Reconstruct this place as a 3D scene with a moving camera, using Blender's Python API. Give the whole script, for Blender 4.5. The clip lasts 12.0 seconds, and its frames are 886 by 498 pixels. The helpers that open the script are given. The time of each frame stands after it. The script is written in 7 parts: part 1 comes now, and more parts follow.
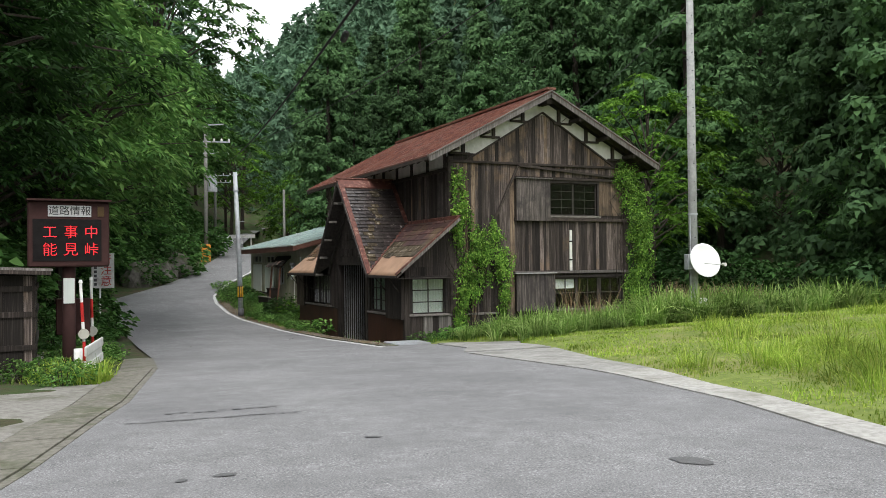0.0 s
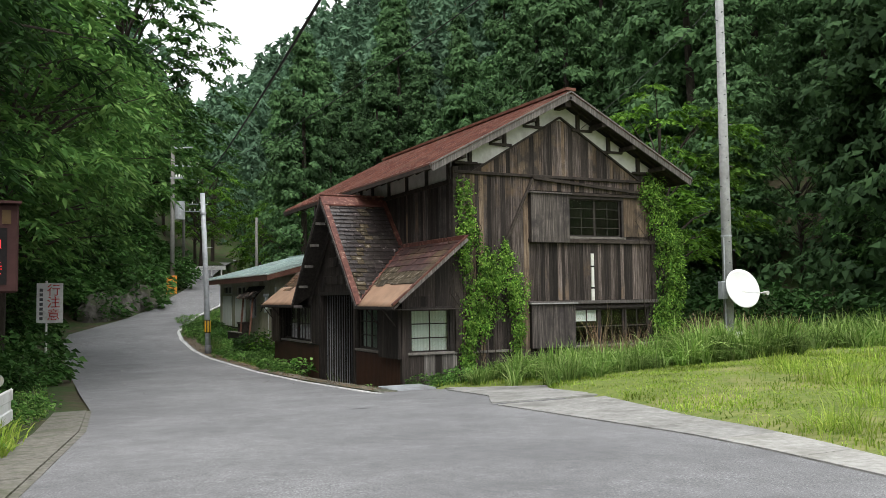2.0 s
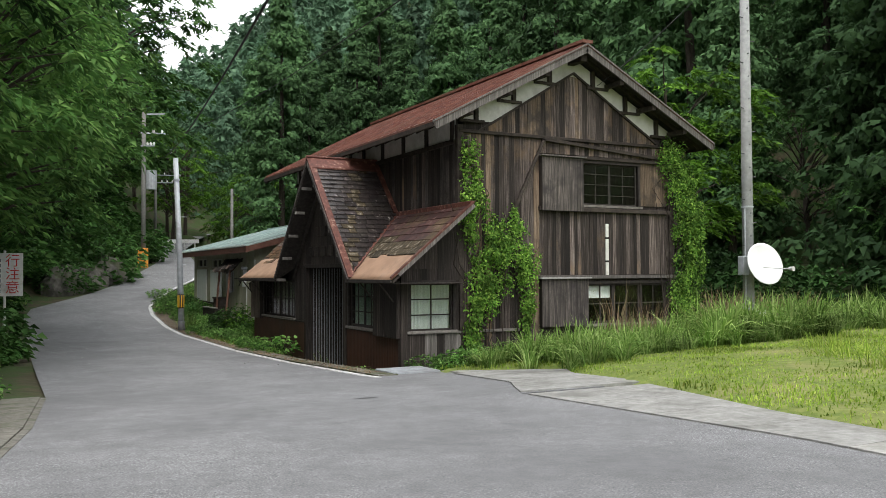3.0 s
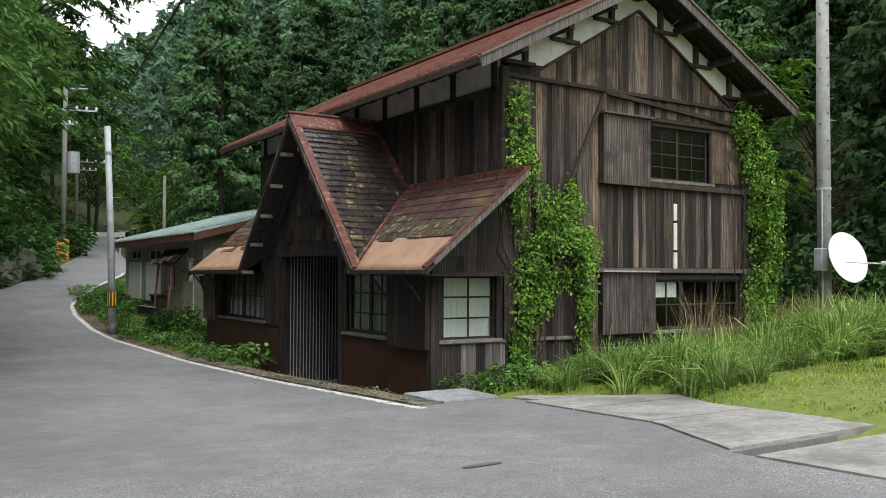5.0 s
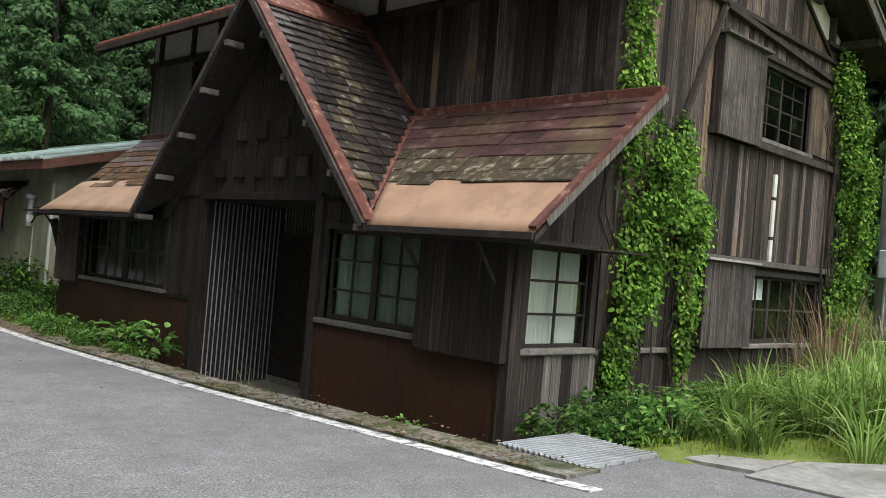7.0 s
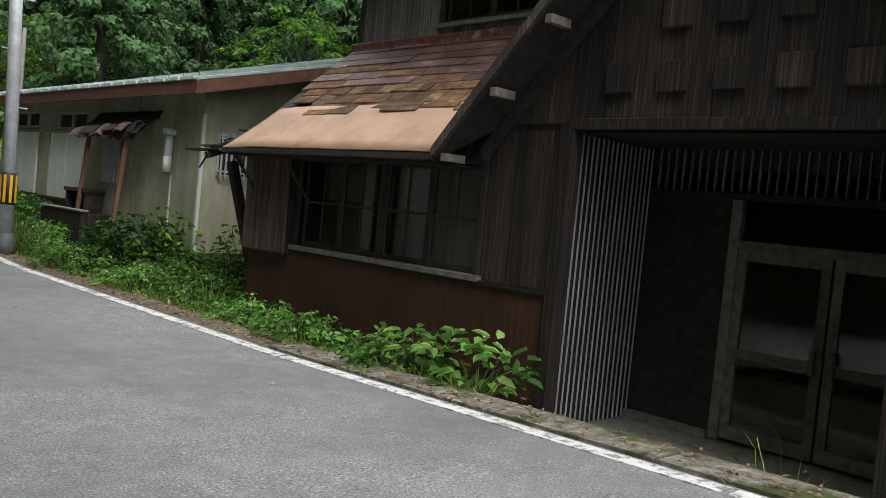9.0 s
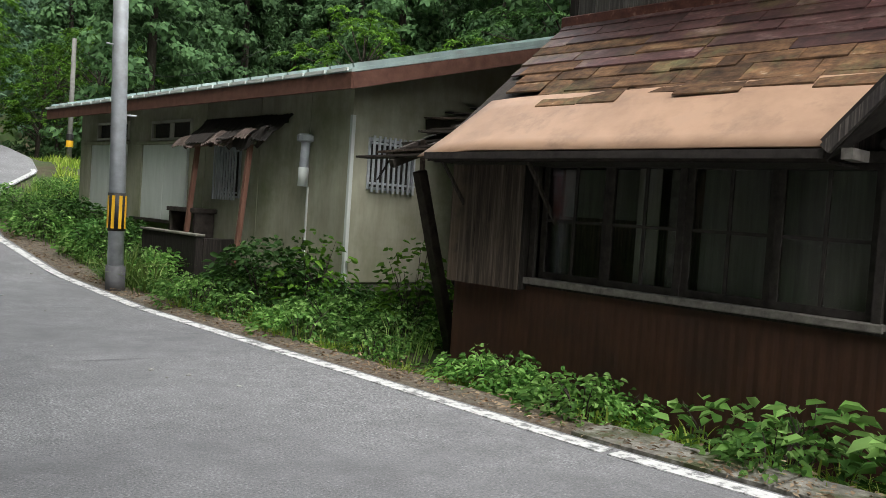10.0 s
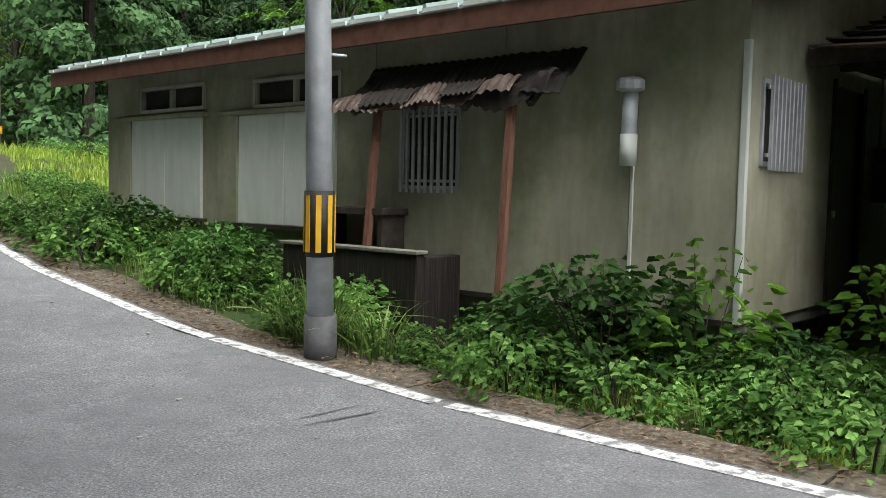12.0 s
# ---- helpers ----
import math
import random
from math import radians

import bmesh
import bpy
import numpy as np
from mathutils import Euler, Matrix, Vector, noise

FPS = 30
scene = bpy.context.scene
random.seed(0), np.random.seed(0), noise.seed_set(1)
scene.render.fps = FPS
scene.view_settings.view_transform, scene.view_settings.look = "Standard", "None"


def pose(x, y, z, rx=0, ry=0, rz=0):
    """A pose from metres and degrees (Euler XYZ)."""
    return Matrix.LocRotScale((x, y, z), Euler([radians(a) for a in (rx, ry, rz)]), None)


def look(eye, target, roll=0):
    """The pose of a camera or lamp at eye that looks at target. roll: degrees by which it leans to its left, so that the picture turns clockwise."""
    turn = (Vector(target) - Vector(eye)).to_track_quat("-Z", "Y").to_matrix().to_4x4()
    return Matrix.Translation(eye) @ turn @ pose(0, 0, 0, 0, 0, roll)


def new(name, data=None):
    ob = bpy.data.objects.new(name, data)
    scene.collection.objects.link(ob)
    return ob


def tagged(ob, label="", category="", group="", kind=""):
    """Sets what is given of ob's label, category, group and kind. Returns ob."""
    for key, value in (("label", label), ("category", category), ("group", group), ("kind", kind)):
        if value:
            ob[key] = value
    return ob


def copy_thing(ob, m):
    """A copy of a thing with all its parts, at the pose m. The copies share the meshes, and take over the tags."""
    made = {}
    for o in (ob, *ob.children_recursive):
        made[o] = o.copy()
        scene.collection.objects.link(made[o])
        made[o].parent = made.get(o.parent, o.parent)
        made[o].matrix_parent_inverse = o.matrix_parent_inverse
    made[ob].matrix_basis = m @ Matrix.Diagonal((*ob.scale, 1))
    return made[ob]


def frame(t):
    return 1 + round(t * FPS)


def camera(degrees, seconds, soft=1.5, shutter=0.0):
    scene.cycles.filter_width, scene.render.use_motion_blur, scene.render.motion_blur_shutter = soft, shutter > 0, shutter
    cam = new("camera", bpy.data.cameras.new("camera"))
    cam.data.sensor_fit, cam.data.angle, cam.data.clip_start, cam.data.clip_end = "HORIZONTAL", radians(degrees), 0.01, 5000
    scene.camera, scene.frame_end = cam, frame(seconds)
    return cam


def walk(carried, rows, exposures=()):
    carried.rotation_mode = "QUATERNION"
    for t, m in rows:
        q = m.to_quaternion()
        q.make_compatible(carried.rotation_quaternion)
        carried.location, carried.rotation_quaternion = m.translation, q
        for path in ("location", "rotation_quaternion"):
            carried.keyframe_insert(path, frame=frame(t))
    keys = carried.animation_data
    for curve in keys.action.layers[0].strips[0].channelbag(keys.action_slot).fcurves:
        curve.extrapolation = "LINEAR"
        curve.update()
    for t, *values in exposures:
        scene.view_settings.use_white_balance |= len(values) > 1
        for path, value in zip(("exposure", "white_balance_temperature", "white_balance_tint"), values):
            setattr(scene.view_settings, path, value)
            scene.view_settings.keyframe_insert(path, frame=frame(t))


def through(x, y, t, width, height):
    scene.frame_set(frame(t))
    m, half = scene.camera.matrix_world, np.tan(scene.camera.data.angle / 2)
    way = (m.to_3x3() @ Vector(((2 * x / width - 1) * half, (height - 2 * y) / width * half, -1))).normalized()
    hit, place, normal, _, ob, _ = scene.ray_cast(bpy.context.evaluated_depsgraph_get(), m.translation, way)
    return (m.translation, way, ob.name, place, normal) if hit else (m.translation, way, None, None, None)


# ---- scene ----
cam = camera(54.3, 12.0, 0.75)
METRES, EYE, TILT, LEAN, TURN = 28.0, 1.5, 0.0, 0.0, -24.5
ROWS = [
    (0.0, 0.0, 0.0, 0.0, 0.01, 0.9, 0.57),
    (0.5, -0.0042, 0.0265, -0.0006, 0.14, 1.85, 0.63),
    (1.0, -0.0092, 0.054, -0.0014, -0.2, 2.62, 0.62),
    (1.5, -0.0153, 0.0821, -0.0022, -0.92, 2.94, 0.74),
    (2.0, -0.022, 0.1108, -0.0034, -1.79, 3.11, 0.72),
    (2.5, -0.0294, 0.1413, -0.0048, -2.64, 2.63, 0.44),
    (3.0, -0.0383, 0.1731, -0.0063, -3.51, 1.6, 0.28),
    (3.5, -0.0486, 0.2061, -0.0077, -3.99, 0.78, 0.07),
    (5.5, -0.0945, 0.3564, -0.0141, -10.68, 2.36, -1.54),
    (6.0, -0.1059, 0.3985, -0.0164, -14.03, 2.61, -3.42),
    (6.5, -0.1188, 0.4416, -0.0178, -18.4, 1.84, -4.04),
    (8.5, -0.188, 0.6198, -0.0244, -21.05, -2.06, -6.39),
    (9.0, -0.2081, 0.666, -0.0257, -19.45, -2.52, -5.63),
    (9.5, -0.229, 0.7128, -0.0261, -17.98, -2.64, -3.97),
    (10.0, -0.2494, 0.7591, -0.0268, -17.8, -2.44, -3.84),
    (10.5, -0.2699, 0.8049, -0.027, -19.01, -2.62, -3.5),
    (11.0, -0.2896, 0.8502, -0.0279, -20.78, -2.76, -3.16),
    (11.5, -0.3086, 0.8961, -0.028, -22.92, -3.23, -2.04),
    (12.0, -0.3274, 0.9414, -0.0276, -24.5, -3.76, -1.25),
]
walk(cam, [(t, pose(0, 0, EYE, TILT, LEAN, TURN) @ pose(METRES * x, METRES * y, METRES * z, 90 + pitch, roll, yaw)) for t, x, y, z, yaw, pitch, roll in ROWS], [(0.0, 0.95), (3.5, 0.95), (5.5, 1.0), (6.5, 1.12), (8.5, 1.2), (9.5, 1.4), (11.0, 1.62), (12.0, 1.76)])

# ---- world and light: an overcast summer day ----
world = bpy.data.worlds.new("overcast_sky")
scene.world = world
world.use_nodes = True
wn, wl = world.node_tree.nodes, world.node_tree.links
sky = wn.new("ShaderNodeTexSky")
sky.sky_type = "NISHITA"
sky.sun_disc = False
sky.sun_elevation, sky.sun_rotation = radians(58), radians(200)
sky.air_density, sky.dust_density, sky.ozone_density = 1.6, 5.0, 1.0
pale = wn.new("ShaderNodeHueSaturation")
pale.inputs["Saturation"].default_value = 0.12
wl.new(sky.outputs[0], pale.inputs["Color"])
cloud = wn.new("ShaderNodeMix")
cloud.data_type = "RGBA"
cloud.inputs[0].default_value = 0.75
wl.new(pale.outputs[0], cloud.inputs[6])
cloud.inputs[7].default_value = (6.6, 6.8, 7.0, 1)
wl.new(cloud.outputs[2], wn["Background"].inputs["Color"])
wn["Background"].inputs["Strength"].default_value = 0.15
sun_data = bpy.data.lights.new("sun", "SUN")
sun_data.energy, sun_data.angle, sun_data.color = 0.9, radians(30), (1.0, 0.97, 0.92)
sun = new("sun", sun_data)
sun.matrix_world = look((0, 0, 40), (12 * math.sin(radians(20)), 12 * math.cos(radians(20)), 20))


# ---- materials ----
def mix_rgb(nt, kind, fac, a, b):
    n = nt.nodes.new("ShaderNodeMix")
    n.data_type, n.blend_type = "RGBA", kind
    for value, socket in ((fac, n.inputs[0]), (a, n.inputs[6]), (b, n.inputs[7])):
        if isinstance(value, bpy.types.NodeSocket):
            nt.links.new(value, socket)
        elif isinstance(value, (int, float)):
            socket.default_value = value
        else:
            socket.default_value = (*value, 1)
    return n.outputs[2]


def noise_node(nt, pos, scale, detail=4, rough=0.6, stretch=(1, 1, 1)):
    m = nt.nodes.new("ShaderNodeMapping")
    m.inputs["Scale"].default_value = stretch
    nt.links.new(pos, m.inputs["Vector"])
    n = nt.nodes.new("ShaderNodeTexNoise")
    n.inputs["Scale"].default_value, n.inputs["Detail"].default_value, n.inputs["Roughness"].default_value = scale, detail, rough
    nt.links.new(m.outputs[0], n.inputs["Vector"])
    return n.outputs["Fac"]


def ramp_node(nt, fac, stops):
    r = nt.nodes.new("ShaderNodeValToRGB")
    while len(r.color_ramp.elements) < len(stops):
        r.color_ramp.elements.new(0.5)
    for e, (at, c) in zip(r.color_ramp.elements, stops):
        e.position = at
        e.color = (*c, 1) if not isinstance(c, (int, float)) else (c, c, c, 1)
    nt.links.new(fac, r.inputs[0])
    return r.outputs[0]


def surface(name, stops, grain=6.0, stretch=(1, 1, 1), stain=None, stain_scale=0.6, stain_at=(0.5, 0.7), rough=0.8, metal=0.0, bump=0.3, bump_scale=1.0,
            vary=0.0, island=False, spec=0.3, mottle=None):
    """Grain between the colours of stops, a second colour in larger stains, and a shade that differs from piece to piece."""
    mat = bpy.data.materials.new(name)
    mat.use_nodes = True
    nt = mat.node_tree
    bsdf = nt.nodes["Principled BSDF"]
    geo = nt.nodes.new("ShaderNodeNewGeometry")
    pos = geo.outputs["Position"]
    if vary or island:
        if island:
            rnd = geo.outputs["Random Per Island"]
        else:
            rnd = nt.nodes.new("ShaderNodeObjectInfo").outputs["Random"]
        off = nt.nodes.new("ShaderNodeVectorMath")
        off.operation = "MULTIPLY_ADD"
        nt.links.new(rnd, off.inputs[0])
        off.inputs[1].default_value = (7, 5, 11)
        nt.links.new(pos, off.inputs[2])
        gpos = off.outputs[0]
    else:
        gpos = pos
    fine = noise_node(nt, gpos, grain, 5, 0.65, stretch)
    col = ramp_node(nt, fine, stops)
    if stain:
        big = noise_node(nt, pos, stain_scale, 5, 0.7)
        mask = ramp_node(nt, big, [(stain_at[0], 0.0), (stain_at[1], 1.0)])
        col = mix_rgb(nt, "MIX", mask, col, stain)
    if mottle:
        for scale, amount in mottle:
            m = ramp_node(nt, noise_node(nt, pos, scale, 4, 0.65), [(0.3, 1 - amount), (0.7, 1 + amount)])
            col = mix_rgb(nt, "MULTIPLY", 1.0, col, m)
    if vary:
        v = nt.nodes.new("ShaderNodeMapRange")
        v.inputs["To Min"].default_value, v.inputs["To Max"].default_value = 1 - vary, 1 + vary
        nt.links.new(rnd, v.inputs["Value"])
        col = mix_rgb(nt, "MULTIPLY", 1.0, col, v.outputs[0])
    nt.links.new(col, bsdf.inputs["Base Color"])
    bsdf.inputs["Roughness"].default_value = rough
    bsdf.inputs["Metallic"].default_value = metal
    bsdf.inputs["Specular IOR Level"].default_value = spec
    if bump:
        b = nt.nodes.new("ShaderNodeBump")
        b.inputs["Strength"].default_value, b.inputs["Distance"].default_value = bump, 0.01 * bump_scale
        nt.links.new(fine, b.inputs["Height"])
        nt.links.new(b.outputs[0], bsdf.inputs["Normal"])
    return mat


def leaf_material(name, dark, mid, light, through=0.3, rough=0.7, patch=0.25):
    """Foliage: the colour differs from leaf to leaf and in larger patches; some light shines through."""
    mat = bpy.data.materials.new(name)
    mat.use_nodes = True
    nt = mat.node_tree
    bsdf = nt.nodes["Principled BSDF"]
    geo = nt.nodes.new("ShaderNodeNewGeometry")
    info = nt.nodes.new("ShaderNodeObjectInfo")
    a = ramp_node(nt, geo.outputs["Random Per Island"], [(0.0, dark), (0.55, mid), (1.0, light)])
    big = noise_node(nt, geo.outputs["Position"], patch, 3, 0.6)
    b = ramp_node(nt, big, [(0.34, 0.45), (0.66, 1.4)])
    col = mix_rgb(nt, "MULTIPLY", 1.0, a, b)
    v = nt.nodes.new("ShaderNodeMapRange")
    v.inputs["To Min"].default_value, v.inputs["To Max"].default_value = 0.72, 1.25
    nt.links.new(info.outputs["Random"], v.inputs["Value"])
    col = mix_rgb(nt, "MULTIPLY", 1.0, col, v.outputs[0])
    nt.links.new(col, bsdf.inputs["Base Color"])
    bsdf.inputs["Roughness"].default_value = rough
    bsdf.inputs["Specular IOR Level"].default_value = 0.12
    tr = nt.nodes.new("ShaderNodeBsdfTranslucent")
    nt.links.new(col, tr.inputs["Color"])
    mx = nt.nodes.new("ShaderNodeMixShader")
    mx.inputs[0].default_value = through
    nt.links.new(bsdf.outputs[0], mx.inputs[1])
    nt.links.new(tr.outputs[0], mx.inputs[2])
    nt.links.new(mx.outputs[0], nt.nodes["Material Output"].inputs["Surface"])
    return mat


def glow(name, color, strength):
    mat = bpy.data.materials.new(name)
    mat.use_nodes = True
    b = mat.node_tree.nodes["Principled BSDF"]
    b.inputs["Base Color"].default_value = (*color, 1)
    b.inputs["Emission Color"].default_value = (*color, 1)
    b.inputs["Emission Strength"].default_value = strength
    return mat


def glass_material(name, tint, rough=0.05):
    mat = bpy.data.materials.new(name)
    mat.use_nodes = True
    b = mat.node_tree.nodes["Principled BSDF"]
    b.inputs["Base Color"].default_value = (*tint, 1)
    b.inputs["Transmission Weight"].default_value = 1.0
    b.inputs["Roughness"].default_value = rough
    b.inputs["IOR"].default_value = 1.45
    return mat


UP = (20, 20, 0.5)
M = {}
M["asphalt"] = surface("asphalt", [(0.32, (0.07, 0.07, 0.075)), (0.46, (0.17, 0.17, 0.175)), (0.58, (0.235, 0.235, 0.24)), (0.7, (0.46, 0.46, 0.46))], 80, stain=(0.14, 0.14, 0.145), stain_scale=0.35,
                       stain_at=(0.42, 0.68), rough=0.85, bump=0.6, bump_scale=0.8, mottle=((6, 0.12), (1.1, 0.12)))
M["asphalt_patch"] = surface("asphalt_patch", [(0.3, (0.075, 0.075, 0.078)), (0.7, (0.13, 0.13, 0.132))], 60, rough=0.85, bump=0.4)
M["concrete"] = surface("concrete", [(0.3, (0.24, 0.235, 0.22)), (0.7, (0.42, 0.41, 0.39))], 14, stain=(0.20, 0.195, 0.17), stain_scale=1.3, rough=0.9, bump=0.4)
M["apron"] = surface("apron_concrete", [(0.3, (0.20, 0.195, 0.185)), (0.7, (0.34, 0.335, 0.32))], 13, stain=(0.15, 0.147, 0.135), stain_scale=0.8, stain_at=(0.48, 0.66), rough=0.9, bump=0.4, mottle=((3, 0.15),))
M["concrete_old"] = surface("concrete_old", [(0.3, (0.15, 0.145, 0.13)), (0.7, (0.29, 0.28, 0.26))], 12, stain=(0.11, 0.11, 0.08), stain_scale=1.6, rough=0.95, bump=0.5)
M["concrete_dark"] = surface("concrete_dark", [(0.3, (0.10, 0.095, 0.08)), (0.7, (0.22, 0.21, 0.18))], 12, stain=(0.07, 0.08, 0.04), stain_scale=2.0, rough=0.95, bump=0.5)
M["kerb_moss"] = surface("mossy_kerb", [(0.3, (0.09, 0.085, 0.07)), (0.52, (0.19, 0.18, 0.155)), (0.75, (0.33, 0.32, 0.29))], 16, stain=(0.055, 0.065, 0.025), stain_scale=2.6, stain_at=(0.46, 0.6), rough=0.95, bump=0.9, bump_scale=2, mottle=((5, 0.25),))
M["line_paint"] = surface("line_paint", [(0.41, (0.2, 0.2, 0.2)), (0.49, (0.54, 0.54, 0.53)), (0.8, (0.70, 0.70, 0.69))], 14, rough=0.7, bump=0.2)
M["soil"] = surface("soil", [(0.3, (0.035, 0.03, 0.018)), (0.7, (0.085, 0.07, 0.04))], 4, stain=(0.035, 0.065, 0.015), stain_scale=0.7, stain_at=(0.4, 0.55), rough=1.0, bump=0.7, bump_scale=4)
M["litter"] = surface("litter", [(0.3, (0.055, 0.042, 0.03)), (0.55, (0.15, 0.12, 0.09)), (0.75, (0.30, 0.27, 0.22))], 22, rough=1.0, bump=1.0, bump_scale=3, stain=(0.16, 0.15, 0.12), stain_scale=1.6)
M["turf"] = surface("turf", [(0.3, (0.09, 0.13, 0.025)), (0.7, (0.19, 0.23, 0.055))], 8, stain=(0.25, 0.23, 0.10), stain_scale=0.5, stain_at=(0.52, 0.7), rough=1.0, bump=0.8, bump_scale=3)
M["wood"] = surface("weathered_wood", [(0.28, (0.014, 0.011, 0.01)), (0.47, (0.065, 0.050, 0.043)), (0.72, (0.25, 0.205, 0.185))], 3.6, stretch=UP, stain=(0.19, 0.125, 0.072),
                    stain_scale=0.9, stain_at=(0.55, 0.75), rough=0.85, bump=0.6, vary=0.5)
M["wood_shutter"] = surface("shutter_wood", [(0.28, (0.02, 0.017, 0.016)), (0.5, (0.07, 0.06, 0.055)), (0.74, (0.23, 0.195, 0.17))], 3.4, stretch=UP, stain=(0.035, 0.03, 0.03), stain_scale=1.4, stain_at=(0.45, 0.62), rough=0.85, bump=0.6, vary=0.2)
M["wood_tan"] = surface("tan_wood", [(0.28, (0.035, 0.024, 0.016)), (0.5, (0.14, 0.098, 0.066)), (0.75, (0.33, 0.255, 0.185))], 3.6, stretch=UP, stain=(0.05, 0.04, 0.034), stain_scale=0.8, stain_at=(0.5, 0.62), rough=0.85, bump=0.6, vary=0.35)
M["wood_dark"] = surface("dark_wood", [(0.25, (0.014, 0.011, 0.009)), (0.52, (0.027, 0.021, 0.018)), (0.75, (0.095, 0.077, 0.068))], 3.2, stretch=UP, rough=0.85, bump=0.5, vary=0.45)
M["wood_grey"] = surface("grey_wood", [(0.25, (0.05, 0.045, 0.04)), (0.5, (0.13, 0.118, 0.108)), (0.76, (0.30, 0.27, 0.255))], 3.2, stretch=UP, rough=0.85, bump=0.6, vary=0.35)
M["beam"] = surface("beam_wood", [(0.3, (0.018, 0.014, 0.012)), (0.7, (0.06, 0.048, 0.04))], 9, rough=0.85, bump=0.5, vary=0.2)
M["plaster"] = surface("plaster", [(0.3, (0.55, 0.54, 0.50)), (0.7, (0.70, 0.69, 0.65))], 5, stain=(0.42, 0.40, 0.36), stain_scale=1.2, rough=0.9, bump=0.2)
M["rust_roof"] = surface("rusted_sheet", [(0.28, (0.06, 0.024, 0.018)), (0.5, (0.13, 0.045, 0.03)), (0.75, (0.21, 0.09, 0.06))], 5, stretch=(1.0, 2.5, 1.0), stain=(0.16, 0.085, 0.06),
                         stain_scale=0.8, rough=0.6, bump=0.25, vary=0.15)
M["red_trim"] = surface("red_trim", [(0.3, (0.06, 0.022, 0.018)), (0.56, (0.135, 0.05, 0.037)), (0.72, (0.36, 0.23, 0.17))], 9, rough=0.6, bump=0.3, vary=0.15)
M["tan_sheet"] = surface("tan_sheet", [(0.25, (0.28, 0.17, 0.11)), (0.6, (0.40, 0.25, 0.165)), (0.85, (0.34, 0.23, 0.165))], 2.2, stain=(0.25, 0.16, 0.11), stain_scale=2.8, rough=0.6, bump=0.1)
# the palest stop paints whitish wet glints as speckles on the dark slate
M["slate"] = surface("slate", [(0.3, (0.016, 0.013, 0.013)), (0.54, (0.034, 0.026, 0.025)), (0.63, (0.07, 0.056, 0.052)), (0.70, (0.42, 0.39, 0.38))], 11, stain=(0.05, 0.042, 0.035), stain_scale=2.5, stain_at=(0.5, 0.66),
                     rough=0.36, bump=0.9, vary=0.4, spec=0.5, mottle=((14, 0.4),))
M["slate_red"] = surface("slate_red", [(0.3, (0.03, 0.016, 0.015)), (0.56, (0.085, 0.038, 0.035)), (0.75, (0.24, 0.17, 0.15))], 6, stretch=(1, 0.4, 1), stain=(0.10, 0.075, 0.035),
                         stain_scale=1.2, stain_at=(0.52, 0.7), rough=0.6, bump=0.5, vary=0.3, mottle=((11, 0.4), (2.2, 0.25)))
M["slate_moss"] = surface("slate_moss", [(0.3, (0.03, 0.022, 0.014)), (0.54, (0.06, 0.046, 0.026)), (0.74, (0.32, 0.28, 0.23))], 9, rough=0.85, bump=0.8, vary=0.35, mottle=((13, 0.4),))
M["slate_rot"] = surface("slate_rot", [(0.3, (0.03, 0.018, 0.012)), (0.52, (0.10, 0.052, 0.026)), (0.64, (0.15, 0.085, 0.042)), (0.76, (0.38, 0.31, 0.24))], 9, stretch=(1, 0.35, 1), stain=(0.085, 0.075, 0.035),
                         stain_scale=2.2, stain_at=(0.5, 0.66), rough=0.9, bump=0.8, vary=0.4, mottle=((12, 0.45), (2.5, 0.3)))
M["wood_case"] = surface("brown_wood", [(0.28, (0.02, 0.015, 0.012)), (0.5, (0.062, 0.046, 0.036)), (0.75, (0.17, 0.135, 0.11))], 2.4, stretch=(14, 14, 0.6), stain=(0.12, 0.085, 0.06), stain_scale=1.3, stain_at=(0.5, 0.7), rough=0.85, bump=0.5, vary=0.15)
M["curtain_dull"] = surface("dull_paper", [(0.3, (0.26, 0.25, 0.21)), (0.7, (0.38, 0.36, 0.31))], 3, stretch=(8, 8, 0.5), rough=0.9, bump=0.1)
M["dull_screen"] = surface("dull_screen", [(0.3, (0.13, 0.128, 0.11)), (0.7, (0.22, 0.215, 0.185))], 3, stretch=(8, 8, 0.5), rough=0.9, bump=0.1)
M["rust_panel"] = surface("rust_panel", [(0.3, (0.036, 0.016, 0.010)), (0.7, (0.066, 0.028, 0.016))], 3, stretch=(6, 6, 0.7), rough=0.7, bump=0.15, stain=(0.035, 0.018, 0.013), stain_scale=1.4, mottle=((2.5, 0.2),))
M["frame_wood"] = surface("frame_wood", [(0.3, (0.10, 0.09, 0.08)), (0.7, (0.24, 0.22, 0.20))], 14, rough=0.8, bump=0.4, vary=0.2)
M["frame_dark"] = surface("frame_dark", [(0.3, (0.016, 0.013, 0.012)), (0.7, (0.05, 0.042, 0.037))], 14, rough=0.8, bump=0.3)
M["curtain"] = surface("curtain", [(0.3, (0.66, 0.71, 0.66)), (0.7, (0.82, 0.85, 0.80))], 3, stretch=(8, 8, 0.5), rough=0.9, bump=0.2)
M["annex_wall"] = surface("annex_wall", [(0.3, (0.27, 0.265, 0.195)), (0.7, (0.38, 0.37, 0.285))], 2.2, stretch=(3, 3, 0.6), stain=(0.19, 0.20, 0.115), stain_scale=0.9,
                          stain_at=(0.48, 0.72), rough=0.85, bump=0.15, mottle=((1.7, 0.16), (0.45, 0.14)))
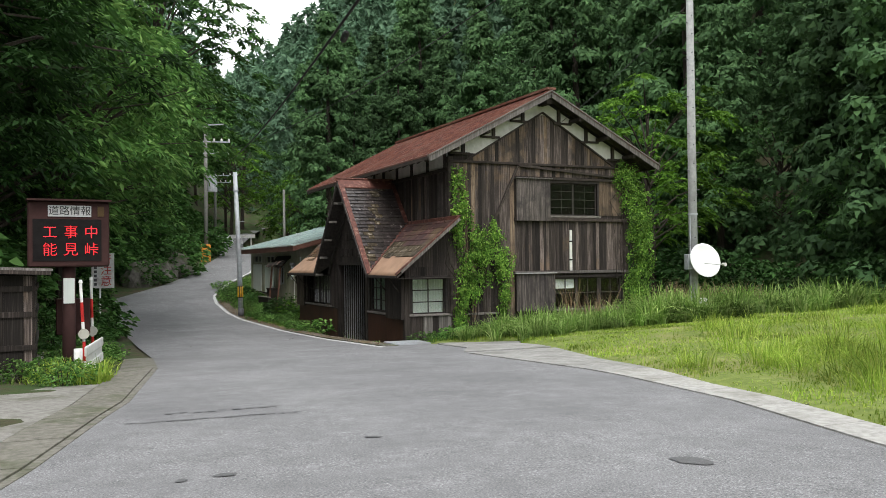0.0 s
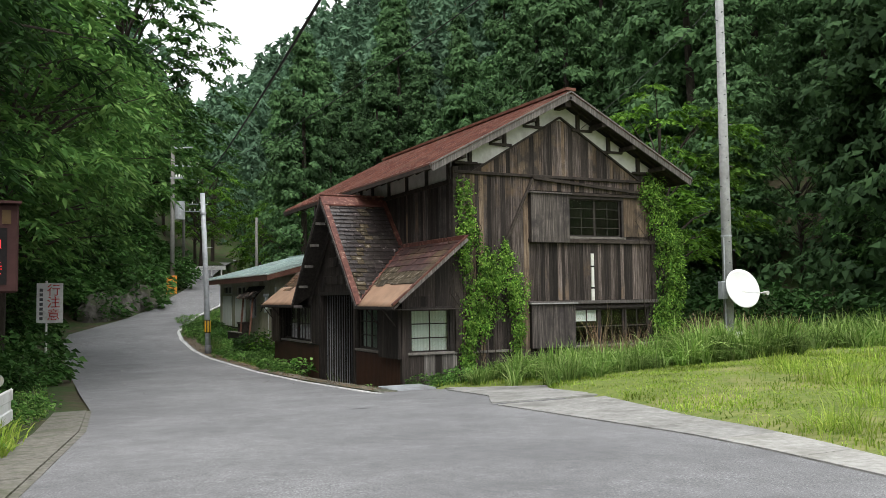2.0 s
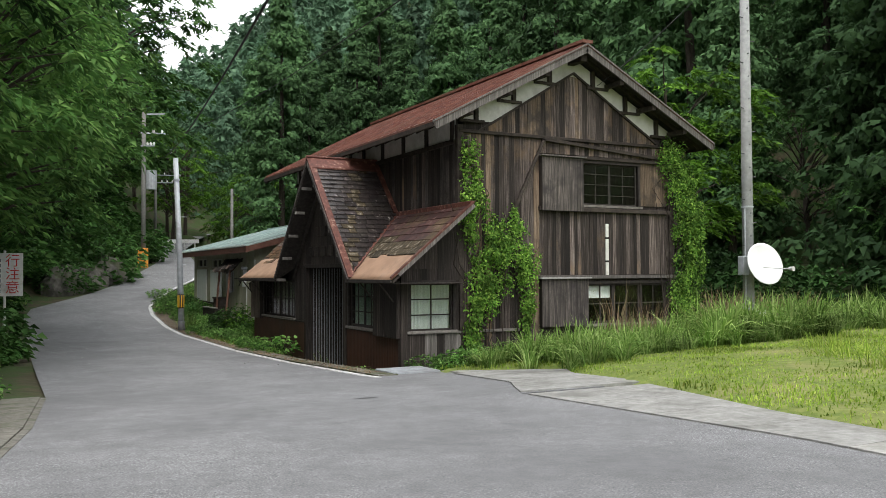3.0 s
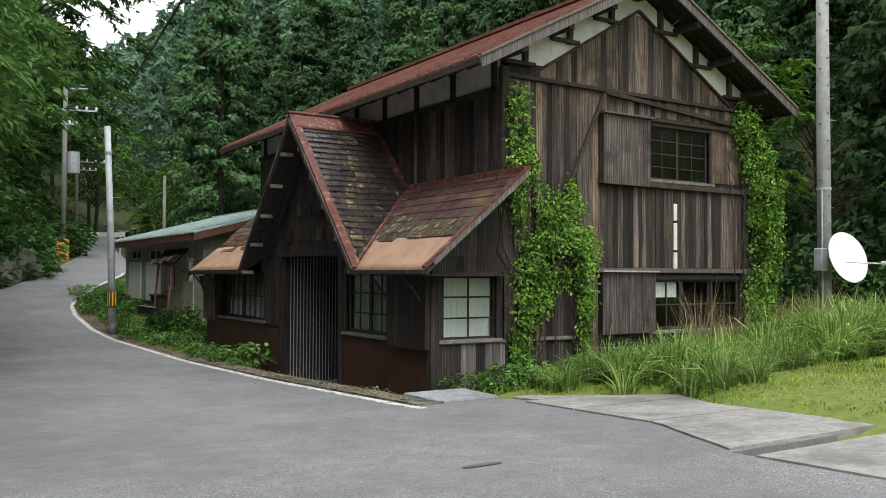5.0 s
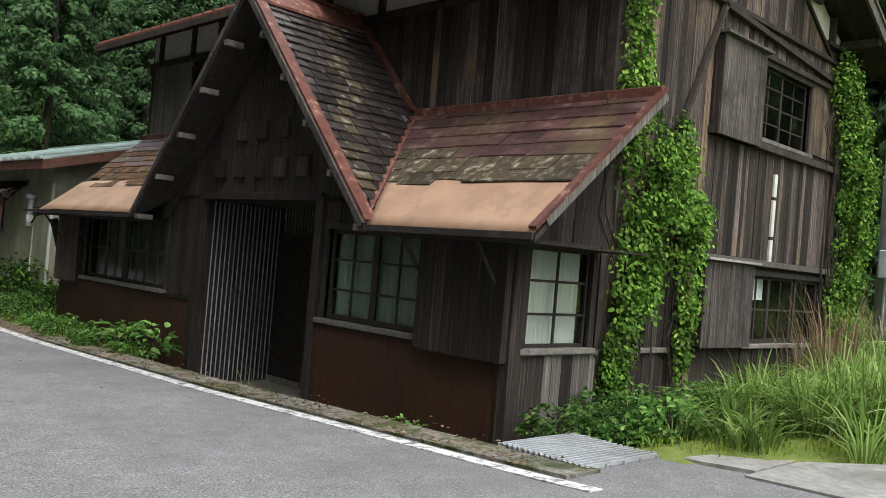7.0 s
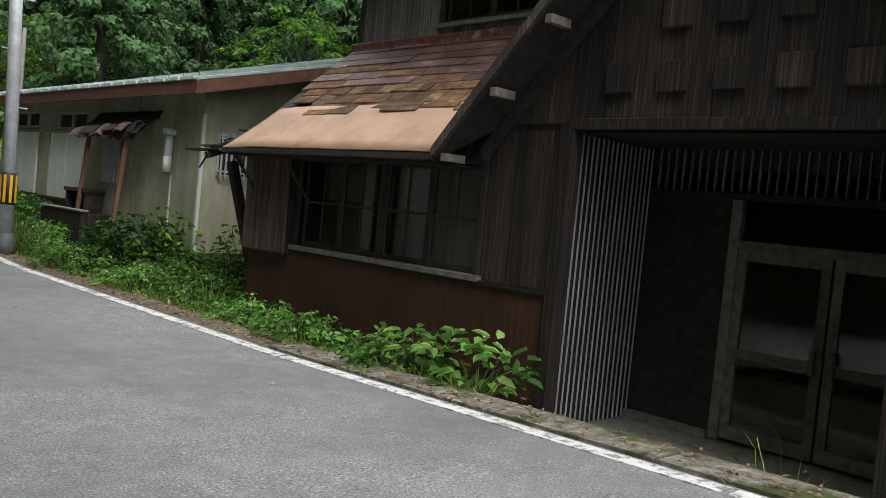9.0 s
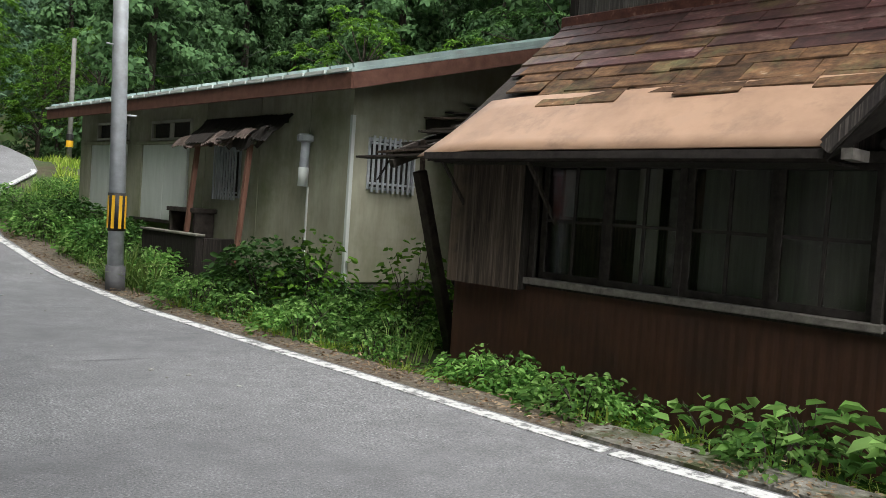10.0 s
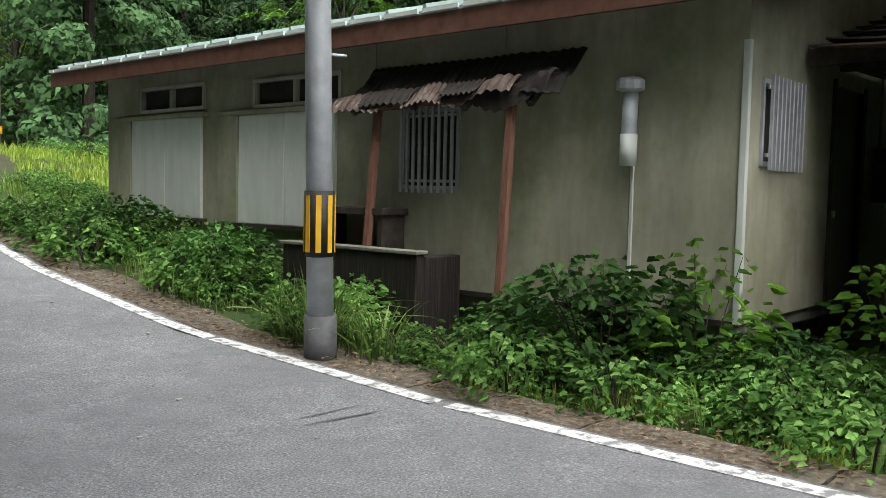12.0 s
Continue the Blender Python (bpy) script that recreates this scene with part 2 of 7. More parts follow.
M["annex_pale"] = surface("annex_pale", [(0.3, (0.34, 0.33, 0.28)), (0.7, (0.46, 0.45, 0.40))], 2.2, stretch=(3, 3, 0.6), stain=(0.22, 0.21, 0.15), stain_scale=1.1, rough=0.8, bump=0.15)
M["shutter"] = surface("shutter", [(0.3, (0.50, 0.53, 0.50)), (0.7, (0.62, 0.65, 0.62))], 2, stretch=(3, 3, 0.6), rough=0.6, bump=0.1)
M["green_roof"] = surface("green_roof", [(0.3, (0.20, 0.27, 0.26)), (0.6, (0.33, 0.42, 0.40)), (0.85, (0.45, 0.53, 0.50))], 3, stain=(0.24, 0.26, 0.25), stain_scale=1.0, rough=0.55, bump=0.15)
M["brown_board"] = surface("brown_board", [(0.3, (0.085, 0.035, 0.024)), (0.7, (0.16, 0.075, 0.052))], 7, rough=0.75, bump=0.3, vary=0.2)
M["brown_door"] = surface("brown_door", [(0.3, (0.045, 0.032, 0.026)), (0.7, (0.075, 0.056, 0.046))], 3, stretch=(10, 10, 1), rough=0.6, bump=0.1)
M["post_wood"] = surface("post_wood", [(0.3, (0.10, 0.045, 0.03)), (0.7, (0.20, 0.10, 0.07))], 4, stretch=(8, 8, 1), rough=0.8, bump=0.4)
M["steel"] = surface("galvanised_steel", [(0.3, (0.34, 0.36, 0.385)), (0.7, (0.50, 0.525, 0.555))], 6, stain=(0.30, 0.30, 0.305), stain_scale=1.6, rough=0.55, metal=0.25, bump=0.1)
M["pole_concrete"] = surface("pole_concrete", [(0.3, (0.26, 0.265, 0.265)), (0.7, (0.39, 0.395, 0.39))], 9, stain=(0.22, 0.22, 0.215), stain_scale=1.1, rough=0.85, bump=0.2)
M["pole_old"] = surface("old_pole", [(0.3, (0.15, 0.145, 0.135)), (0.7, (0.24, 0.235, 0.22))], 9, rough=0.85, bump=0.2)
M["pole_base"] = surface("pole_base", [(0.3, (0.07, 0.07, 0.075)), (0.7, (0.13, 0.13, 0.135))], 9, rough=0.8, bump=0.2)
M["black"] = surface("black_rubber", [(0.3, (0.012, 0.012, 0.012)), (0.7, (0.03, 0.03, 0.03))], 10, rough=0.6, bump=0.1)
M["yellow"] = surface("yellow_paint", [(0.3, (0.62, 0.33, 0.015)), (0.7, (0.78, 0.45, 0.03))], 6, rough=0.5, bump=0.1)
M["white_paint"] = surface("white_paint", [(0.3, (0.66, 0.66, 0.65)), (0.7, (0.80, 0.80, 0.79))], 5, stain=(0.5, 0.48, 0.45), stain_scale=3, rough=0.5, bump=0.1)
M["dish_white"] = surface("dish_white", [(0.3, (0.74, 0.74, 0.74)), (0.7, (0.82, 0.82, 0.82))], 3, rough=0.4, bump=0.02)
M["orange"] = surface("orange_paint", [(0.3, (0.55, 0.20, 0.02)), (0.7, (0.68, 0.29, 0.04))], 5, rough=0.6, bump=0.1)
M["red_paint"] = surface("red_paint", [(0.3, (0.42, 0.02, 0.02)), (0.7, (0.55, 0.035, 0.03))], 8, rough=0.5, bump=0.1)
M["sign_brown"] = surface("sign_brown", [(0.3, (0.034, 0.017, 0.016)), (0.7, (0.058, 0.028, 0.026))], 4, rough=0.85, bump=0.1, spec=0.15)
M["sign_face"] = surface("sign_face", [(0.3, (0.012, 0.011, 0.011)), (0.7, (0.02, 0.018, 0.018))], 12, rough=0.95, bump=0.05, spec=0.05)
M["burnt"] = surface("burnt_sheet", [(0.3, (0.010, 0.008, 0.007)), (0.62, (0.03, 0.024, 0.02)), (0.8, (0.12, 0.10, 0.09))], 9, rough=0.8, bump=0.5)
M["tar"] = surface("tar_sheet", [(0.3, (0.008, 0.007, 0.006)), (0.8, (0.022, 0.018, 0.016))], 9, rough=0.9, bump=0.4)
M["torn_tin"] = surface("torn_tin", [(0.3, (0.04, 0.028, 0.024)), (0.56, (0.10, 0.072, 0.06)), (0.78, (0.30, 0.26, 0.23))], 7, stain=(0.05, 0.03, 0.022), stain_scale=4, rough=0.7, bump=0.4)
M["curtain_green"] = surface("curtain_green", [(0.3, (0.26, 0.34, 0.28)), (0.7, (0.42, 0.50, 0.42))], 3, stretch=(8, 8, 0.5), rough=0.9, bump=0.2)
# near-black that puts the shade of unlit rooms into the colour
M["unlit_room"] = surface("interior_shade", [(0.3, (0.02, 0.018, 0.016)), (0.7, (0.05, 0.045, 0.04))], 3, rough=0.9, bump=0.1)
M["bark"] = surface("bark", [(0.3, (0.02, 0.016, 0.012)), (0.7, (0.065, 0.052, 0.042))], 5, stretch=(5, 5, 0.6), rough=0.95, bump=0.8, bump_scale=3)
M["rock"] = surface("rock", [(0.3, (0.045, 0.042, 0.036)), (0.7, (0.17, 0.16, 0.14))], 2.5, stain=(0.07, 0.09, 0.035), stain_scale=1.3, rough=0.9, bump=0.9, bump_scale=5)
M["glass"] = glass_material("window_glass", (0.93, 0.96, 0.95))
M["red_glow"] = glow("red_led", (1.0, 0.02, 0.03), 0.55)
M["amber_lens"] = surface("amber_lens", [(0.3, (0.05, 0.028, 0.008)), (0.7, (0.08, 0.045, 0.012))], 6, rough=0.6, bump=0.05)
M["grey_sign"] = surface("grey_sign", [(0.3, (0.40, 0.40, 0.40)), (0.7, (0.50, 0.50, 0.50))], 4, rough=0.5, bump=0.05)
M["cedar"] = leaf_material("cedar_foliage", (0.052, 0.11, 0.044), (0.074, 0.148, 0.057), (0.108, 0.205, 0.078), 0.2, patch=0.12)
# paler and bluer than the near cedars: distance haze put into the leaf colour
M["cedar_hazed"] = leaf_material("hazed_cedar_foliage", (0.065, 0.125, 0.075), (0.085, 0.155, 0.092), (0.115, 0.20, 0.115), 0.22, patch=0.06)
M["leaf"] = leaf_material("broad_foliage", (0.035, 0.09, 0.022), (0.055, 0.13, 0.032), (0.095, 0.19, 0.05), 0.28, patch=0.5)
M["leaf_tree"] = leaf_material("tree_foliage", (0.065, 0.155, 0.038), (0.11, 0.24, 0.058), (0.21, 0.37, 0.10), 0.32, patch=0.6)
M["leaf_bright"] = leaf_material("bright_foliage", (0.04, 0.10, 0.012), (0.085, 0.19, 0.02), (0.15, 0.29, 0.04), 0.4, patch=0.5)
# deep canopy shade put into the leaf colour; ordinary green leaves otherwise
M["leaf_shaded"] = leaf_material("shaded_foliage", (0.02, 0.05, 0.014), (0.032, 0.08, 0.021), (0.055, 0.125, 0.033), 0.25, patch=0.5)
M["weed"] = leaf_material("weed_leaves", (0.045, 0.12, 0.025), (0.12, 0.25, 0.055), (0.24, 0.40, 0.12), 0.42, patch=1.6)
M["ivy"] = leaf_material("ivy_leaves", (0.045, 0.11, 0.017), (0.11, 0.23, 0.034), (0.26, 0.42, 0.075), 0.24, patch=3.0)
M["grass"] = leaf_material("grass_blades", (0.085, 0.165, 0.03), (0.185, 0.305, 0.068), (0.36, 0.46, 0.17), 0.35, patch=0.8)
M["lawn"] = leaf_material("lawn_blades", (0.15, 0.25, 0.03), (0.26, 0.38, 0.055), (0.40, 0.46, 0.11), 0.45, patch=0.9)
M["dry"] = leaf_material("dry_stems", (0.16, 0.10, 0.06), (0.27, 0.19, 0.12), (0.36, 0.28, 0.19), 0.2, patch=1.0)


# ---- building blocks ----
def thing(name, label, category, group="", kind="", at=(0, 0, 0)):
    """An empty at a thing's base that parents its parts."""
    ob = new(name)
    ob.location = at
    ob.empty_display_size = 0.1
    return tagged(ob, label, category, group, kind)


def finish(bm, name, mats, smooth=False):
    me = bpy.data.meshes.new(name)
    bm.to_mesh(me)
    bm.free()
    for m in mats if isinstance(mats, (list, tuple)) else [mats]:
        me.materials.append(m)
    if smooth:
        me.polygons.foreach_set("use_smooth", [True] * len(me.polygons))
    return me


def part(name, bm, material, parent=None, label="", smooth=False):
    """Links a bmesh in world metres as one mesh object under a thing or a part."""
    ob = new(name, finish(bm, name, material, smooth) if isinstance(bm, bmesh.types.BMesh) else bm)
    if parent:
        ob.parent = parent
        if parent.type == "EMPTY":
            ob.matrix_parent_inverse = Matrix.Translation(-parent.location)
    return tagged(ob, label)


def raw(name, verts, faces, material, parent=None, label="", smooth=False):
    me = bpy.data.meshes.new(name)
    me.from_pydata(verts, [], faces)
    me.materials.append(material)
    if smooth:
        me.polygons.foreach_set("use_smooth", [True] * len(me.polygons))
    return part(name, me, material, parent, label)


def box(x0, x1, y0, y1, z0, z1, bevel=0.0, bm=None, turn=None):
    bm = bm or bmesh.new()
    m = Matrix.Translation(((x0 + x1) / 2, (y0 + y1) / 2, (z0 + z1) / 2)) @ Matrix.Diagonal((abs(x1 - x0), abs(y1 - y0), abs(z1 - z0), 1))
    made = bmesh.ops.create_cube(bm, size=1, matrix=(turn or Matrix()) @ m)["verts"]
    if bevel:
        edges = list({e for v in made for e in v.link_edges})
        bmesh.ops.bevel(bm, geom=edges, offset=bevel, segments=1, affect="EDGES")
    return bm


def beam(p, q, w, h, bm=None, up=(0, 0, 1), bevel=0.0):
    """A squared timber from p to q, w across and h along up."""
    bm = bm or bmesh.new()
    p, q = Vector(p), Vector(q)
    d = (q - p).normalized()
    side = d.cross(Vector(up))
    side = side.normalized() if side.length > 1e-4 else Vector((1, 0, 0))
    top = side.cross(d)
    turn = Matrix((side, d, top)).transposed().to_4x4()
    m = Matrix.Translation((p + q) / 2) @ turn @ Matrix.Diagonal((w, (q - p).length, h, 1))
    made = bmesh.ops.create_cube(bm, size=1, matrix=m)["verts"]
    if bevel:
        bmesh.ops.bevel(bm, geom=list({e for v in made for e in v.link_edges}), offset=bevel, segments=1, affect="EDGES")
    return bm


def tube(points, radii, n=8, bm=None, cap=True):
    """A round limb through the points, with a radius at each."""
    bm = bm or bmesh.new()
    rings = []
    pts = [Vector(p) for p in points]
    for i, p in enumerate(pts):
        d = (pts[min(i + 1, len(pts) - 1)] - pts[max(i - 1, 0)]).normalized()
        a = d.cross(Vector((0.31, 0.95, 0.05)))
        a = a.normalized() if a.length > 1e-3 else Vector((1, 0, 0))
        b = d.cross(a)
        r = radii[i] if isinstance(radii, (list, tuple)) else radii
        rings.append([bm.verts.new(p + r * (math.cos(6.2832 * k / n) * a + math.sin(6.2832 * k / n) * b)) for k in range(n)])
    for r0, r1 in zip(rings, rings[1:]):
        for k in range(n):
            bm.faces.new((r0[k], r0[(k + 1) % n], r1[(k + 1) % n], r1[k]))
    if cap:
        bm.faces.new(rings[0][::-1])
        bm.faces.new(rings[-1])
    return bm


def slab(corners, thick, bm=None, down=(0, 0, -1)):
    """A plate: the corners of its upper face, and its thickness along down."""
    bm = bm or bmesh.new()
    top = [bm.verts.new(c) for c in corners]
    low = [bm.verts.new(Vector(c) + Vector(down) * thick) for c in corners]
    n = len(top)
    bm.faces.new(top)
    bm.faces.new(low[::-1])
    for i in range(n):
        bm.faces.new((top[i], low[i], low[(i + 1) % n], top[(i + 1) % n]))
    bmesh.ops.recalc_face_normals(bm, faces=bm.faces)
    return bm


def lettering(text, size, m, material, name, parent, depth=0.004, thin=0.0):
    """Raised characters in the built-in font, centred, facing the local -y of the pose m."""
    cu = bpy.data.curves.new(name, "FONT")
    cu.body, cu.size, cu.align_x, cu.align_y, cu.extrude = text, size, "CENTER", "CENTER", depth
    cu.offset = -thin
    ob = new("lettering_source", cu)
    bpy.context.view_layer.update()
    me = bpy.data.meshes.new_from_object(ob.evaluated_get(bpy.context.evaluated_depsgraph_get()))
    bpy.data.objects.remove(ob)
    me.transform(m @ pose(0, 0, 0, 90, 0, 0))
    me.materials.clear()
    me.materials.append(material)
    return part(name, me, material, parent)


R = random.Random(7)
rng = np.random.default_rng(5)

# ---- the lie of the land ----
GY = [-80, 0, 8, 13, 17, 21, 25, 31, 33.5, 38, 50, 72, 110, 200]
GZ = [0.9, 0.33, 0.2, 0.02, -0.24, -0.38, -0.46, -0.46, -0.36, 0.15, 1.5, 3.2, 6.5, 12]
EDGE_Y = [-80, -5, 0, 4, 6, 9, 13, 17, 36, 38, 42, 46.3, 51, 56.6, 71, 90, 110]
LEFT_X = [-14, -5, -2.5, -0.75, -0.1, 0.7, 1.4, 1.75, 2.2, 2.5, 4.9, 6.9, 8.3, 9.9, 12.2, 17, 23]
RIGHT_X = [3.6, 4.4, 4.6, 5.0, 5.6, 6.05, 6.14, 6.32, 6.32, 6.55, 7.9, 9.9, 11.1, 12.1, 14.3, 19.5, 26]


APRON_Y = [-80, 3, 7, 10, 13.2, 14.7, 15.6, 16.4, 17.2]
APRON_W = [0.42, 0.42, 0.45, 0.9, 1.83, 2.1, 2.6, 1.7, 0.9]


def road_z(y):
    return np.interp(y, GY, GZ)


def left_x(y):
    return np.interp(y, EDGE_Y, LEFT_X)


def right_x(y):
    return np.interp(y, EDGE_Y, RIGHT_X)


def smooth(a, b, v):
    t = np.clip((v - a) / (b - a), 0, 1)
    return t * t * (3 - 2 * t)


def land(x, y, bare=True):
    """The height of the ground. Under the carriageway it lies a little lower."""
    x, y = np.asarray(x, float), np.asarray(y, float)
    z = road_z(y)
    lx, rx = left_x(y), right_x(y)
    lot = z + 0.04 + 0.03 * np.clip(x - 7.0, 0, 16)
    yard = np.interp(y, [17.2, 18.6, 30, 34, 39, 50], [-0.26, -0.55, -0.55, -0.30, 0.25, 1.5])
    ap = np.interp(y, APRON_Y, APRON_W)
    east = np.where(y < 17.2, lot, yard + (lot - yard) * smooth(13.8, 15.5, x) * (1 - smooth(26, 36, y)))
    lip = np.where(y < 17.2, ap, 0.25)
    east = east - 0.36 * smooth(6.95, 7.3, x) * smooth(18.2, 18.6, y) * (1 - smooth(27.3, 27.8, y)) * (1 - smooth(13.4, 14.0, x))
    z = np.where(x > rx - 0.1, z - 0.06 + (east - z + 0.06) * smooth(lip - 0.12, lip + 0.25, x - rx), z)
    # the forested hill in the east and north
    start = np.interp(y, [-60, 5, 20, 40, 60, 90], [26, 24, 20.5, 21, 22, 22])
    e = np.clip(x - start, 0, None)
    hill = 0.62 * e * smooth(0, 12, e) * (1 - 0.6 * smooth(65, 130, y))
    far = 66 * np.exp(-(((x - 120) / 75) ** 2 + ((y - 215) / 95) ** 2)) * smooth(80, 150, y)
    z = z + np.minimum(hill, 55 + 0.12 * hill) + far
    # the wooded bank in the west
    w = np.clip(lx - np.interp(y, [5, 13, 16, 30], [4.5, 2.5, 1.6, 0.9]) - x, 0, None)
    bank = 0.95 * w * smooth(0, 3, w)
    z = z + np.minimum(bank, 10 + 0.35 * bank)
    if bare:
        inside = (x > lx + 0.1) & (x < rx - 0.1)
        z = np.where(inside, z - 0.06, z)
    return z


def h(x, y):
    return float(land(x, y, False))


def axis(lo, hi, near_lo, near_hi, step, grow=1.14):
    out = list(np.arange(near_lo, near_hi + 1e-6, step))
    s, v = step, near_hi
    while v < hi:
        s *= grow
        v += s
        out.append(v)
    s, v = step, near_lo
    while v > lo:
        s *= grow
        v -= s
        out.insert(0, v)
    return np.array(out)


gx, gy = axis(-700, 700, -4, 20, 0.4), axis(-500, 800, 0, 44, 0.5)
X, Y = np.meshgrid(gx, gy)
rough = np.array([[noise.noise((a * 0.7, b * 0.7, 0.0)) for a in gx] for b in gy])
off_road = (X < left_x(Y) - 0.6) | (X > right_x(Y) + 0.6)
Z = land(X, Y) + np.where(off_road, 0.05 * rough, 0)
nx, ny = len(gx), len(gy)
faces = [(j * nx + i, j * nx + i + 1, (j + 1) * nx + i + 1, (j + 1) * nx + i) for j in range(ny - 1) for i in range(nx - 1)]
ground = raw("ground", [tuple(v) for v in np.stack([X, Y, Z], -1).reshape(-1, 3)], faces, M["soil"], smooth=True)
ground.data.materials.append(M["turf"])
cx, cy = X[:-1, :-1].ravel(), Y[:-1, :-1].ravel()
lawn = ((cx > right_x(cy) + 0.2) & (cy < 17.5) & (cx < 24))
ground.data.polygons.foreach_set("material_index", lawn.astype(int))
tagged(ground, "uneven soil and mown grass round the houses", "ground", kind="structure")

# the carriageway
ys = axis(-80, 110, -4, 44, 0.5)
verts, faces = [], []
N = 9
for y in ys:
    a, b = float(left_x(y)), float(right_x(y))
    for k in range(N):
        x = a + (b - a) * k / (N - 1)
        verts.append((x, y, float(road_z(y)) + 0.012 * math.sin(math.pi * k / (N - 1))))
for j in range(len(ys) - 1):
    for k in range(N - 1):
        faces.append((j * N + k, j * N + k + 1, (j + 1) * N + k + 1, (j + 1) * N + k))
road = tagged(raw("road", verts, faces, M["asphalt"], smooth=True), "worn grey asphalt road, patched and cracked", "road", kind="structure")


def strip(name, material, y0, y1, xa, xb, lift, thick, parent=None, label="", step=0.5):
    """A raised band along the road; xa and xb give its two edges at y."""
    n = max(2, int((y1 - y0) / step) + 1)
    v, f = [], []
    for i in range(n):
        y = y0 + (y1 - y0) * i / (n - 1)
        z = float(road_z(y)) + lift
        a, b = xa(y), xb(y)
        v += [(a, y, z), (b, y, z), (b, y, z - thick), (a, y, z - thick)]
    for i in range(n - 1):
        k = 4 * i
        for s in range(4):
            f.append((k + s, k + 4 + s, k + 4 + (s + 1) % 4, k + (s + 1) % 4))
    f += [(0, 1, 2, 3), (4 * n - 1, 4 * n - 2, 4 * n - 3, 4 * n - 4)]
    return raw(name, v, f, material, parent, label)

# white edge line, worn into pieces
edge_line = thing("edge_line", "worn white edge line painted on the asphalt", "road marking", kind="structure")
for a, b in ((16.6, 18.1), (18.15, 21.2), (21.24, 24.9), (24.95, 28.1), (28.14, 30.85), (30.95, 33.1), (33.16, 36.5), (36.55, 41.0), (41.05, 47)):
    strip("line_piece", M["line_paint"], a, b, lambda y: float(right_x(y)) - 0.17, lambda y: float(right_x(y)) - 0.05, 0.008, 0.006, edge_line)

# concrete kerb along the house front, in cast lengths
kerb = thing("kerb", "mossy cast concrete kerb beside the road", "kerb", kind="structure")
y = 16.9
while y < 31.2:
    strip("kerb_stone", M["kerb_moss"] if y < 24.5 else M["litter"], y, y + 1.18, lambda v: float(right_x(v)), lambda v: float(right_x(v)) + 0.34 + (0.08 * noise.noise((v * 2.1, 0, 0)) if v > 24.5 else 0), 0.022 if y < 24.5 else 0.0, 0.35, kerb, step=0.15)
    y += 1.2
verge = strip("verge", M["litter"], 31.3, 40, lambda v: float(right_x(v)), lambda v: float(right_x(v)) + 0.5 + 0.1 * noise.noise((v * 1.7, 0, 0)), 0.0, 0.25)
tagged(verge, "verge of dead leaves and grit beside the road", "verge", kind="structure")

# pale concrete apron and kerb strip beside the mown lot
apron = thing("apron", "pale concrete apron and kerb slabs beside the grass lot", "pavement", kind="structure")
y = -12.0
while y < 12.5:
    strip("kerb_slab", M["apron"] if y > 8 else M["concrete"], y, y + 0.97, lambda v: float(right_x(v)) - 0.02, lambda v: float(right_x(v)) + float(np.interp(v, APRON_Y, APRON_W)), 0.014, 0.2, apron, step=0.3)
    y += 0.98
for a, b in ((12.75, 14.1), (14.13, 15.3), (15.33, 16.3)):
    strip("apron_slab", M["apron"], a, b, lambda v: float(np.interp(v, [12.7, 13.3, 14, 15, 16.3], [6.15, 6.45, 6.85, 7.05, 7.3])), lambda v: float(right_x(v)) + float(np.interp(v, APRON_Y, APRON_W)), 0.016, 0.2, apron, step=0.2)
strip("apron_slab", M["apron"], 16.33, 17.1, lambda v: 7.5, lambda v: 8.5, 0.016, 0.2, apron, step=0.2)
strip("road_widening", M["asphalt"], 12.7, 17.2, lambda v: float(right_x(v)), lambda v: float(right_x(v)) + 1.15, 0.0, 0.2, apron, "worn asphalt at the driveway mouth", step=0.25)
grating = thing("drain_grating", "galvanised steel drain grating by the house corner", "grating")
for k in range(16):
    part("bar", box(6.62, 7.42, 16.98 + k * 0.045, 16.995 + k * 0.045, -0.235, -0.205), M["steel"], grating)
for k in range(5):
    part("cross_bar", box(6.62 + k * 0.195, 6.64 + k * 0.195, 16.96, 17.7, -0.25, -0.215), M["steel"], grating)

# gutter on the other side
gutter = thing("gutter", "concrete roadside gutter with dark joint lines", "gutter", kind="structure")
y = -4.0
while y < 16.5:
    strip("gutter_slab", M["concrete_dark"], y, y + 0.98, lambda v: float(left_x(v)) - 0.5, lambda v: float(left_x(v)) - 0.06, 0.02, 0.2, gutter, step=0.25)
    strip("gutter_edge", M["concrete_dark"], y, y + 0.98, lambda v: float(left_x(v)) - 0.06, lambda v: float(left_x(v)) + 0.01, 0.005, 0.2, gutter, step=0.25)
    y += 1.0
side_drive = strip("side_drive", M["concrete_old"], 6.2, 11.0, lambda v: -7.0, lambda v: float(left_x(v)) - 0.52, 0.012, 0.2)
tagged(side_drive, "cracked pale concrete driveway beside the road", "driveway", kind="structure")


def patch_on_road(cx, cy, w, l, turn, seed, material, name, label):
    rr = random.Random(seed)
    n = 18
    v = []
    for k in range(n):
        a = 6.2832 * k / n
        r = 0.75 + 0.25 * rr.random()
        px, py = math.cos(a) * r * w / 2, math.sin(a) * r * l / 2
        X0, Y0 = cx + px * math.cos(turn) - py * math.sin(turn), cy + px * math.sin(turn) + py * math.cos(turn)
        u = (X0 - float(left_x(Y0))) / float(right_x(Y0) - left_x(Y0))
        v.append((X0, Y0, float(road_z(Y0)) + 0.012 * math.sin(math.pi * min(max(u, 0), 1)) + 0.006))
    return tagged(raw(name, v, [tuple(range(n))], material), label, "road patch", kind="structure")


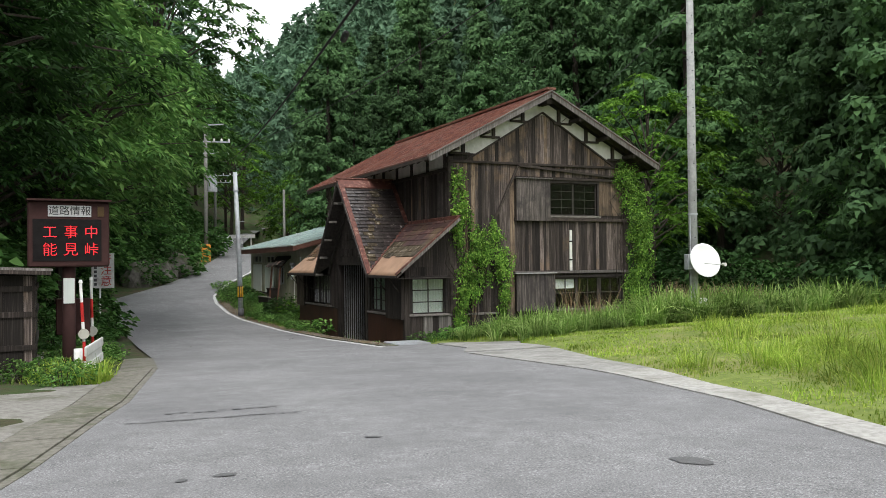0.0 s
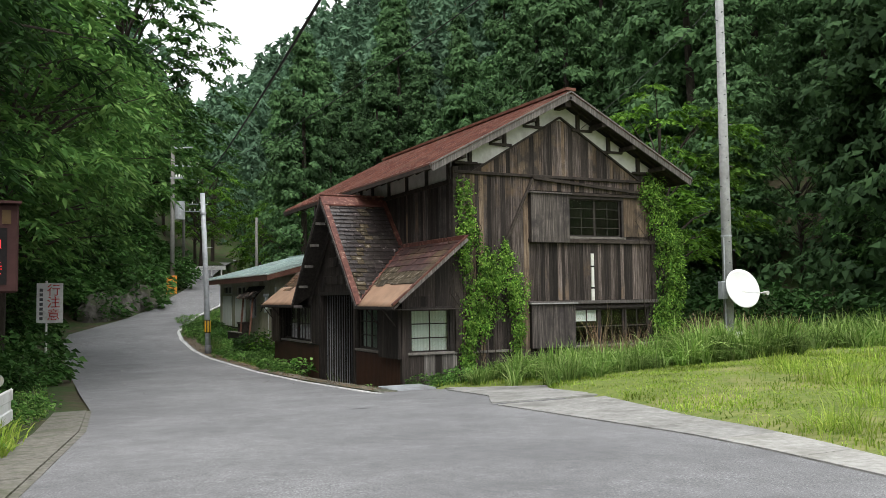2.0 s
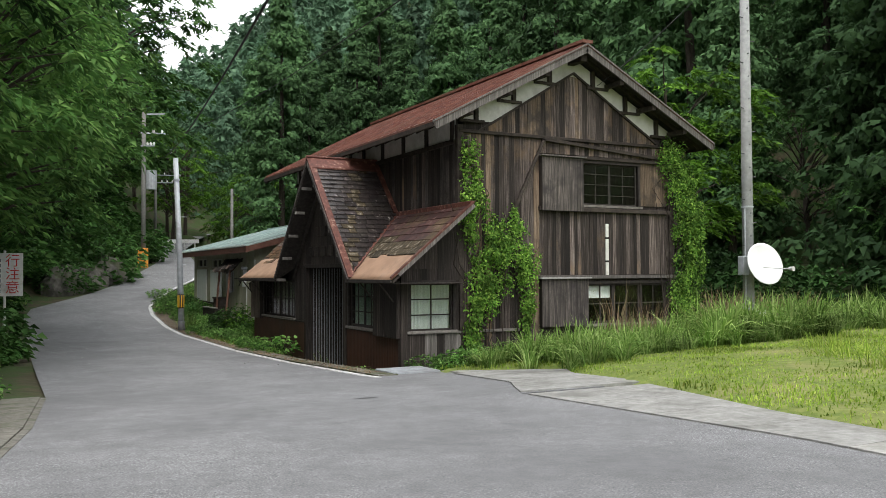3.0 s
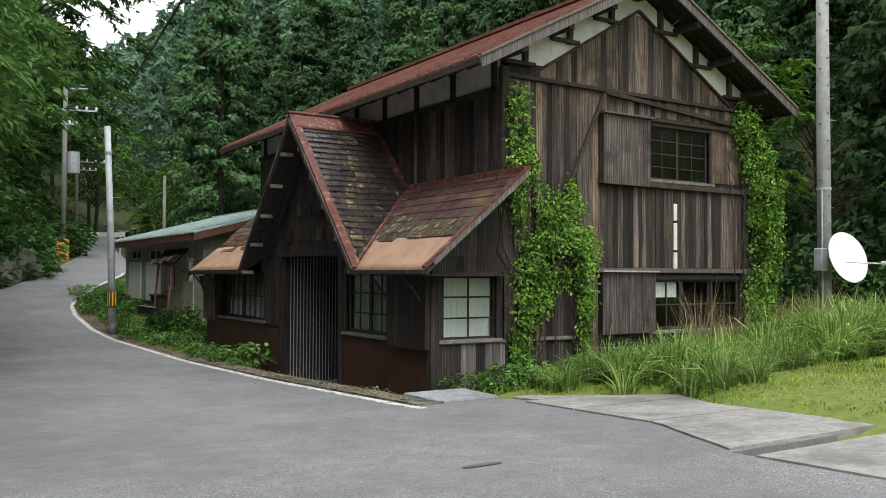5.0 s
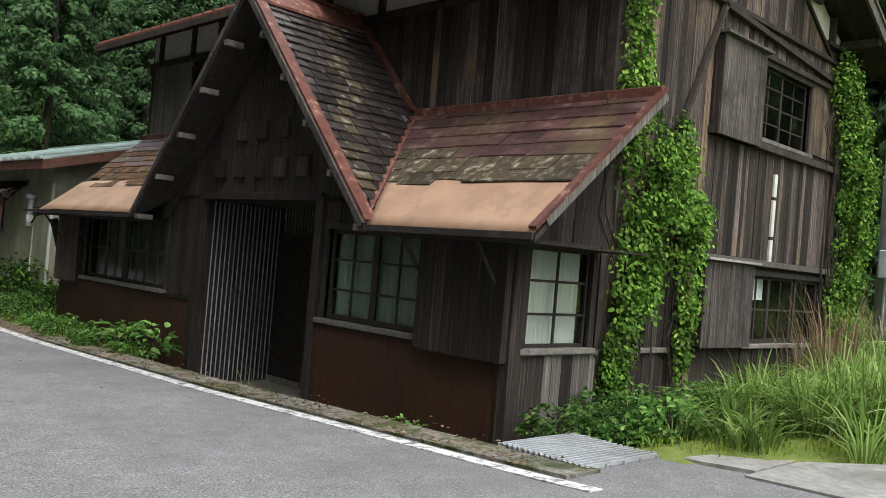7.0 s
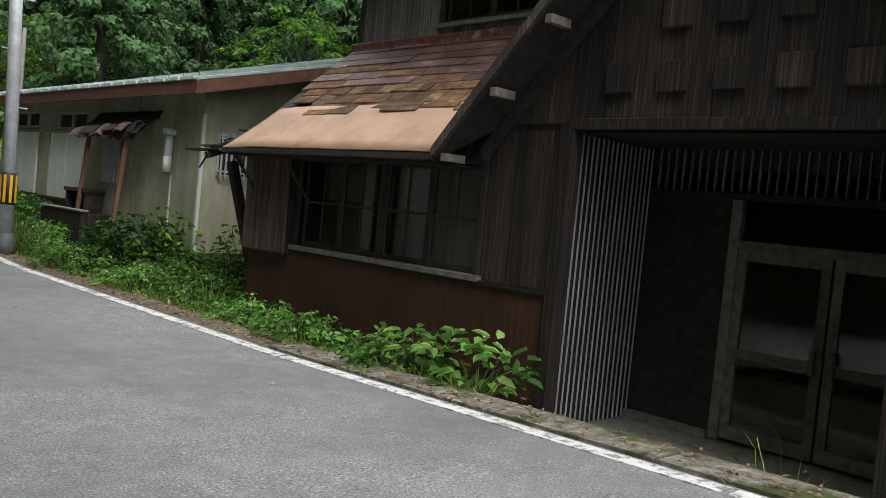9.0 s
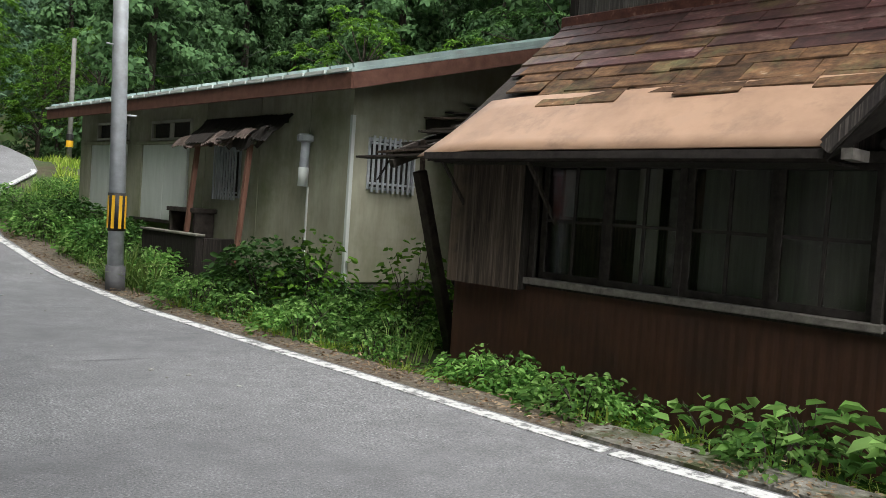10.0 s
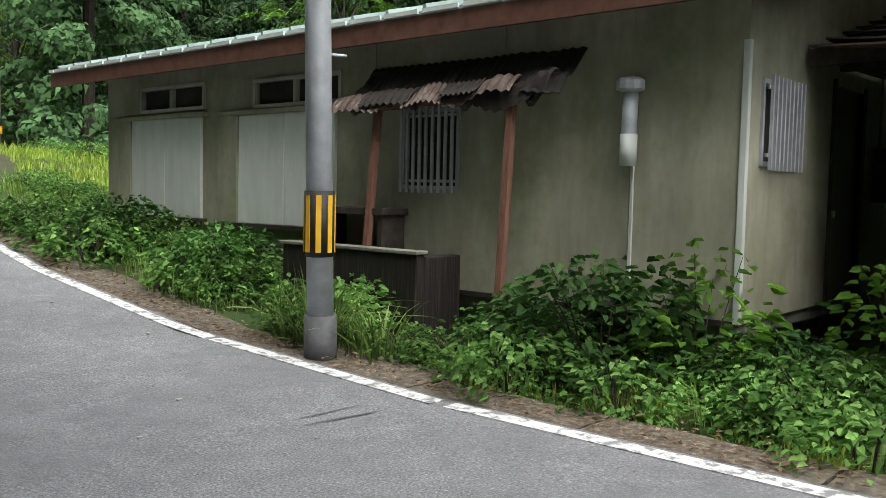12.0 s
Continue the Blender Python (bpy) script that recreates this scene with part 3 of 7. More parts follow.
for i, (px, py, w, l, t) in enumerate(((3.57, 4.2, 0.30, 0.22, -1.2), (2.12, 5.9, 0.16, 0.06, -0.4), (0.94, 5.21, 0.16, 0.1, 0.1),
                                      (0.69, 5.19, 0.10, 0.07, 0.7), (4.6, 13.3, 0.35, 0.1, 0.1), (5.61, 31.04, 0.56, 0.022, -0.1), (5.6, 31.17, 0.5, 0.015, 0.0), (4.85, 28.24, 0.85, 0.02, -0.12))):
    patch_on_road(px, py, w, l, t, i, M["asphalt_patch"], "road_stain", "dark stain or crack on the asphalt")
rr = random.Random(78)
for k in range(13):
    u = k / 12
    patch_on_road(0.6 + 1.35 * u, 7.47 - 0.14 * u + rr.uniform(-0.02, 0.02), rr.uniform(0.1, 0.24), rr.uniform(0.02, 0.045), -0.1 + rr.uniform(-0.1, 0.1), 40 + k, M["asphalt_patch"], "road_stain", "thin dark streak on the asphalt")
for k in range(9):
    u = k / 8
    patch_on_road(0.95 + 0.9 * u, 7.83 - 0.07 * u + rr.uniform(-0.03, 0.03), rr.uniform(0.08, 0.2), rr.uniform(0.03, 0.07), -0.1 + rr.uniform(-0.2, 0.2), 60 + k, M["asphalt_patch"], "road_stain", "thin dark streak on the asphalt")
rr = random.Random(77)
for k in range(46):
    y = rr.uniform(20, 36)
    x = rr.uniform(2.6, 6.0)
    bit = part("grit_stone", bmesh.new(), M["concrete"])
    bm = bmesh.new()
    bmesh.ops.create_icosphere(bm, subdivisions=1, radius=rr.uniform(0.008, 0.02), matrix=Matrix.Translation((x, y, float(road_z(y)) + 0.014)) @ Matrix.Diagonal((1.3, 0.9, 0.6, 1)))
    bm.to_mesh(bit.data)
    bm.free()
    tagged(bit, "small pale stone lying on the asphalt", "stone", "stones on the road")

# ---- the old timber house ----
HX0, HX1, HY0, HY1 = 8.55, 13.6, 18.4, 27.4
RIDGE_X, RIDGE_Z, EAVE_Z, EAVE_W, EAVE_E = 11.08, 5.66, 3.96, 7.82, 14.3
PX, PY0, PY1 = 7.4, 18.33, 27.45
BASE = -0.95


def roof_z(x):
    return RIDGE_Z - abs(x - RIDGE_X) * (RIDGE_Z - EAVE_Z) / (RIDGE_X - EAVE_W)


def hood_z(x):
    return 1.22 + 0.84 * (x - 7.0)


def porch_z(y):
    return 3.66 - 1.075 * abs(22.0 - y)


house = thing("timber_house", "abandoned two-storey timber house with rusted red roof", "house", at=(11, 23, BASE))


def boards(parent, axis_name, face, a0, a1, z0, z1, width, material, out, thick=0.022, seed=1, gap=0.004, tops=None):
    """Vertical boards on a wall face from a0 to a1; out is the way the face looks. tops gives the upper end where it slopes."""
    rr = random.Random(seed)
    a = a0
    while a < a1 - 0.01:
        w = min(width * rr.uniform(0.75, 1.25), a1 - a)
        if a1 - a - w < 0.05:
            w = a1 - a
        t = thick * rr.uniform(0.7, 1.3)
        lo, hi = face, face + out * t
        b0, b1 = a + gap / 2, a + w - gap / 2
        za = zb = z1
        if tops:
            za, zb = tops(b0), tops(b1)
        if min(za, zb) > z0 + 0.03:
            bm = box(min(lo, hi), max(lo, hi), b0, b1, z0, z1) if axis_name == "x" else box(b0, b1, min(lo, hi), max(lo, hi), z0, z1)
            if tops:
                for v in bm.verts:
                    if v.co.z > (z0 + z1) / 2:
                        c = v.co.y if axis_name == "x" else v.co.x
                        v.co.z = za if abs(c - b0) < abs(c - b1) else zb
            part("board", bm, material(rr) if callable(material) else material, parent)
        a += w


def old(rr):
    v = rr.random()
    return M["wood"] if v < 0.62 else M["wood_tan"] if v < 0.82 else M["wood_dark"]


def window(parent, axis_name, face, out, a0, a1, z0, z1, cols, rows, frame_mat, deep=0.05, bar=0.022, sash=2, label="", curtain=None, sill=True, rail=0.05):
    """A timber window in a wall: frame, sashes with glazing bars, panes, and a curtain behind."""
    win = new("window")
    win.parent = parent
    win.matrix_parent_inverse = Matrix.Translation(-parent.location)
    tagged(win, label)

    def put(b0, b1, c0, c1, d0, d1, nm, mt, bev=0.0, par=win):
        lo, hi = sorted((face + out * d0, face + out * d1))
        bm = box(lo, hi, b0, b1, c0, c1, bev) if axis_name == "x" else box(b0, b1, lo, hi, c0, c1, bev)
        return part(nm, bm, mt, par)

    win.location = (0, 0, 0)
    put(a0 - 0.05, a1 + 0.05, z1, z1 + 0.06, -deep, 0.045, "window_head", frame_mat)
    put(a0 - 0.05, a0, z0, z1, -deep, 0.035, "window_jamb", frame_mat)
    put(a1, a1 + 0.05, z0, z1, -deep, 0.035, "window_jamb", frame_mat)
    if sill:
        put(a0 - 0.08, a1 + 0.08, z0 - 0.05, z0, -deep, 0.07, "window_sill", M["frame_wood"], 0.006)
    w = (a1 - a0) / sash
    for s in range(sash):
        s0, s1 = a0 + s * w, a0 + (s + 1) * w
        d = -0.012 - 0.02 * (s % 2)
        sash_ob = put(s0, s0 + rail, z0, z1, d - 0.03, d, "sash", frame_mat)
        put(s1 - rail, s1, z0, z1, d - 0.03, d, "sash_stile", frame_mat)
        put(s0 + rail, s1 - rail, z0, z0 + rail, d - 0.03, d, "sash_rail", frame_mat)
        put(s0 + rail, s1 - rail, z1 - rail * 0.8, z1, d - 0.03, d, "sash_rail", frame_mat)
        for k in range(1, cols):
            b = s0 + w * k / cols
            put(b - bar / 2, b + bar / 2, z0 + rail, z1 - rail * 0.8, d - 0.022, d - 0.004, "glazing_bar", frame_mat)
        for k in range(1, rows):
            c = z0 + (z1 - z0) * k / rows
            put(s0 + rail, s1 - rail, c - bar / 2, c + bar / 2, d - 0.02, d - 0.006, "glazing_bar", frame_mat)
        for i in range(cols):
            for k in range(rows):
                pane = put(s0 + w * i / cols + 0.004, s0 + w * (i + 1) / cols - 0.004, z0 + (z1 - z0) * k / rows + 0.004, z0 + (z1 - z0) * (k + 1) / rows - 0.004, d - 0.017, d - 0.013, "pane", M["glass"])
                pane.visible_shadow = False
    if curtain:
        n = 60
        v = []
        for i in range(n + 1):
            b = a0 + (a1 - a0) * i / n
            wob = face + out * (-deep - 0.06 + 0.018 * math.sin(i * 1.35) + 0.008 * math.sin(i * 3.1))
            for c in (z0, z1):
                v.append((wob, b, c) if axis_name == "x" else (b, wob, c))
        fs = [(2 * i, 2 * i + 2, 2 * i + 3, 2 * i + 1) for i in range(n)]
        raw("curtain", v, fs, curtain, win, smooth=True)
    return win


def carcass(name, axis_name, face, out, a0, a1, z0, z1, holes, material, thick=0.1, parent=None):
    """A solid wall with real openings, behind the boards: panels between and over the holes (b0, b1, c0, c1)."""
    cuts = sorted({a0, a1, *(v for o in holes for v in o[:2])})
    lo, hi = sorted((face, face - out * thick))
    for b0, b1 in zip(cuts, cuts[1:]):
        spans, z = [], z0
        for o in sorted((o for o in holes if o[0] <= b0 + 1e-6 and o[1] >= b1 - 1e-6), key=lambda o: o[2]):
            spans.append((z, o[2]))
            z = o[3]
        spans.append((z, z1))
        for c0, c1 in spans:
            if c1 - c0 > 0.005:
                part(name, box(lo, hi, b0, b1, c0, c1) if axis_name == "x" else box(b0, b1, lo, hi, c0, c1), material, parent or house)


# walls behind the boards
UPWIN, LOWIN, SIDEWIN, CORNWIN = (11.32, 12.72, 2.64, 3.46), (11.42, 13.45, 0.32, 1.1), (9.05, 9.75, 0.3, 1.12), (7.56, 8.4, 0.32, 1.14)
carcass("wall_gable", "y", HY0 + 0.02, -1, HX0, HX1, BASE, 4.1, (UPWIN, LOWIN, SIDEWIN), M["wood_dark"])
carcass("wall_upper_west", "x", HX0 + 0.02, -1, HY0 + 0.02, HY1, 1.3, 4.15, ((24.7, 26.0, 2.7, 3.5),), M["wood_dark"])
carcass("wall_north", "y", HY1, 1, HX0, HX1, BASE, 4.1, (), M["wood_dark"])
carcass("wall_east", "x", HX1, 1, HY0 + 0.12, HY1 - 0.1, BASE, 4.1, (), M["wood_dark"])
for y0, y1, nm in ((HY0 + 0.02, HY0 + 0.12, "gable_fill"), (HY1 - 0.1, HY1, "gable_fill")):
    bm = slab([(HX0, y0, 4.1), (HX1, y0, 4.1), (HX1, y0, roof_z(HX1) - 0.14), (RIDGE_X, y0, RIDGE_Z - 0.14), (HX0, y0, roof_z(HX0) - 0.14)], y1 - y0, down=(0, 1, 0))
    part(nm, bm, M["plaster"], house, "off-white plaster in the gable")
NWIN, SWIN, DOOR = (24.12, 26.6, 0.3, 1.18), (19.4, 20.78, 0.3, 1.18), (20.95, 23.28, BASE, 1.45)
carcass("wall_porch", "x", PX + 0.02, -1, PY0, PY1, BASE, 1.5, (NWIN, SWIN, DOOR), M["wood_dark"])
carcass("wall_porch_south", "y", PY0 + 0.02, -1, PX + 0.02, HX0, BASE, 1.45, (CORNWIN,), M["wood_dark"])
carcass("wall_porch_north", "y", PY1, 1, PX + 0.1, HX0, BASE, 1.45, (), M["wood_dark"])
# inner floors and walls, coloured near-black to stand in for indoor shade
part("floor_inside", box(PX + 0.12, HX1 - 0.1, HY0 + 0.12, HY1 - 0.1, -0.88, -0.77), M["unlit_room"], house)
part("floor_upper", box(HX0 + 0.12, HX1 - 0.1, HY0 + 0.12, HY1 - 0.1, 1.5, 1.6), M["unlit_room"], house)
part("room_wall", box(9.6, 9.68, HY0 + 0.15, 20.5, BASE, 1.5), M["unlit_room"], house)
part("room_wall", box(9.4, 9.48, 23.6, 27.2, BASE, 1.5), M["unlit_room"], house)

# board cladding of the gable
TRIM_Z = 3.86


def gable_top(x):
    return min(5.17 - abs(x - 11.12) * 0.60, 5.12)


boards(house, "y", HY0 + 0.02, 9.0, 13.25, TRIM_Z + 0.05, 5.3, 0.10, old, -1, seed=2, tops=gable_top)
boards(house, "y", HY0 + 0.02, HX0, 10.3, BASE, TRIM_Z, 0.105, old, -1, seed=3, tops=None)
boards(house, "y", HY0 + 0.02, 10.3, 13.58, 3.6, TRIM_Z, 0.105, old, -1, seed=4)
boards(house, "y", HY0 + 0.02, 12.78, 13.58, 2.66, 3.52, 0.09, M["wood_tan"], -1, seed=5)
boards(house, "y", HY0 + 0.02, 10.3, 13.58, 1.28, 2.5, 0.095, lambda r: M["wood"] if r.random() < 0.55 else M["wood_dark"], -1, seed=6)
boards(house, "y", HY0 + 0.02, 11.42, 13.58, BASE, 0.27, 0.14, M["wood_dark"], -1, seed=7)
for z0, z1, x0, x1, d in ((TRIM_Z, TRIM_Z + 0.06, 8.55, 13.6, 0.06), (2.5, 2.58, 10.28, 13.62, 0.07), (3.52, 3.58, 11.2, 13.62, 0.06), (1.2, 1.27, 10.25, 13.65, 0.08)):
    part("rail", box(x0, x1, HY0 - d, HY0 + 0.02, z0, z1, 0.006), M["beam"] if z0 > 1.3 else M["wood_grey"], house)
for x in (HX0 + 0.03, HX1 - 0.03):
    part("corner_post", box(x - 0.06, x + 0.06, HY0 - 0.05, HY0 + 0.06, BASE, 4.0, 0.008), M["beam"], house)
part("brace", beam((10.36, HY0 - 0.05, 3.86), (13.55, HY0 - 0.05, 3.62), 0.05, 0.06), M["beam"], house)
part("brace", beam((9.65, HY0 - 0.05, 2.35), (10.4, HY0 - 0.05, 3.86), 0.05, 0.05), M["beam"], house)
for a, b in ((1.27, 1.52), (1.56, 1.98), (2.02, 2.28)):
    part("white_slat", box(11.86, 11.93, HY0 - 0.035, HY0 - 0.01, a, b), M["plaster"], house, "strip of white painted wood")


def shutter_box(x0, x1, z0, z1, seed, cap):
    ob = part("shutter_case", box(x0, x1, HY0 - 0.11, HY0 - 0.01, z0, z1, 0.006), M["wood_dark"], house)
    boards(ob, "y", HY0 - 0.112, x0, x1, z0, z1, 0.14, M["wood_shutter"], -1, 0.012, seed)
    part("cap", beam((x0 - 0.04, HY0 - 0.08, z1 + 0.02), (x1 + 0.04, HY0 - 0.08, z1 + 0.02), 0.2, 0.025), cap, ob)


shutter_box(10.3, 11.26, 2.5, 3.52, 8, M["wood_grey"])
shutter_box(10.28, 11.36, 0.3, 1.2, 9, M["concrete"])
window(house, "y", HY0 + 0.02, -1, *UPWIN, 2, 4, M["frame_dark"], label="wooden window with small panes, some missing", sash=2, bar=0.014, rail=0.035)
window(house, "y", HY0 + 0.02, -1, *LOWIN, 2, 2, M["frame_dark"], label="wide dusty window behind tall grass", sash=3)
window(house, "y", HY0 + 0.02, -1, *SIDEWIN, 2, 3, M["frame_dark"], label="curtained window behind ivy", sash=1, curtain=M["curtain"])
part("blind", box(11.5, 12.05, HY0 + 0.1, HY0 + 0.11, 0.82, 1.08), M["curtain"], house, "pale paper blind")

# boards of the upper west wall, its plaster band and studs
boards(house, "x", HX0 + 0.02, HY0 + 0.06, 24.65, 1.9, 3.66, 0.13, lambda r: M["wood_dark"] if r.random() < 0.55 else M["wood_shutter"] if r.random() < 0.7 else M["wood"], -1, seed=11)
boards(house, "x", HX0 + 0.02, 24.65, 26.05, 1.9, 2.66, 0.16, M["wood_grey"], -1, seed=12)
boards(house, "x", HX0 + 0.02, 26.05, HY1, 1.9, 3.66, 0.16, M["wood_grey"], -1, seed=13)
window(house, "x", HX0 + 0.02, -1, 24.7, 26.0, 2.7, 3.5, 2, 3, M["frame_dark"], label="upper window in the side wall")
part("plaster_band", box(HX0 - 0.01, HX0 + 0.02, HY0 + 0.05, HY1 - 0.05, 3.74, 4.17), M["plaster"], house, "off-white plaster band under the eaves")
part("rail", box(HX0 - 0.05, HX0 + 0.02, HY0 + 0.06, HY1, 3.66, 3.74), M["beam"], house)
y = HY0 + 0.1
while y < HY1:
    part("stud", box(HX0 - 0.05, HX0 + 0.02, y, y + 0.1, 3.7, 4.2), M["beam"], house)
    y += 1.03 if int(y * 10) % 2 else 0.78

# main roof: two slopes of rusted sheet with seams
RY0, RY1 = 17.88, 28.0
for sgn, xe in ((-1, EAVE_W), (1, EAVE_E)):
    zr, ze = RIDGE_Z, roof_z(xe)
    # dark sheet added below the slope, eave shade put into its colour
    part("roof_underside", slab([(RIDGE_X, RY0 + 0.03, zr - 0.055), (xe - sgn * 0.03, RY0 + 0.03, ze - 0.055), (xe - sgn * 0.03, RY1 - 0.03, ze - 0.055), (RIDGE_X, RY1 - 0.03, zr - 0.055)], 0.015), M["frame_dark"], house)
    slope = part("roof_slope", slab([(RIDGE_X, RY0, zr), (xe, RY0, ze), (xe, RY1, ze), (RIDGE_X, RY1, zr)], 0.05), M["rust_roof"], house, "rusted red sheet roofing")
    y = RY0 + 0.06
    while y < RY1:
        part("seam", beam((RIDGE_X, y, zr + 0.014), (xe, y, ze + 0.014), 0.022, 0.028), M["rust_roof"], slope)
        y += 0.3
    for y in (RY0 + 0.02, RY1 - 0.02):
        part("barge_board", beam((RIDGE_X, y, zr - 0.10), (xe, y, ze - 0.10), 0.035, 0.15), M["wood_grey"], house)
        part("barge_cap", beam((RIDGE_X, y - 0.01, zr - 0.02), (xe, y - 0.01, ze - 0.02), 0.06, 0.03), M["wood_grey"], house)
    part("eave_board", beam((xe, RY0, ze - 0.08), (xe, RY1, ze - 0.08), 0.03, 0.08), M["beam"], house)
    y = RY0 + 0.35
    while y < RY1 - 0.1:
        part("rafter", beam((RIDGE_X, y, zr - 0.1), (xe - sgn * 0.04, y, ze - 0.1), 0.05, 0.08), M["beam"], house)
        y += 0.46
    for k in range(1, 4):
        x = RIDGE_X + (xe - RIDGE_X) * (k * 0.25 + 0.02)
        part("purlin", beam((x, RY0 + 0.05, roof_z(x) - 0.2), (x, HY0 + 0.05, roof_z(x) - 0.2), 0.09, 0.09), M["beam"], house)
        xi = RIDGE_X + sgn * max(abs(x - RIDGE_X) - 0.52, 0.1)
        part("gable_tie", beam((x, HY0 - 0.03, roof_z(x) - 0.27), (xi, HY0 - 0.03, roof_z(x) - 0.27), 0.05, 0.05), M["beam"], house)
        part("gable_stud", box(xi + sgn * 0.16 - 0.035, xi + sgn * 0.16 + 0.035, HY0 - 0.05, HY0 + 0.02, roof_z(x) - 0.3, roof_z(xi + sgn * 0.16) - 0.12), M["beam"], house)
for sgn in (-1, 1):
    part("gable_rail", beam((11.12, HY0 - 0.02, 5.19), (11.12 + sgn * 2.2, HY0 - 0.02, 3.87), 0.04, 0.04), M["beam"], house)
part("ridge_cap", beam((RIDGE_X, RY0 - 0.01, RIDGE_Z + 0.03), (RIDGE_X, RY1, RIDGE_Z + 0.03), 0.24, 0.06), M["rust_roof"], house)
part("ridge_beam", beam((RIDGE_X, RY0 + 0.1, RIDGE_Z - 0.24), (RIDGE_X, HY0 + 0.1, RIDGE_Z - 0.24), 0.14, 0.16), M["beam"], house)

# lower hood roof: a sheet of slates with a tan metal edge
for y0, y1, nm in ((17.84, 19.75, "hood_south"), (24.3, 27.45, "hood_north")):
    south = nm == "hood_south"

    def v_lim(x, south=south):
        """Where the hood meets the porch gable."""
        return 22.0 - (3.66 - hood_z(x)) / 1.075 if south else 22.0 + (3.66 - hood_z(x)) / 1.075

    a = y0 if south else y1
    deck = part("hood_roof", slab([(7.0, a, 1.2), (8.56, a, hood_z(8.56) - 0.02), (8.56, v_lim(8.56), hood_z(8.56) - 0.02), (7.0, v_lim(7.0), 1.2)], 0.05), M["beam"], house, "lean-to roof of old slates with a tan metal edge")
    rr = random.Random(21 if south else 22)
    # thin sheet, slightly buckled; its northern end sags and curls
    v, f = [], []
    nv_, nu_ = 22, 5
    for i in range(nv_ + 1):
        for j in range(nu_ + 1):
            x = 6.98 + 0.57 * j / nu_
            y = a + (v_lim(x) - a) * i / nv_
            sag = 0.0 if south else max(0.0, 1 - i / 3.5) * (0.015 + 0.03 * (1 - j / nu_))
            if not south:
                y += (0.10 * (1 - j / nu_) ** 2 - 0.13 * (j / nu_)) * max(0.0, 1 - i / 3)
            v.append((x, y, 1.212 + (hood_z(x) - hood_z(6.98)) + 0.006 * noise.noise(Vector((x * 2.5, y * 1.8, 3.3))) - sag + 0.01))
    f = [(i * (nu_ + 1) + j, i * (nu_ + 1) + j + 1, (i + 1) * (nu_ + 1) + j + 1, (i + 1) * (nu_ + 1) + j) for i in range(nv_) for j in range(nu_)]
    sheet = raw("metal_edge", v, f, M["tan_sheet"], deck, "tan painted sheet metal", smooth=True)
    thick = sheet.modifiers.new("thickness", "SOLIDIFY")
    thick.thickness = 0.008
    row, x = 0, 7.50
    while x < 8.50:
        xt = x + (0.19 if south else 0.16)
        yy, stop = (y0 + 0.03, v_lim(x) - 0.02) if south else (v_lim(x) + 0.02, y1 - 0.04 - (0.2 * rr.random() if row < 3 else 0))
        while yy < stop - 0.02:
            w = min(rr.uniform(0.35, 0.9) if south else rr.uniform(0.14, 0.5) if row < 3 else rr.uniform(0.3, 1.1), stop - yy)
            if not (row < 2 and rr.random() < (0.04 if south else 0.05)) and not (not south and row == 0 and yy + w > 27.0):
                lift = (0.036 if row == 0 else 0.024) + rr.uniform(0, 0.012)
                x0 = x - rr.uniform(0.0, (0.06 if south else 0.09) if row < 2 else 0.02)
                if south:
                    mt = M["slate_moss"] if row in (0, 1) or (row == 2 and rr.random() < 0.5) else M["slate_red"]
                else:
                    mt = M["slate_rot"] if row < 3 or (row < 6 and rr.random() < 0.45) else M["slate_red"]
                ya, yb = yy, yy + w - 0.006
                za, zb = ya, yb
                if south and yb > stop - 0.03:
                    zb = v_lim(xt) - 0.02
                if not south and yy < v_lim(x) + 0.03:
                    za = v_lim(xt) + 0.02
                part("slate", slab([(x0, ya, hood_z(x0) + lift), (xt, za, hood_z(xt) + 0.012), (xt, zb, hood_z(xt) + 0.012), (x0 + rr.uniform(-0.02, 0.03) * (row < 3), yb, hood_z(x0) + lift)], 0.012), mt, deck)
            yy += w
        x += 0.155 if south else 0.118
        row += 1
    part("flashing", box(HX0 - 0.06, HX0 - 0.005, *(sorted((a, v_lim(8.5)))), hood_z(8.5) + 0.0, hood_z(8.5) + 0.1, 0.01), M["red_trim"], deck, "red painted flashing")
    lower = 0.0 if south else 0.07
    part("rake_board", beam((7.1, a - 0.5 * lower, 1.3 - lower), (8.56, a - 0.5 * lower, hood_z(8.56) - 0.03 - lower), 0.04, 0.07), M["wood_grey"] if south else M["beam"], deck)
    if south:
        part("rake_cap", beam((6.97, a + 0.01, 1.25), (8.56, a + 0.01, hood_z(8.56) + 0.035), 0.07, 0.03), M["red_trim"], deck)
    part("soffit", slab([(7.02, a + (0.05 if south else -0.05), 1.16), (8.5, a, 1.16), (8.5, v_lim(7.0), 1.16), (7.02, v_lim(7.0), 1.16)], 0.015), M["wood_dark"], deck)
    part("gutter_lip", beam((6.97, min(a, v_lim(7)), 1.19), (6.97, max(a, v_lim(7)), 1.19), 0.02, 0.05), M["frame_dark"], deck)
    for yb in ((18.45, 19.3) if south else (26.4, 27.3)):
        part("eave_brace", beam((7.38, yb, 0.72), (7.03, yb, 1.15), 0.02, 0.025), M["wood_dark"], house)
part("porch_end_fill", slab([(PX + 0.02, PY0 + 0.0, 1.4), (HX0, PY0 + 0.0, 1.4), (HX0, PY0, hood_z(HX0) - 0.06), (PX + 0.02, PY0, hood_z(PX) - 0.06)], 0.06, down=(0, 1, 0)), M["wood_dark"], house)
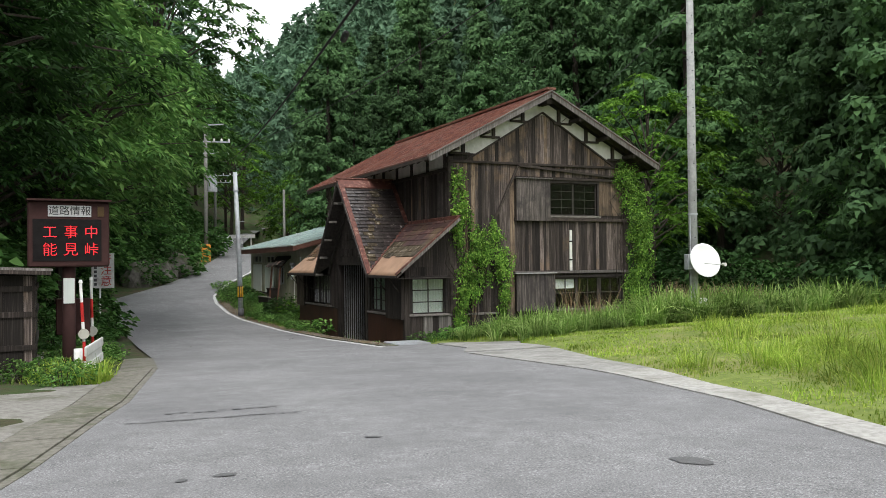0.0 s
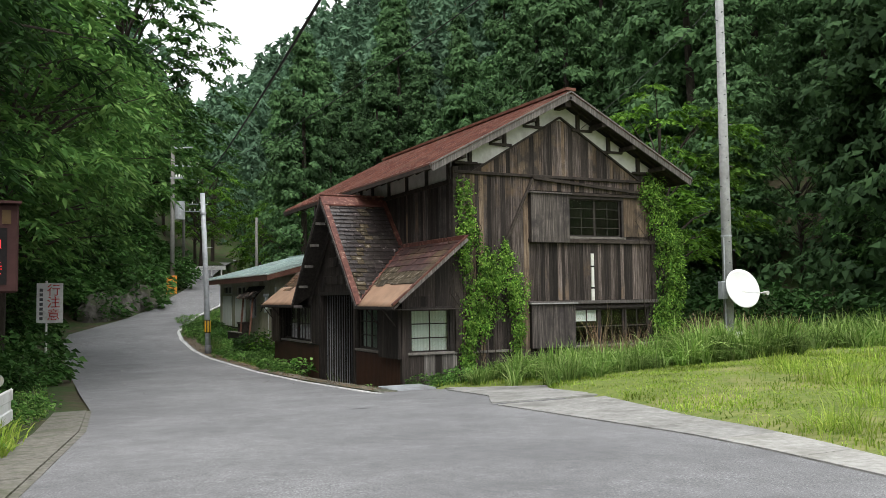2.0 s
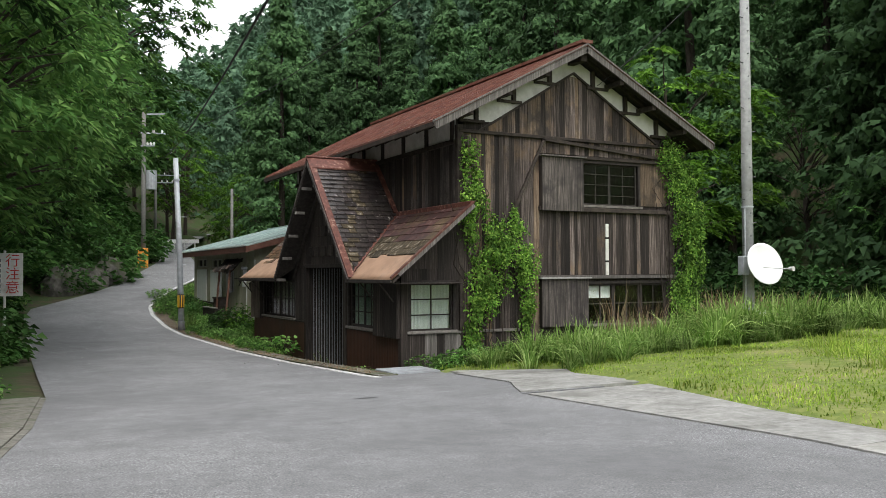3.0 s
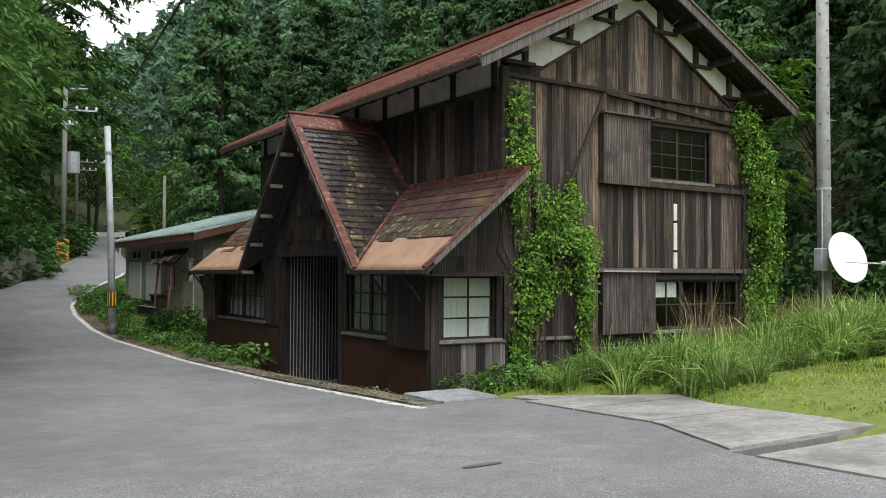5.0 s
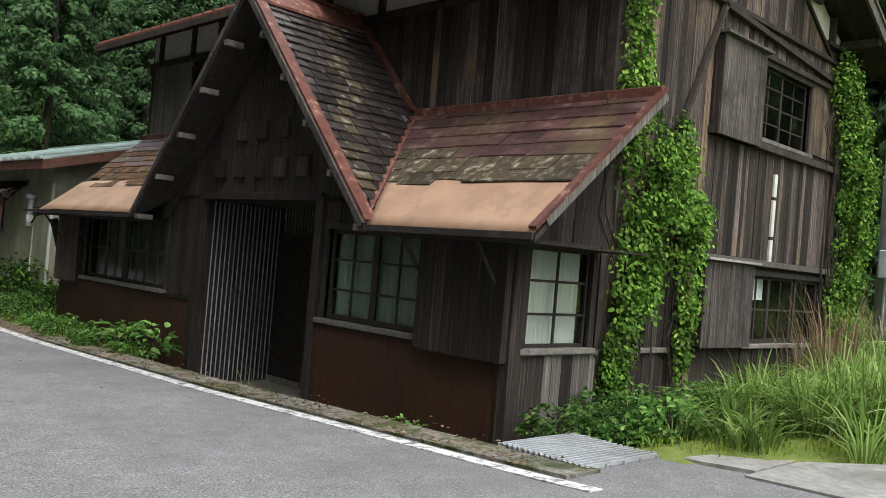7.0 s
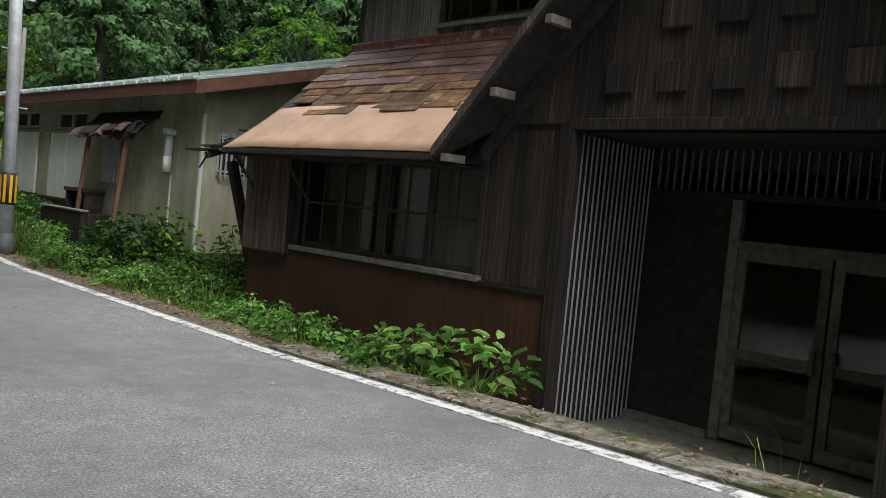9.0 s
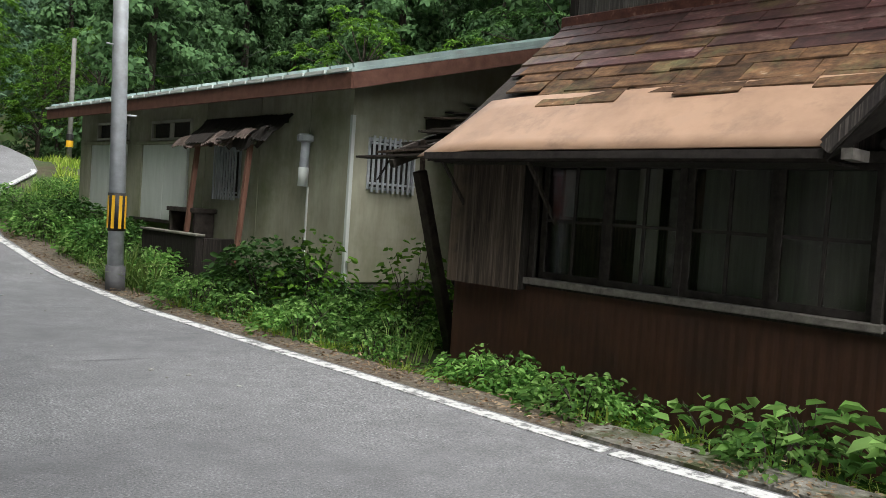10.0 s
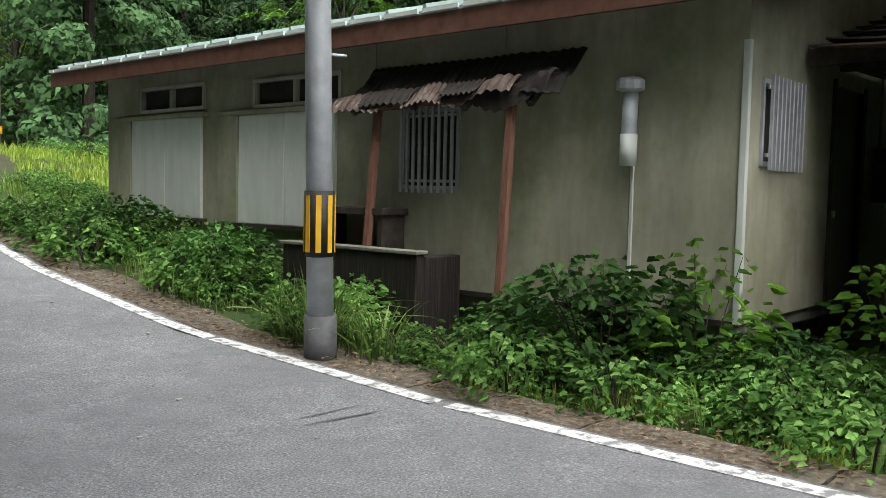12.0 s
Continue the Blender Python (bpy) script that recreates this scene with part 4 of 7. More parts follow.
part("porch_end_fill", slab([(PX + 0.02, PY1 - 0.06, 1.4), (HX0, PY1 - 0.06, 1.4), (HX0, PY1 - 0.06, hood_z(HX0) - 0.06), (PX + 0.02, PY1 - 0.06, hood_z(PX) - 0.06)], 0.06, down=(0, 1, 0)), M["wood_dark"], house)

# steep porch gable over the entrance
AX = 6.98
for sgn in (-1, 1):
    yl = 22.0 + sgn * 2.26
    zl = porch_z(yl)
    # deck coloured near-black so its underside looks shaded below the slates
    deck = part("porch_slope", slab([(AX, 22.0, 3.64), (10.3, 22.0, 3.64), (8.56, 22 + sgn * 1.09, 2.47), (AX, yl, zl - 0.02)], 0.06), M["frame_dark"], house, "steep slate slope over the entrance")
    rr = random.Random(30 + sgn)
    rows = 25
    for k in range(rows):
        d0, d1 = 2.26 - k * 2.2 / rows, 2.26 - (k + 1.25) * 2.2 / rows
        ya, yb = 22 + sgn * d0, 22 + sgn * d1
        xmax = min(7.0 + (porch_z(ya) - 1.22) / 0.84 + 0.05, 8.53)
        x = AX + 0.07 - rr.uniform(0, 0.16)
        while x < xmax:
            step = rr.uniform(0.15, 0.26)
            x0, x1 = max(x, AX + 0.07), min(x + step - 0.005, xmax)
            if x1 - x0 > 0.03:
                lift = 0.04 + rr.uniform(0, 0.014)
                mid = (x0 + x1) / 2 - AX - (1.62 - d0 * 0.5)
                mt = M["slate_moss"] if abs(mid + 0.45) < 0.02 + 0.12 * rr.random() else M["slate"]
                part("slate", slab([(x0, ya, porch_z(ya) + lift), (x1 - 0.005, ya, porch_z(ya) + lift), (x1 - 0.005, yb, porch_z(yb) + 0.012), (x0, yb, porch_z(yb) + 0.012)], 0.012), mt, deck)
            x += step
    part("rake_board", beam((AX - 0.02, 22.0, 3.64), (AX - 0.02, yl, zl - 0.02), 0.04, 0.06), M["wood_shutter"], deck)
    part("inner_barge", beam((PX - 0.05, 22.0, 3.5), (PX - 0.05, 22 + sgn * 2.1, porch_z(22 + sgn * 2.1) - 0.16), 0.05, 0.09), M["frame_dark"], deck)
    part("rake_cap", beam((AX + 0.05, 22.0, 3.70), (AX + 0.05, yl + sgn * 0.02, zl + 0.02), 0.13, 0.035), M["red_trim"] if sgn < 0 else M["frame_dark"], deck)
    part("valley_strip", beam((7.02, 22 + sgn * 2.22, 1.30), (8.52, 22 + sgn * 1.08, 2.53), 0.07, 0.012), M["red_trim"], deck)
    part("wall_flashing", beam((8.5, 22 + sgn * 1.06, 2.56), (8.5, 22 + sgn * 0.02, 3.70), 0.1, 0.05), M["red_trim"], deck, "red painted flashing")
    for k in range(5):
        d = 0.35 + k * 0.45
        part("batten_end", box(AX - 0.01, AX + 0.2, 22 + sgn * d - 0.03, 22 + sgn * d + 0.03, porch_z(22 + sgn * d) - 0.19, porch_z(22 + sgn * d) - 0.13), M["frame_wood"], deck)
for sgn in (-1, 1):
    part("porch_ridge", slab([(AX - 0.03, 22, 3.755), (8.56, 22, 3.755), (8.56, 22 + sgn * 0.2, 3.53), (AX - 0.03, 22 + sgn * 0.2, 3.53)], 0.03), M["red_trim"], house, "red painted ridge cap")
part("ridge_roll", beam((AX - 0.04, 22, 3.765), (8.55, 22, 3.765), 0.07, 0.04, bevel=0.01), M["red_trim"], house)
boards(house, "x", PX + 0.02, 20.0, 24.05, 1.5, 3.5, 0.17, M["wood_dark"], -1, seed=41, tops=lambda y: porch_z(y) - 0.12)
bm = slab([(PX + 0.1, 19.95, 1.45), (PX + 0.1, 24.05, 1.45), (PX + 0.1, 22, 3.5)], 0.07, down=(-1, 0, 0))
part("porch_gable_fill", bm, M["wood_dark"], house)
for yy, zz in [(22.9 - 0.405 * k, 1.8) for k in range(5)] + [(22.5 - 0.4 * k, 2.22) for k in range(3)]:
    part("wood_block", box(PX - 0.05, PX, yy - 0.105, yy + 0.105, zz - 0.105, zz + 0.105, 0.008), M["wood_dark"], house)
for yy in (20.93, 23.3):
    part("door_post", box(PX - 0.04, PX + 0.08, yy - 0.06, yy + 0.06, BASE + 0.1, 1.5, 0.006), M["wood_dark"], house)
part("lintel", box(PX - 0.04, PX + 0.1, 20.9, 23.33, 1.45, 1.53, 0.006), M["wood_dark"], house)

# lower part of the porch front
boards(house, "x", PX + 0.02, 23.36, 24.05, 0.27, 1.45, 0.14, M["wood_dark"], -1, seed=42)
boards(house, "x", PX + 0.02, 24.05, 27.43, 1.24, 1.45, 0.14, M["wood_dark"], -1, seed=43)
boards(house, "x", PX + 0.02, 18.33, 20.85, 1.24, 1.45, 0.14, M["wood_dark"], -1, seed=44)
for y0, y1 in ((18.33, 20.86), (23.36, 27.45)):
    v, f = [], []
    n = int((y1 - y0) / 0.035)
    for i in range(n + 1):
        y = y0 + (y1 - y0) * i / n
        x = PX - 0.012 - (0.0025 if i % 2 else 0)
        v += [(x, y, BASE), (x, y, 0.24)]
    f = [(2 * i, 2 * i + 2, 2 * i + 3, 2 * i + 1) for i in range(n)]
    raw("metal_skirt", v, f, M["rust_panel"], house, "dark red-brown corrugated metal skirt")
    part("skirt_rail", box(PX - 0.04, PX + 0.02, y0, y1, 0.235, 0.265), M["wood_dark"], house)
window(house, "x", PX + 0.02, -1, *NWIN, 2, 2, M["frame_dark"], label="dark dusty window with wooden sashes", sash=4)
part("paper_screen", box(PX + 0.16, PX + 0.17, 24.2, 25.3, 0.3, 1.18), M["dull_screen"], house, "dull paper screen behind the glass")
part("paper_screen", box(PX + 0.3, PX + 0.31, 25.75, 26.6, 0.78, 1.18), M["dull_screen"], house, "dull paper screen behind the glass")
part("inner_board", box(PX + 0.34, PX + 0.36, 25.3, 26.66, 0.3, 1.18), M["wood_case"], house, "brown boards behind the glass")
part("curtain_strip", box(PX + 0.14, PX + 0.15, 25.62, 25.8, 0.3, 1.18), M["curtain_dull"], house, "narrow pale curtain")
part("inside_post", box(PX + 0.2, PX + 0.28, 25.5, 25.58, 0.3, 1.18), M["frame_wood"], house)
window(house, "x", PX + 0.02, -1, *SWIN, 2, 3, M["frame_dark"], label="curtained window with wooden sashes", sash=2, curtain=M["curtain_green"])
window(house, "y", PY0 + 0.02, -1, *CORNWIN, 2, 3, M["frame_dark"], label="window with white curtains", sash=1, curtain=M["curtain"], rail=0.03)
for y0, y1, sd in ((18.33, 19.34, 45), (26.66, 27.45, 46)):
    case = part("shutter_case", box(PX - 0.1, PX + 0.02, y0, y1, 0.2, 1.2, 0.006), M["wood_dark"], house)
    boards(case, "x", PX - 0.1, y0, y1, 0.2, 1.2, 0.16, M["wood_dark"] if sd == 45 else M["wood_case"], -1, 0.012, sd)
part("corner_post", box(PX - 0.04, PX + 0.1, PY0 - 0.04, PY0 + 0.08, BASE, 1.4, 0.006), M["wood_dark"], house)
boards(house, "y", PY0 + 0.02, PX + 0.1, HX0, BASE, 0.26, 0.13, lambda r: M["wood_dark"] if r.random() < 0.6 else M["wood_grey"], -1, seed=47)
boards(house, "y", PY0 + 0.02, PX + 0.06, HX0, 1.2, 2.4, 0.14, M["wood_dark"], -1, seed=48, tops=lambda x: hood_z(x) - 0.06)
part("rail", box(PX, HX0, PY0 - 0.03, PY0 + 0.02, 0.26, 0.3), M["wood_grey"], house)

# entrance recess: slatted side screens, transom and glazed double door
part("porch_floor", box(6.68, 9.3, 20.95, 23.32, BASE, -0.75), M["concrete_dark"], house)
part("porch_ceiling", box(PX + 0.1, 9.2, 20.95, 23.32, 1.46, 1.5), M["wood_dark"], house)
# recess walls in near-black: the shade between the slats is in their colour
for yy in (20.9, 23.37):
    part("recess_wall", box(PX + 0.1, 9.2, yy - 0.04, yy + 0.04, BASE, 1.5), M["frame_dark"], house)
screen = new("slat_screen")
screen.parent, screen.matrix_parent_inverse = house, Matrix.Translation(-house.location)
for k in range(17):
    x = PX + 0.1 + k * 0.062
    part("slat", box(x, x + 0.012, 23.296, 23.304, -0.74, 1.44), M["steel"], screen, "pale metal slat")
DX = 8.55
for k in range(33):
    y = 20.98 + k * 0.071
    part("transom_slat", box(DX, DX + 0.03, y, y + 0.012, 1.13, 1.46), M["frame_wood"], screen)
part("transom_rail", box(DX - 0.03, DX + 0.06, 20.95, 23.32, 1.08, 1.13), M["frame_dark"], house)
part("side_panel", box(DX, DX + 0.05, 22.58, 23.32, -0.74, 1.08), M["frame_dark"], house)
part("side_sill", box(DX - 0.06, DX + 0.05, 22.58, 23.32, -0.75, -0.69), M["frame_wood"], house)
door = new("entrance_door")
door.parent, door.matrix_parent_inverse = house, Matrix.Translation(-house.location)
tagged(door, "glazed double door with weathered grey frames")
part("door_head", box(DX - 0.02, DX + 0.05, 20.95, 22.5, 0.71, 0.78), M["frame_wood"], door)
part("door_jamb", box(DX - 0.02, DX + 0.05, 22.5, 22.58, -0.74, 1.08), M["frame_wood"], door)
for y0, y1 in ((21.08, 21.78), (21.8, 22.5)):
    leaf = part("door_leaf", box(DX, DX + 0.04, y0, y0 + 0.07, -0.72, 0.71), M["frame_wood"], door)
    part("stile", box(DX, DX + 0.04, y1 - 0.07, y1, -0.72, 0.71), M["frame_wood"], leaf)
    for z0, z1 in ((-0.72, -0.62), (-0.1, -0.03), (0.63, 0.71)):
        part("door_rail", box(DX + 0.002, DX + 0.038, y0 + 0.07, y1 - 0.07, z0, z1), M["frame_wood"], leaf)
    part("door_pane", box(DX + 0.015, DX + 0.02, y0 + 0.07, y1 - 0.07, -0.62, 0.63), M["glass"], leaf).visible_shadow = False
for y0 in (21.7, 21.84):
    part("door_handle", box(DX - 0.05, DX, y0, y0 + 0.035, -0.12, 0.06, 0.006), M["frame_wood"], door)
part("transom_pane", box(DX + 0.015, DX + 0.02, 20.97, 22.5, 0.78, 1.08), M["glass"], door).visible_shadow = False
part("hall_back", box(9.9, 9.95, 20.95, 23.15, BASE, 1.5), M["unlit_room"], house)

# ---- the low annex ----
annex = thing("annex", "low abandoned annex with stained plaster walls and green metal roof", "annex", at=(11, 34, -0.4))
NX0, NX1, NY0, NY1, NZ0 = 8.1, 14.4, 30.0, 38.2, -0.1


def annex_z(x):
    return 2.10 + (x - 7.75) * 0.262 if x < 11.24 else 3.015 - (x - 11.24) * 0.30


GR1, GR2, GR3, SH1, SH2 = (32.4, 33.05, 0.78, 1.4), (8.33, 9.0, 0.98, 1.5), (11.5, 12.7, 0.7, 1.4), (36.1, 37.55, 0.38, 1.5), (33.9, 35.4, 0.36, 1.48)
L1, L2 = (36.1, 37.35, 1.62, 1.84), (33.88, 35.14, 1.58, 1.8)


def annex_wall(nm, axis_name, face, out, a0, a1, z0, z1, holes, mt):
    carcass(nm, axis_name, face, out, a0, a1, z0, z1, holes, mt, parent=annex)


annex_wall("wall_west", "x", NX0, -1, NY0, NY1, NZ0, 2.12, (GR1, L1, L2), M["annex_wall"])
annex_wall("wall_south", "y", NY0, -1, NX0 + 0.1, NX1, NZ0, 2.1, (GR2, GR3, (9.85, 10.65, -0.1, 1.65)), M["annex_wall"])
annex_wall("wall_north", "y", NY1, 1, NX0 + 0.1, NX1, NZ0, 2.1, (), M["annex_wall"])
annex_wall("wall_east", "x", NX1, 1, NY0, NY1, NZ0, 2.05, (), M["annex_wall"])
for y in (NY0, NY1 - 0.1):
    part("gable_wall", slab([(NX0, y, 2.1), (NX1, y, 2.05), (NX1, y, annex_z(NX1) - 0.08), (11.24, y, 2.93), (NX0, y, annex_z(NX0) - 0.08)], 0.1, down=(0, 1, 0)), M["annex_wall"], annex)
part("floor_slab", box(NX0 + 0.02, NX1 - 0.02, NY0 + 0.02, NY1 - 0.02, -0.2, -0.1), M["concrete_dark"], annex)
part("foundation", box(NX0 + 0.18, NX1 - 0.2, NY0 + 0.2, NY1 - 0.2, -0.8, -0.2), M["concrete_dark"], annex)
part("inner_wall", box(9.3, 9.35, NY0 + 0.12, NY1 - 0.12, -0.1, 2.2), M["unlit_room"], annex)
part("corner_trim", box(NX0 - 0.012, NX0 + 0.035, NY0 - 0.012, NY0 + 0.035, NZ0, 1.75, 0.004), M["shutter"], annex, "pale corner strip")
part("base_flashing", box(NX0 - 0.012, NX0 + 0.02, NY0, NY1, NZ0 - 0.02, NZ0 + 0.02), M["beam"], annex)
for y in (30.82, 31.95, 33.4):
    part("wall_batten", box(NX0 - 0.008, NX0 + 0.005, y, y + 0.03, NZ0, 2.05), M["annex_wall"], annex)

A0, A1 = 29.55, 38.95
roof_w = part("roof_slope", slab([(7.72, A0, 2.16), (11.24, A0, 3.09), (11.24, A1, 3.09), (7.72, A1, 2.16)], 0.035), M["green_roof"], annex, "mint green painted metal roof")
roof_e = part("roof_slope", slab([(11.24, A0, 3.09), (14.9, A0, 1.99), (14.9, A1, 1.99), (11.24, A1, 3.09)], 0.035), M["green_roof"], annex)
y = A0 + 0.02
while y <= A1:
    part("roof_batten", beam((7.75, y, 2.2), (11.24, y, 3.12), 0.035, 0.045), M["green_roof"], roof_w)
    part("eave_edge", box(7.695, 7.715, y + 0.03, min(y + 0.4, A1), 2.14, 2.175), M["shutter"], roof_w)
    y += 0.42
part("ridge_cap", beam((11.24, A0, 3.13), (11.24, A1, 3.13), 0.22, 0.05), M["green_roof"], annex)
part("eave_fascia", box(7.72, 7.76, A0, A1, 1.96, 2.13), M["brown_board"], annex, "red-brown fascia board")
part("gable_fascia", beam((7.74, A0 + 0.01, 2.04), (11.24, A0 + 0.01, 2.97), 0.03, 0.16), M["brown_board"], annex)
part("gable_fascia", beam((14.9, A0 + 0.01, 1.88), (11.24, A0 + 0.01, 2.97), 0.03, 0.16), M["brown_board"], annex)
part("soffit", slab([(7.76, A0, 2.06), (8.12, A0, 2.14), (8.12, A1, 2.14), (7.76, A1, 2.06)], 0.015), M["brown_board"], annex)


def grille(nm, axis_name, face, a0, a1, z0, z1, n):
    g = part(nm, (box(face - 0.02, face + 0.08, a0, a1, z0 - 0.03, z0) if axis_name == "x" else box(a0, a1, face - 0.02, face + 0.08, z0 - 0.03, z0)), M["steel"], annex, "barred window with pale metal bars")

    def put(b0, b1, c0, c1, d0, d1, name, mt):
        bm = box(face + d0, face + d1, b0, b1, c0, c1) if axis_name == "x" else box(b0, b1, face + d0, face + d1, c0, c1)
        return part(name, bm, mt, g)

    put(a0, a1, z1, z1 + 0.03, -0.02, 0.08, "grille_frame", M["steel"])
    put(a0, a0 + 0.03, z0, z1, -0.02, 0.08, "grille_frame", M["steel"])
    put(a1 - 0.03, a1, z0, z1, -0.02, 0.08, "grille_frame", M["steel"])
    # opaque pane that carries the darkness of the room in its colour
    put(a0 + 0.03, a1 - 0.03, z0, z1, 0.05, 0.055, "dark_pane", M["unlit_room"])
    for k in range(n):
        b = a0 + (a1 - a0) * (k + 0.5) / n
        put(b - 0.012, b + 0.012, z0 - 0.06, z1 + 0.05, -0.075, -0.055, "bar", M["steel"])
    for c in (z0 + 0.04, z1 - 0.03):
        put(a0, a1, c - 0.012, c + 0.012, -0.055, -0.04, "cross_bar", M["steel"])


grille("window_grille", "x", NX0, *GR1, 9)
grille("window_grille", "y", NY0, *GR2, 9)
grille("window_grille", "y", NY0, *GR3, 15)
for a0, a1, z0, z1 in (SH1, SH2):
    mid = (a0 + a1) / 2
    for b0, b1 in ((a0, mid - 0.004), (mid + 0.004, a1)):
        part("shutter_panel", box(NX0 - 0.045, NX0 - 0.002, b0, b1, z0, z1, 0.006), M["shutter"], annex, "closed pale grey shutter")
    part("shutter_rail", box(NX0 - 0.07, NX0, a0 - 0.08, a1 + 0.35, z1, z1 + 0.05, 0.004), M["annex_wall"], annex)
    part("shutter_sill", box(NX0 - 0.07, NX0, a0 - 0.08, a1 + 0.35, z0 - 0.05, z0, 0.004), M["beam"], annex)
    part("shutter_case", box(NX0 - 0.06, NX0 - 0.002, a1 + 0.01, a1 + 0.3, z0, z1, 0.005), M["annex_wall"], annex)
for a0, a1, z0, z1 in (L1, L2):
    mid = (a0 + a1) / 2
    lw = part("high_window", box(NX0 - 0.03, NX0 + 0.05, a0 - 0.04, a1 + 0.04, z1, z1 + 0.04), M["annex_pale"], annex, "low strip window with dark glass")
    part("frame_bottom", box(NX0 - 0.03, NX0 + 0.05, a0 - 0.04, a1 + 0.04, z0 - 0.04, z0), M["annex_pale"], lw)
    for b in (a0 - 0.04, mid - 0.015, a1 + 0.005):
        part("frame_upright", box(NX0 - 0.028, NX0 + 0.05, b, b + 0.035, z0, z1), M["annex_pale"], lw)
    # opaque sheet in the room-shade colour behind the frame
    part("strip_pane", box(NX0 + 0.03, NX0 + 0.035, a0, a1, z0, z1), M["unlit_room"], lw)

# flue pipe on the wall
flue = thing("flue_pipe", "grey vent pipe with cowl on the annex wall", "vent pipe", at=(8.0, 30.8, 0.95))
part("pipe", tube([(8.02, 30.8, 0.98), (8.02, 30.8, 1.2), (8.03, 30.8, 1.46)], [0.055, 0.055, 0.055], 12), M["steel"], flue, smooth=True)
part("sleeve", tube([(8.02, 30.8, 0.94), (8.02, 30.8, 1.16)], 0.062, 12), M["shutter"], flue, smooth=True)
part("cowl", tube([(8.02, 30.8, 1.45), (8.02, 30.8, 1.47), (8.02, 30.8, 1.53), (8.02, 30.8, 1.55)], [0.06, 0.1, 0.1, 0.07], 12), M["steel"], flue)
part("drain_line", box(8.08, 8.1, 30.79, 30.81, 0.0, 0.94), M["shutter"], flue)

# collapsing canopy on two leaning posts
canopy = thing("broken_canopy", "collapsing canopy of torn corrugated sheets on two leaning posts", "canopy", at=(7.7, 32.4, -0.2))
part("post", beam((7.68, 33.12, -0.4), (7.82, 33.08, 1.46), 0.055, 0.055, up=(1, 0, 0)), M["post_wood"], canopy)
part("post", beam((7.62, 31.62, -0.45), (7.8, 31.65, 1.5), 0.055, 0.055, up=(1, 0, 0)), M["post_wood"], canopy)
part("cross_beam", beam((7.82, 33.4, 1.44), (7.8, 31.35, 1.5), 0.06, 0.09), M["post_wood"], canopy)
part("wall_plate", beam((8.07, 33.4, 1.74), (8.07, 31.3, 1.74), 0.05, 0.08), M["beam"], canopy)
rr = random.Random(5)
for k in range(7):
    y = 31.4 + k * 0.3
    part("canopy_rafter", beam((8.09, y, 1.76), (7.7 + 0.1 * rr.random(), y + 0.1 * rr.random(), 1.46 - 0.1 * rr.random()), 0.05, 0.05), M["beam"], canopy)
for k in range(8):
    y0 = 31.2 + k * 0.27
    v, f = [], []
    sag, cut = rr.uniform(0.0, 0.03), rr.uniform(0.3, 0.36)
    for i in range(9):
        yy = y0 + 0.34 * i / 8
        for j in range(6):
            xx = 8.09 - cut * j / 5 - 0.05 * noise.noise((yy * 3, j * 0.3, 1.0))
            v.append((xx, yy, 1.80 - 0.33 * j / 5 - sag * (j / 5) ** 2 + 0.014 * (i % 2) + 0.06 * noise.noise((yy * 2.5, j * 0.9, 2.0 + k)) * j / 5))
    f = [(i * 6 + j, i * 6 + j + 1, (i + 1) * 6 + j + 1, (i + 1) * 6 + j) for i in range(8) for j in range(5)]
    ob = raw("torn_sheet", v, f, M["tar"], canopy)
    ob.modifiers.new("thick", "SOLIDIFY").thickness = 0.006

# curled strips of corrugated sheet hanging along the front edge
for k in range(6):
    y0, long, drop, curl = 31.25 + 0.34 * k, rr.uniform(0.3, 0.7), rr.uniform(0.1, 0.2), rr.uniform(-0.5, 1.2)
    v = []
    n_ = 28
    for i in range(n_ + 1):
        yy = y0 + long * i / n_
        lift = 0.10 * noise.noise((yy * 2.3, k * 1.7, 0.4))
        for j in range(6):
            q = j / 5
            v.append((7.83 - 0.16 * q + 0.05 * curl * q * q, yy + 0.05 * q * curl, 1.56 + lift - drop * q ** 1.5 + 0.05 * curl * math.sin(3 * q) + 0.012 * math.sin(i * 1.6)))
    f = [(i * 6 + j, i * 6 + j + 1, (i + 1) * 6 + j + 1, (i + 1) * 6 + j) for i in range(n_) for j in range(5)]
    raw("curled_sheet", v, f, M["torn_tin"] if k % 2 else M["burnt"], canopy, "curled rusty corrugated sheet").modifiers.new("thick", "SOLIDIFY").thickness = 0.004

# low concrete wall in front
low_wall = thing("low_wall", "dark low retaining wall standing in the weeds", "wall", at=(7.5, 33.1, -0.4))
part("front", box(7.46, 7.56, 32.28, 33.9, -0.7, 0.24, 0.01), M["wood_dark"], low_wall)
part("return", box(7.56, 8.0, 32.28, 32.38, -0.7, 0.22, 0.01), M["wood_dark"], low_wall)
part("coping", box(7.44, 7.58, 32.26, 33.93, 0.24, 0.27, 0.006), M["concrete_dark"], low_wall)
shelf = thing("old_shelf", "small dark wooden shelf against the annex wall", "shelf", at=(7.9, 33.3, -0.2))
part("top", box(7.75, 8.08, 32.95, 33.8, 0.52, 0.58, 0.005), M["beam"], shelf)
part("side", box(7.78, 8.06, 32.98, 33.03, -0.3, 0.52), M["beam"], shelf)
part("side", box(7.78, 8.06, 33.72, 33.77, -0.3, 0.52), M["beam"], shelf)

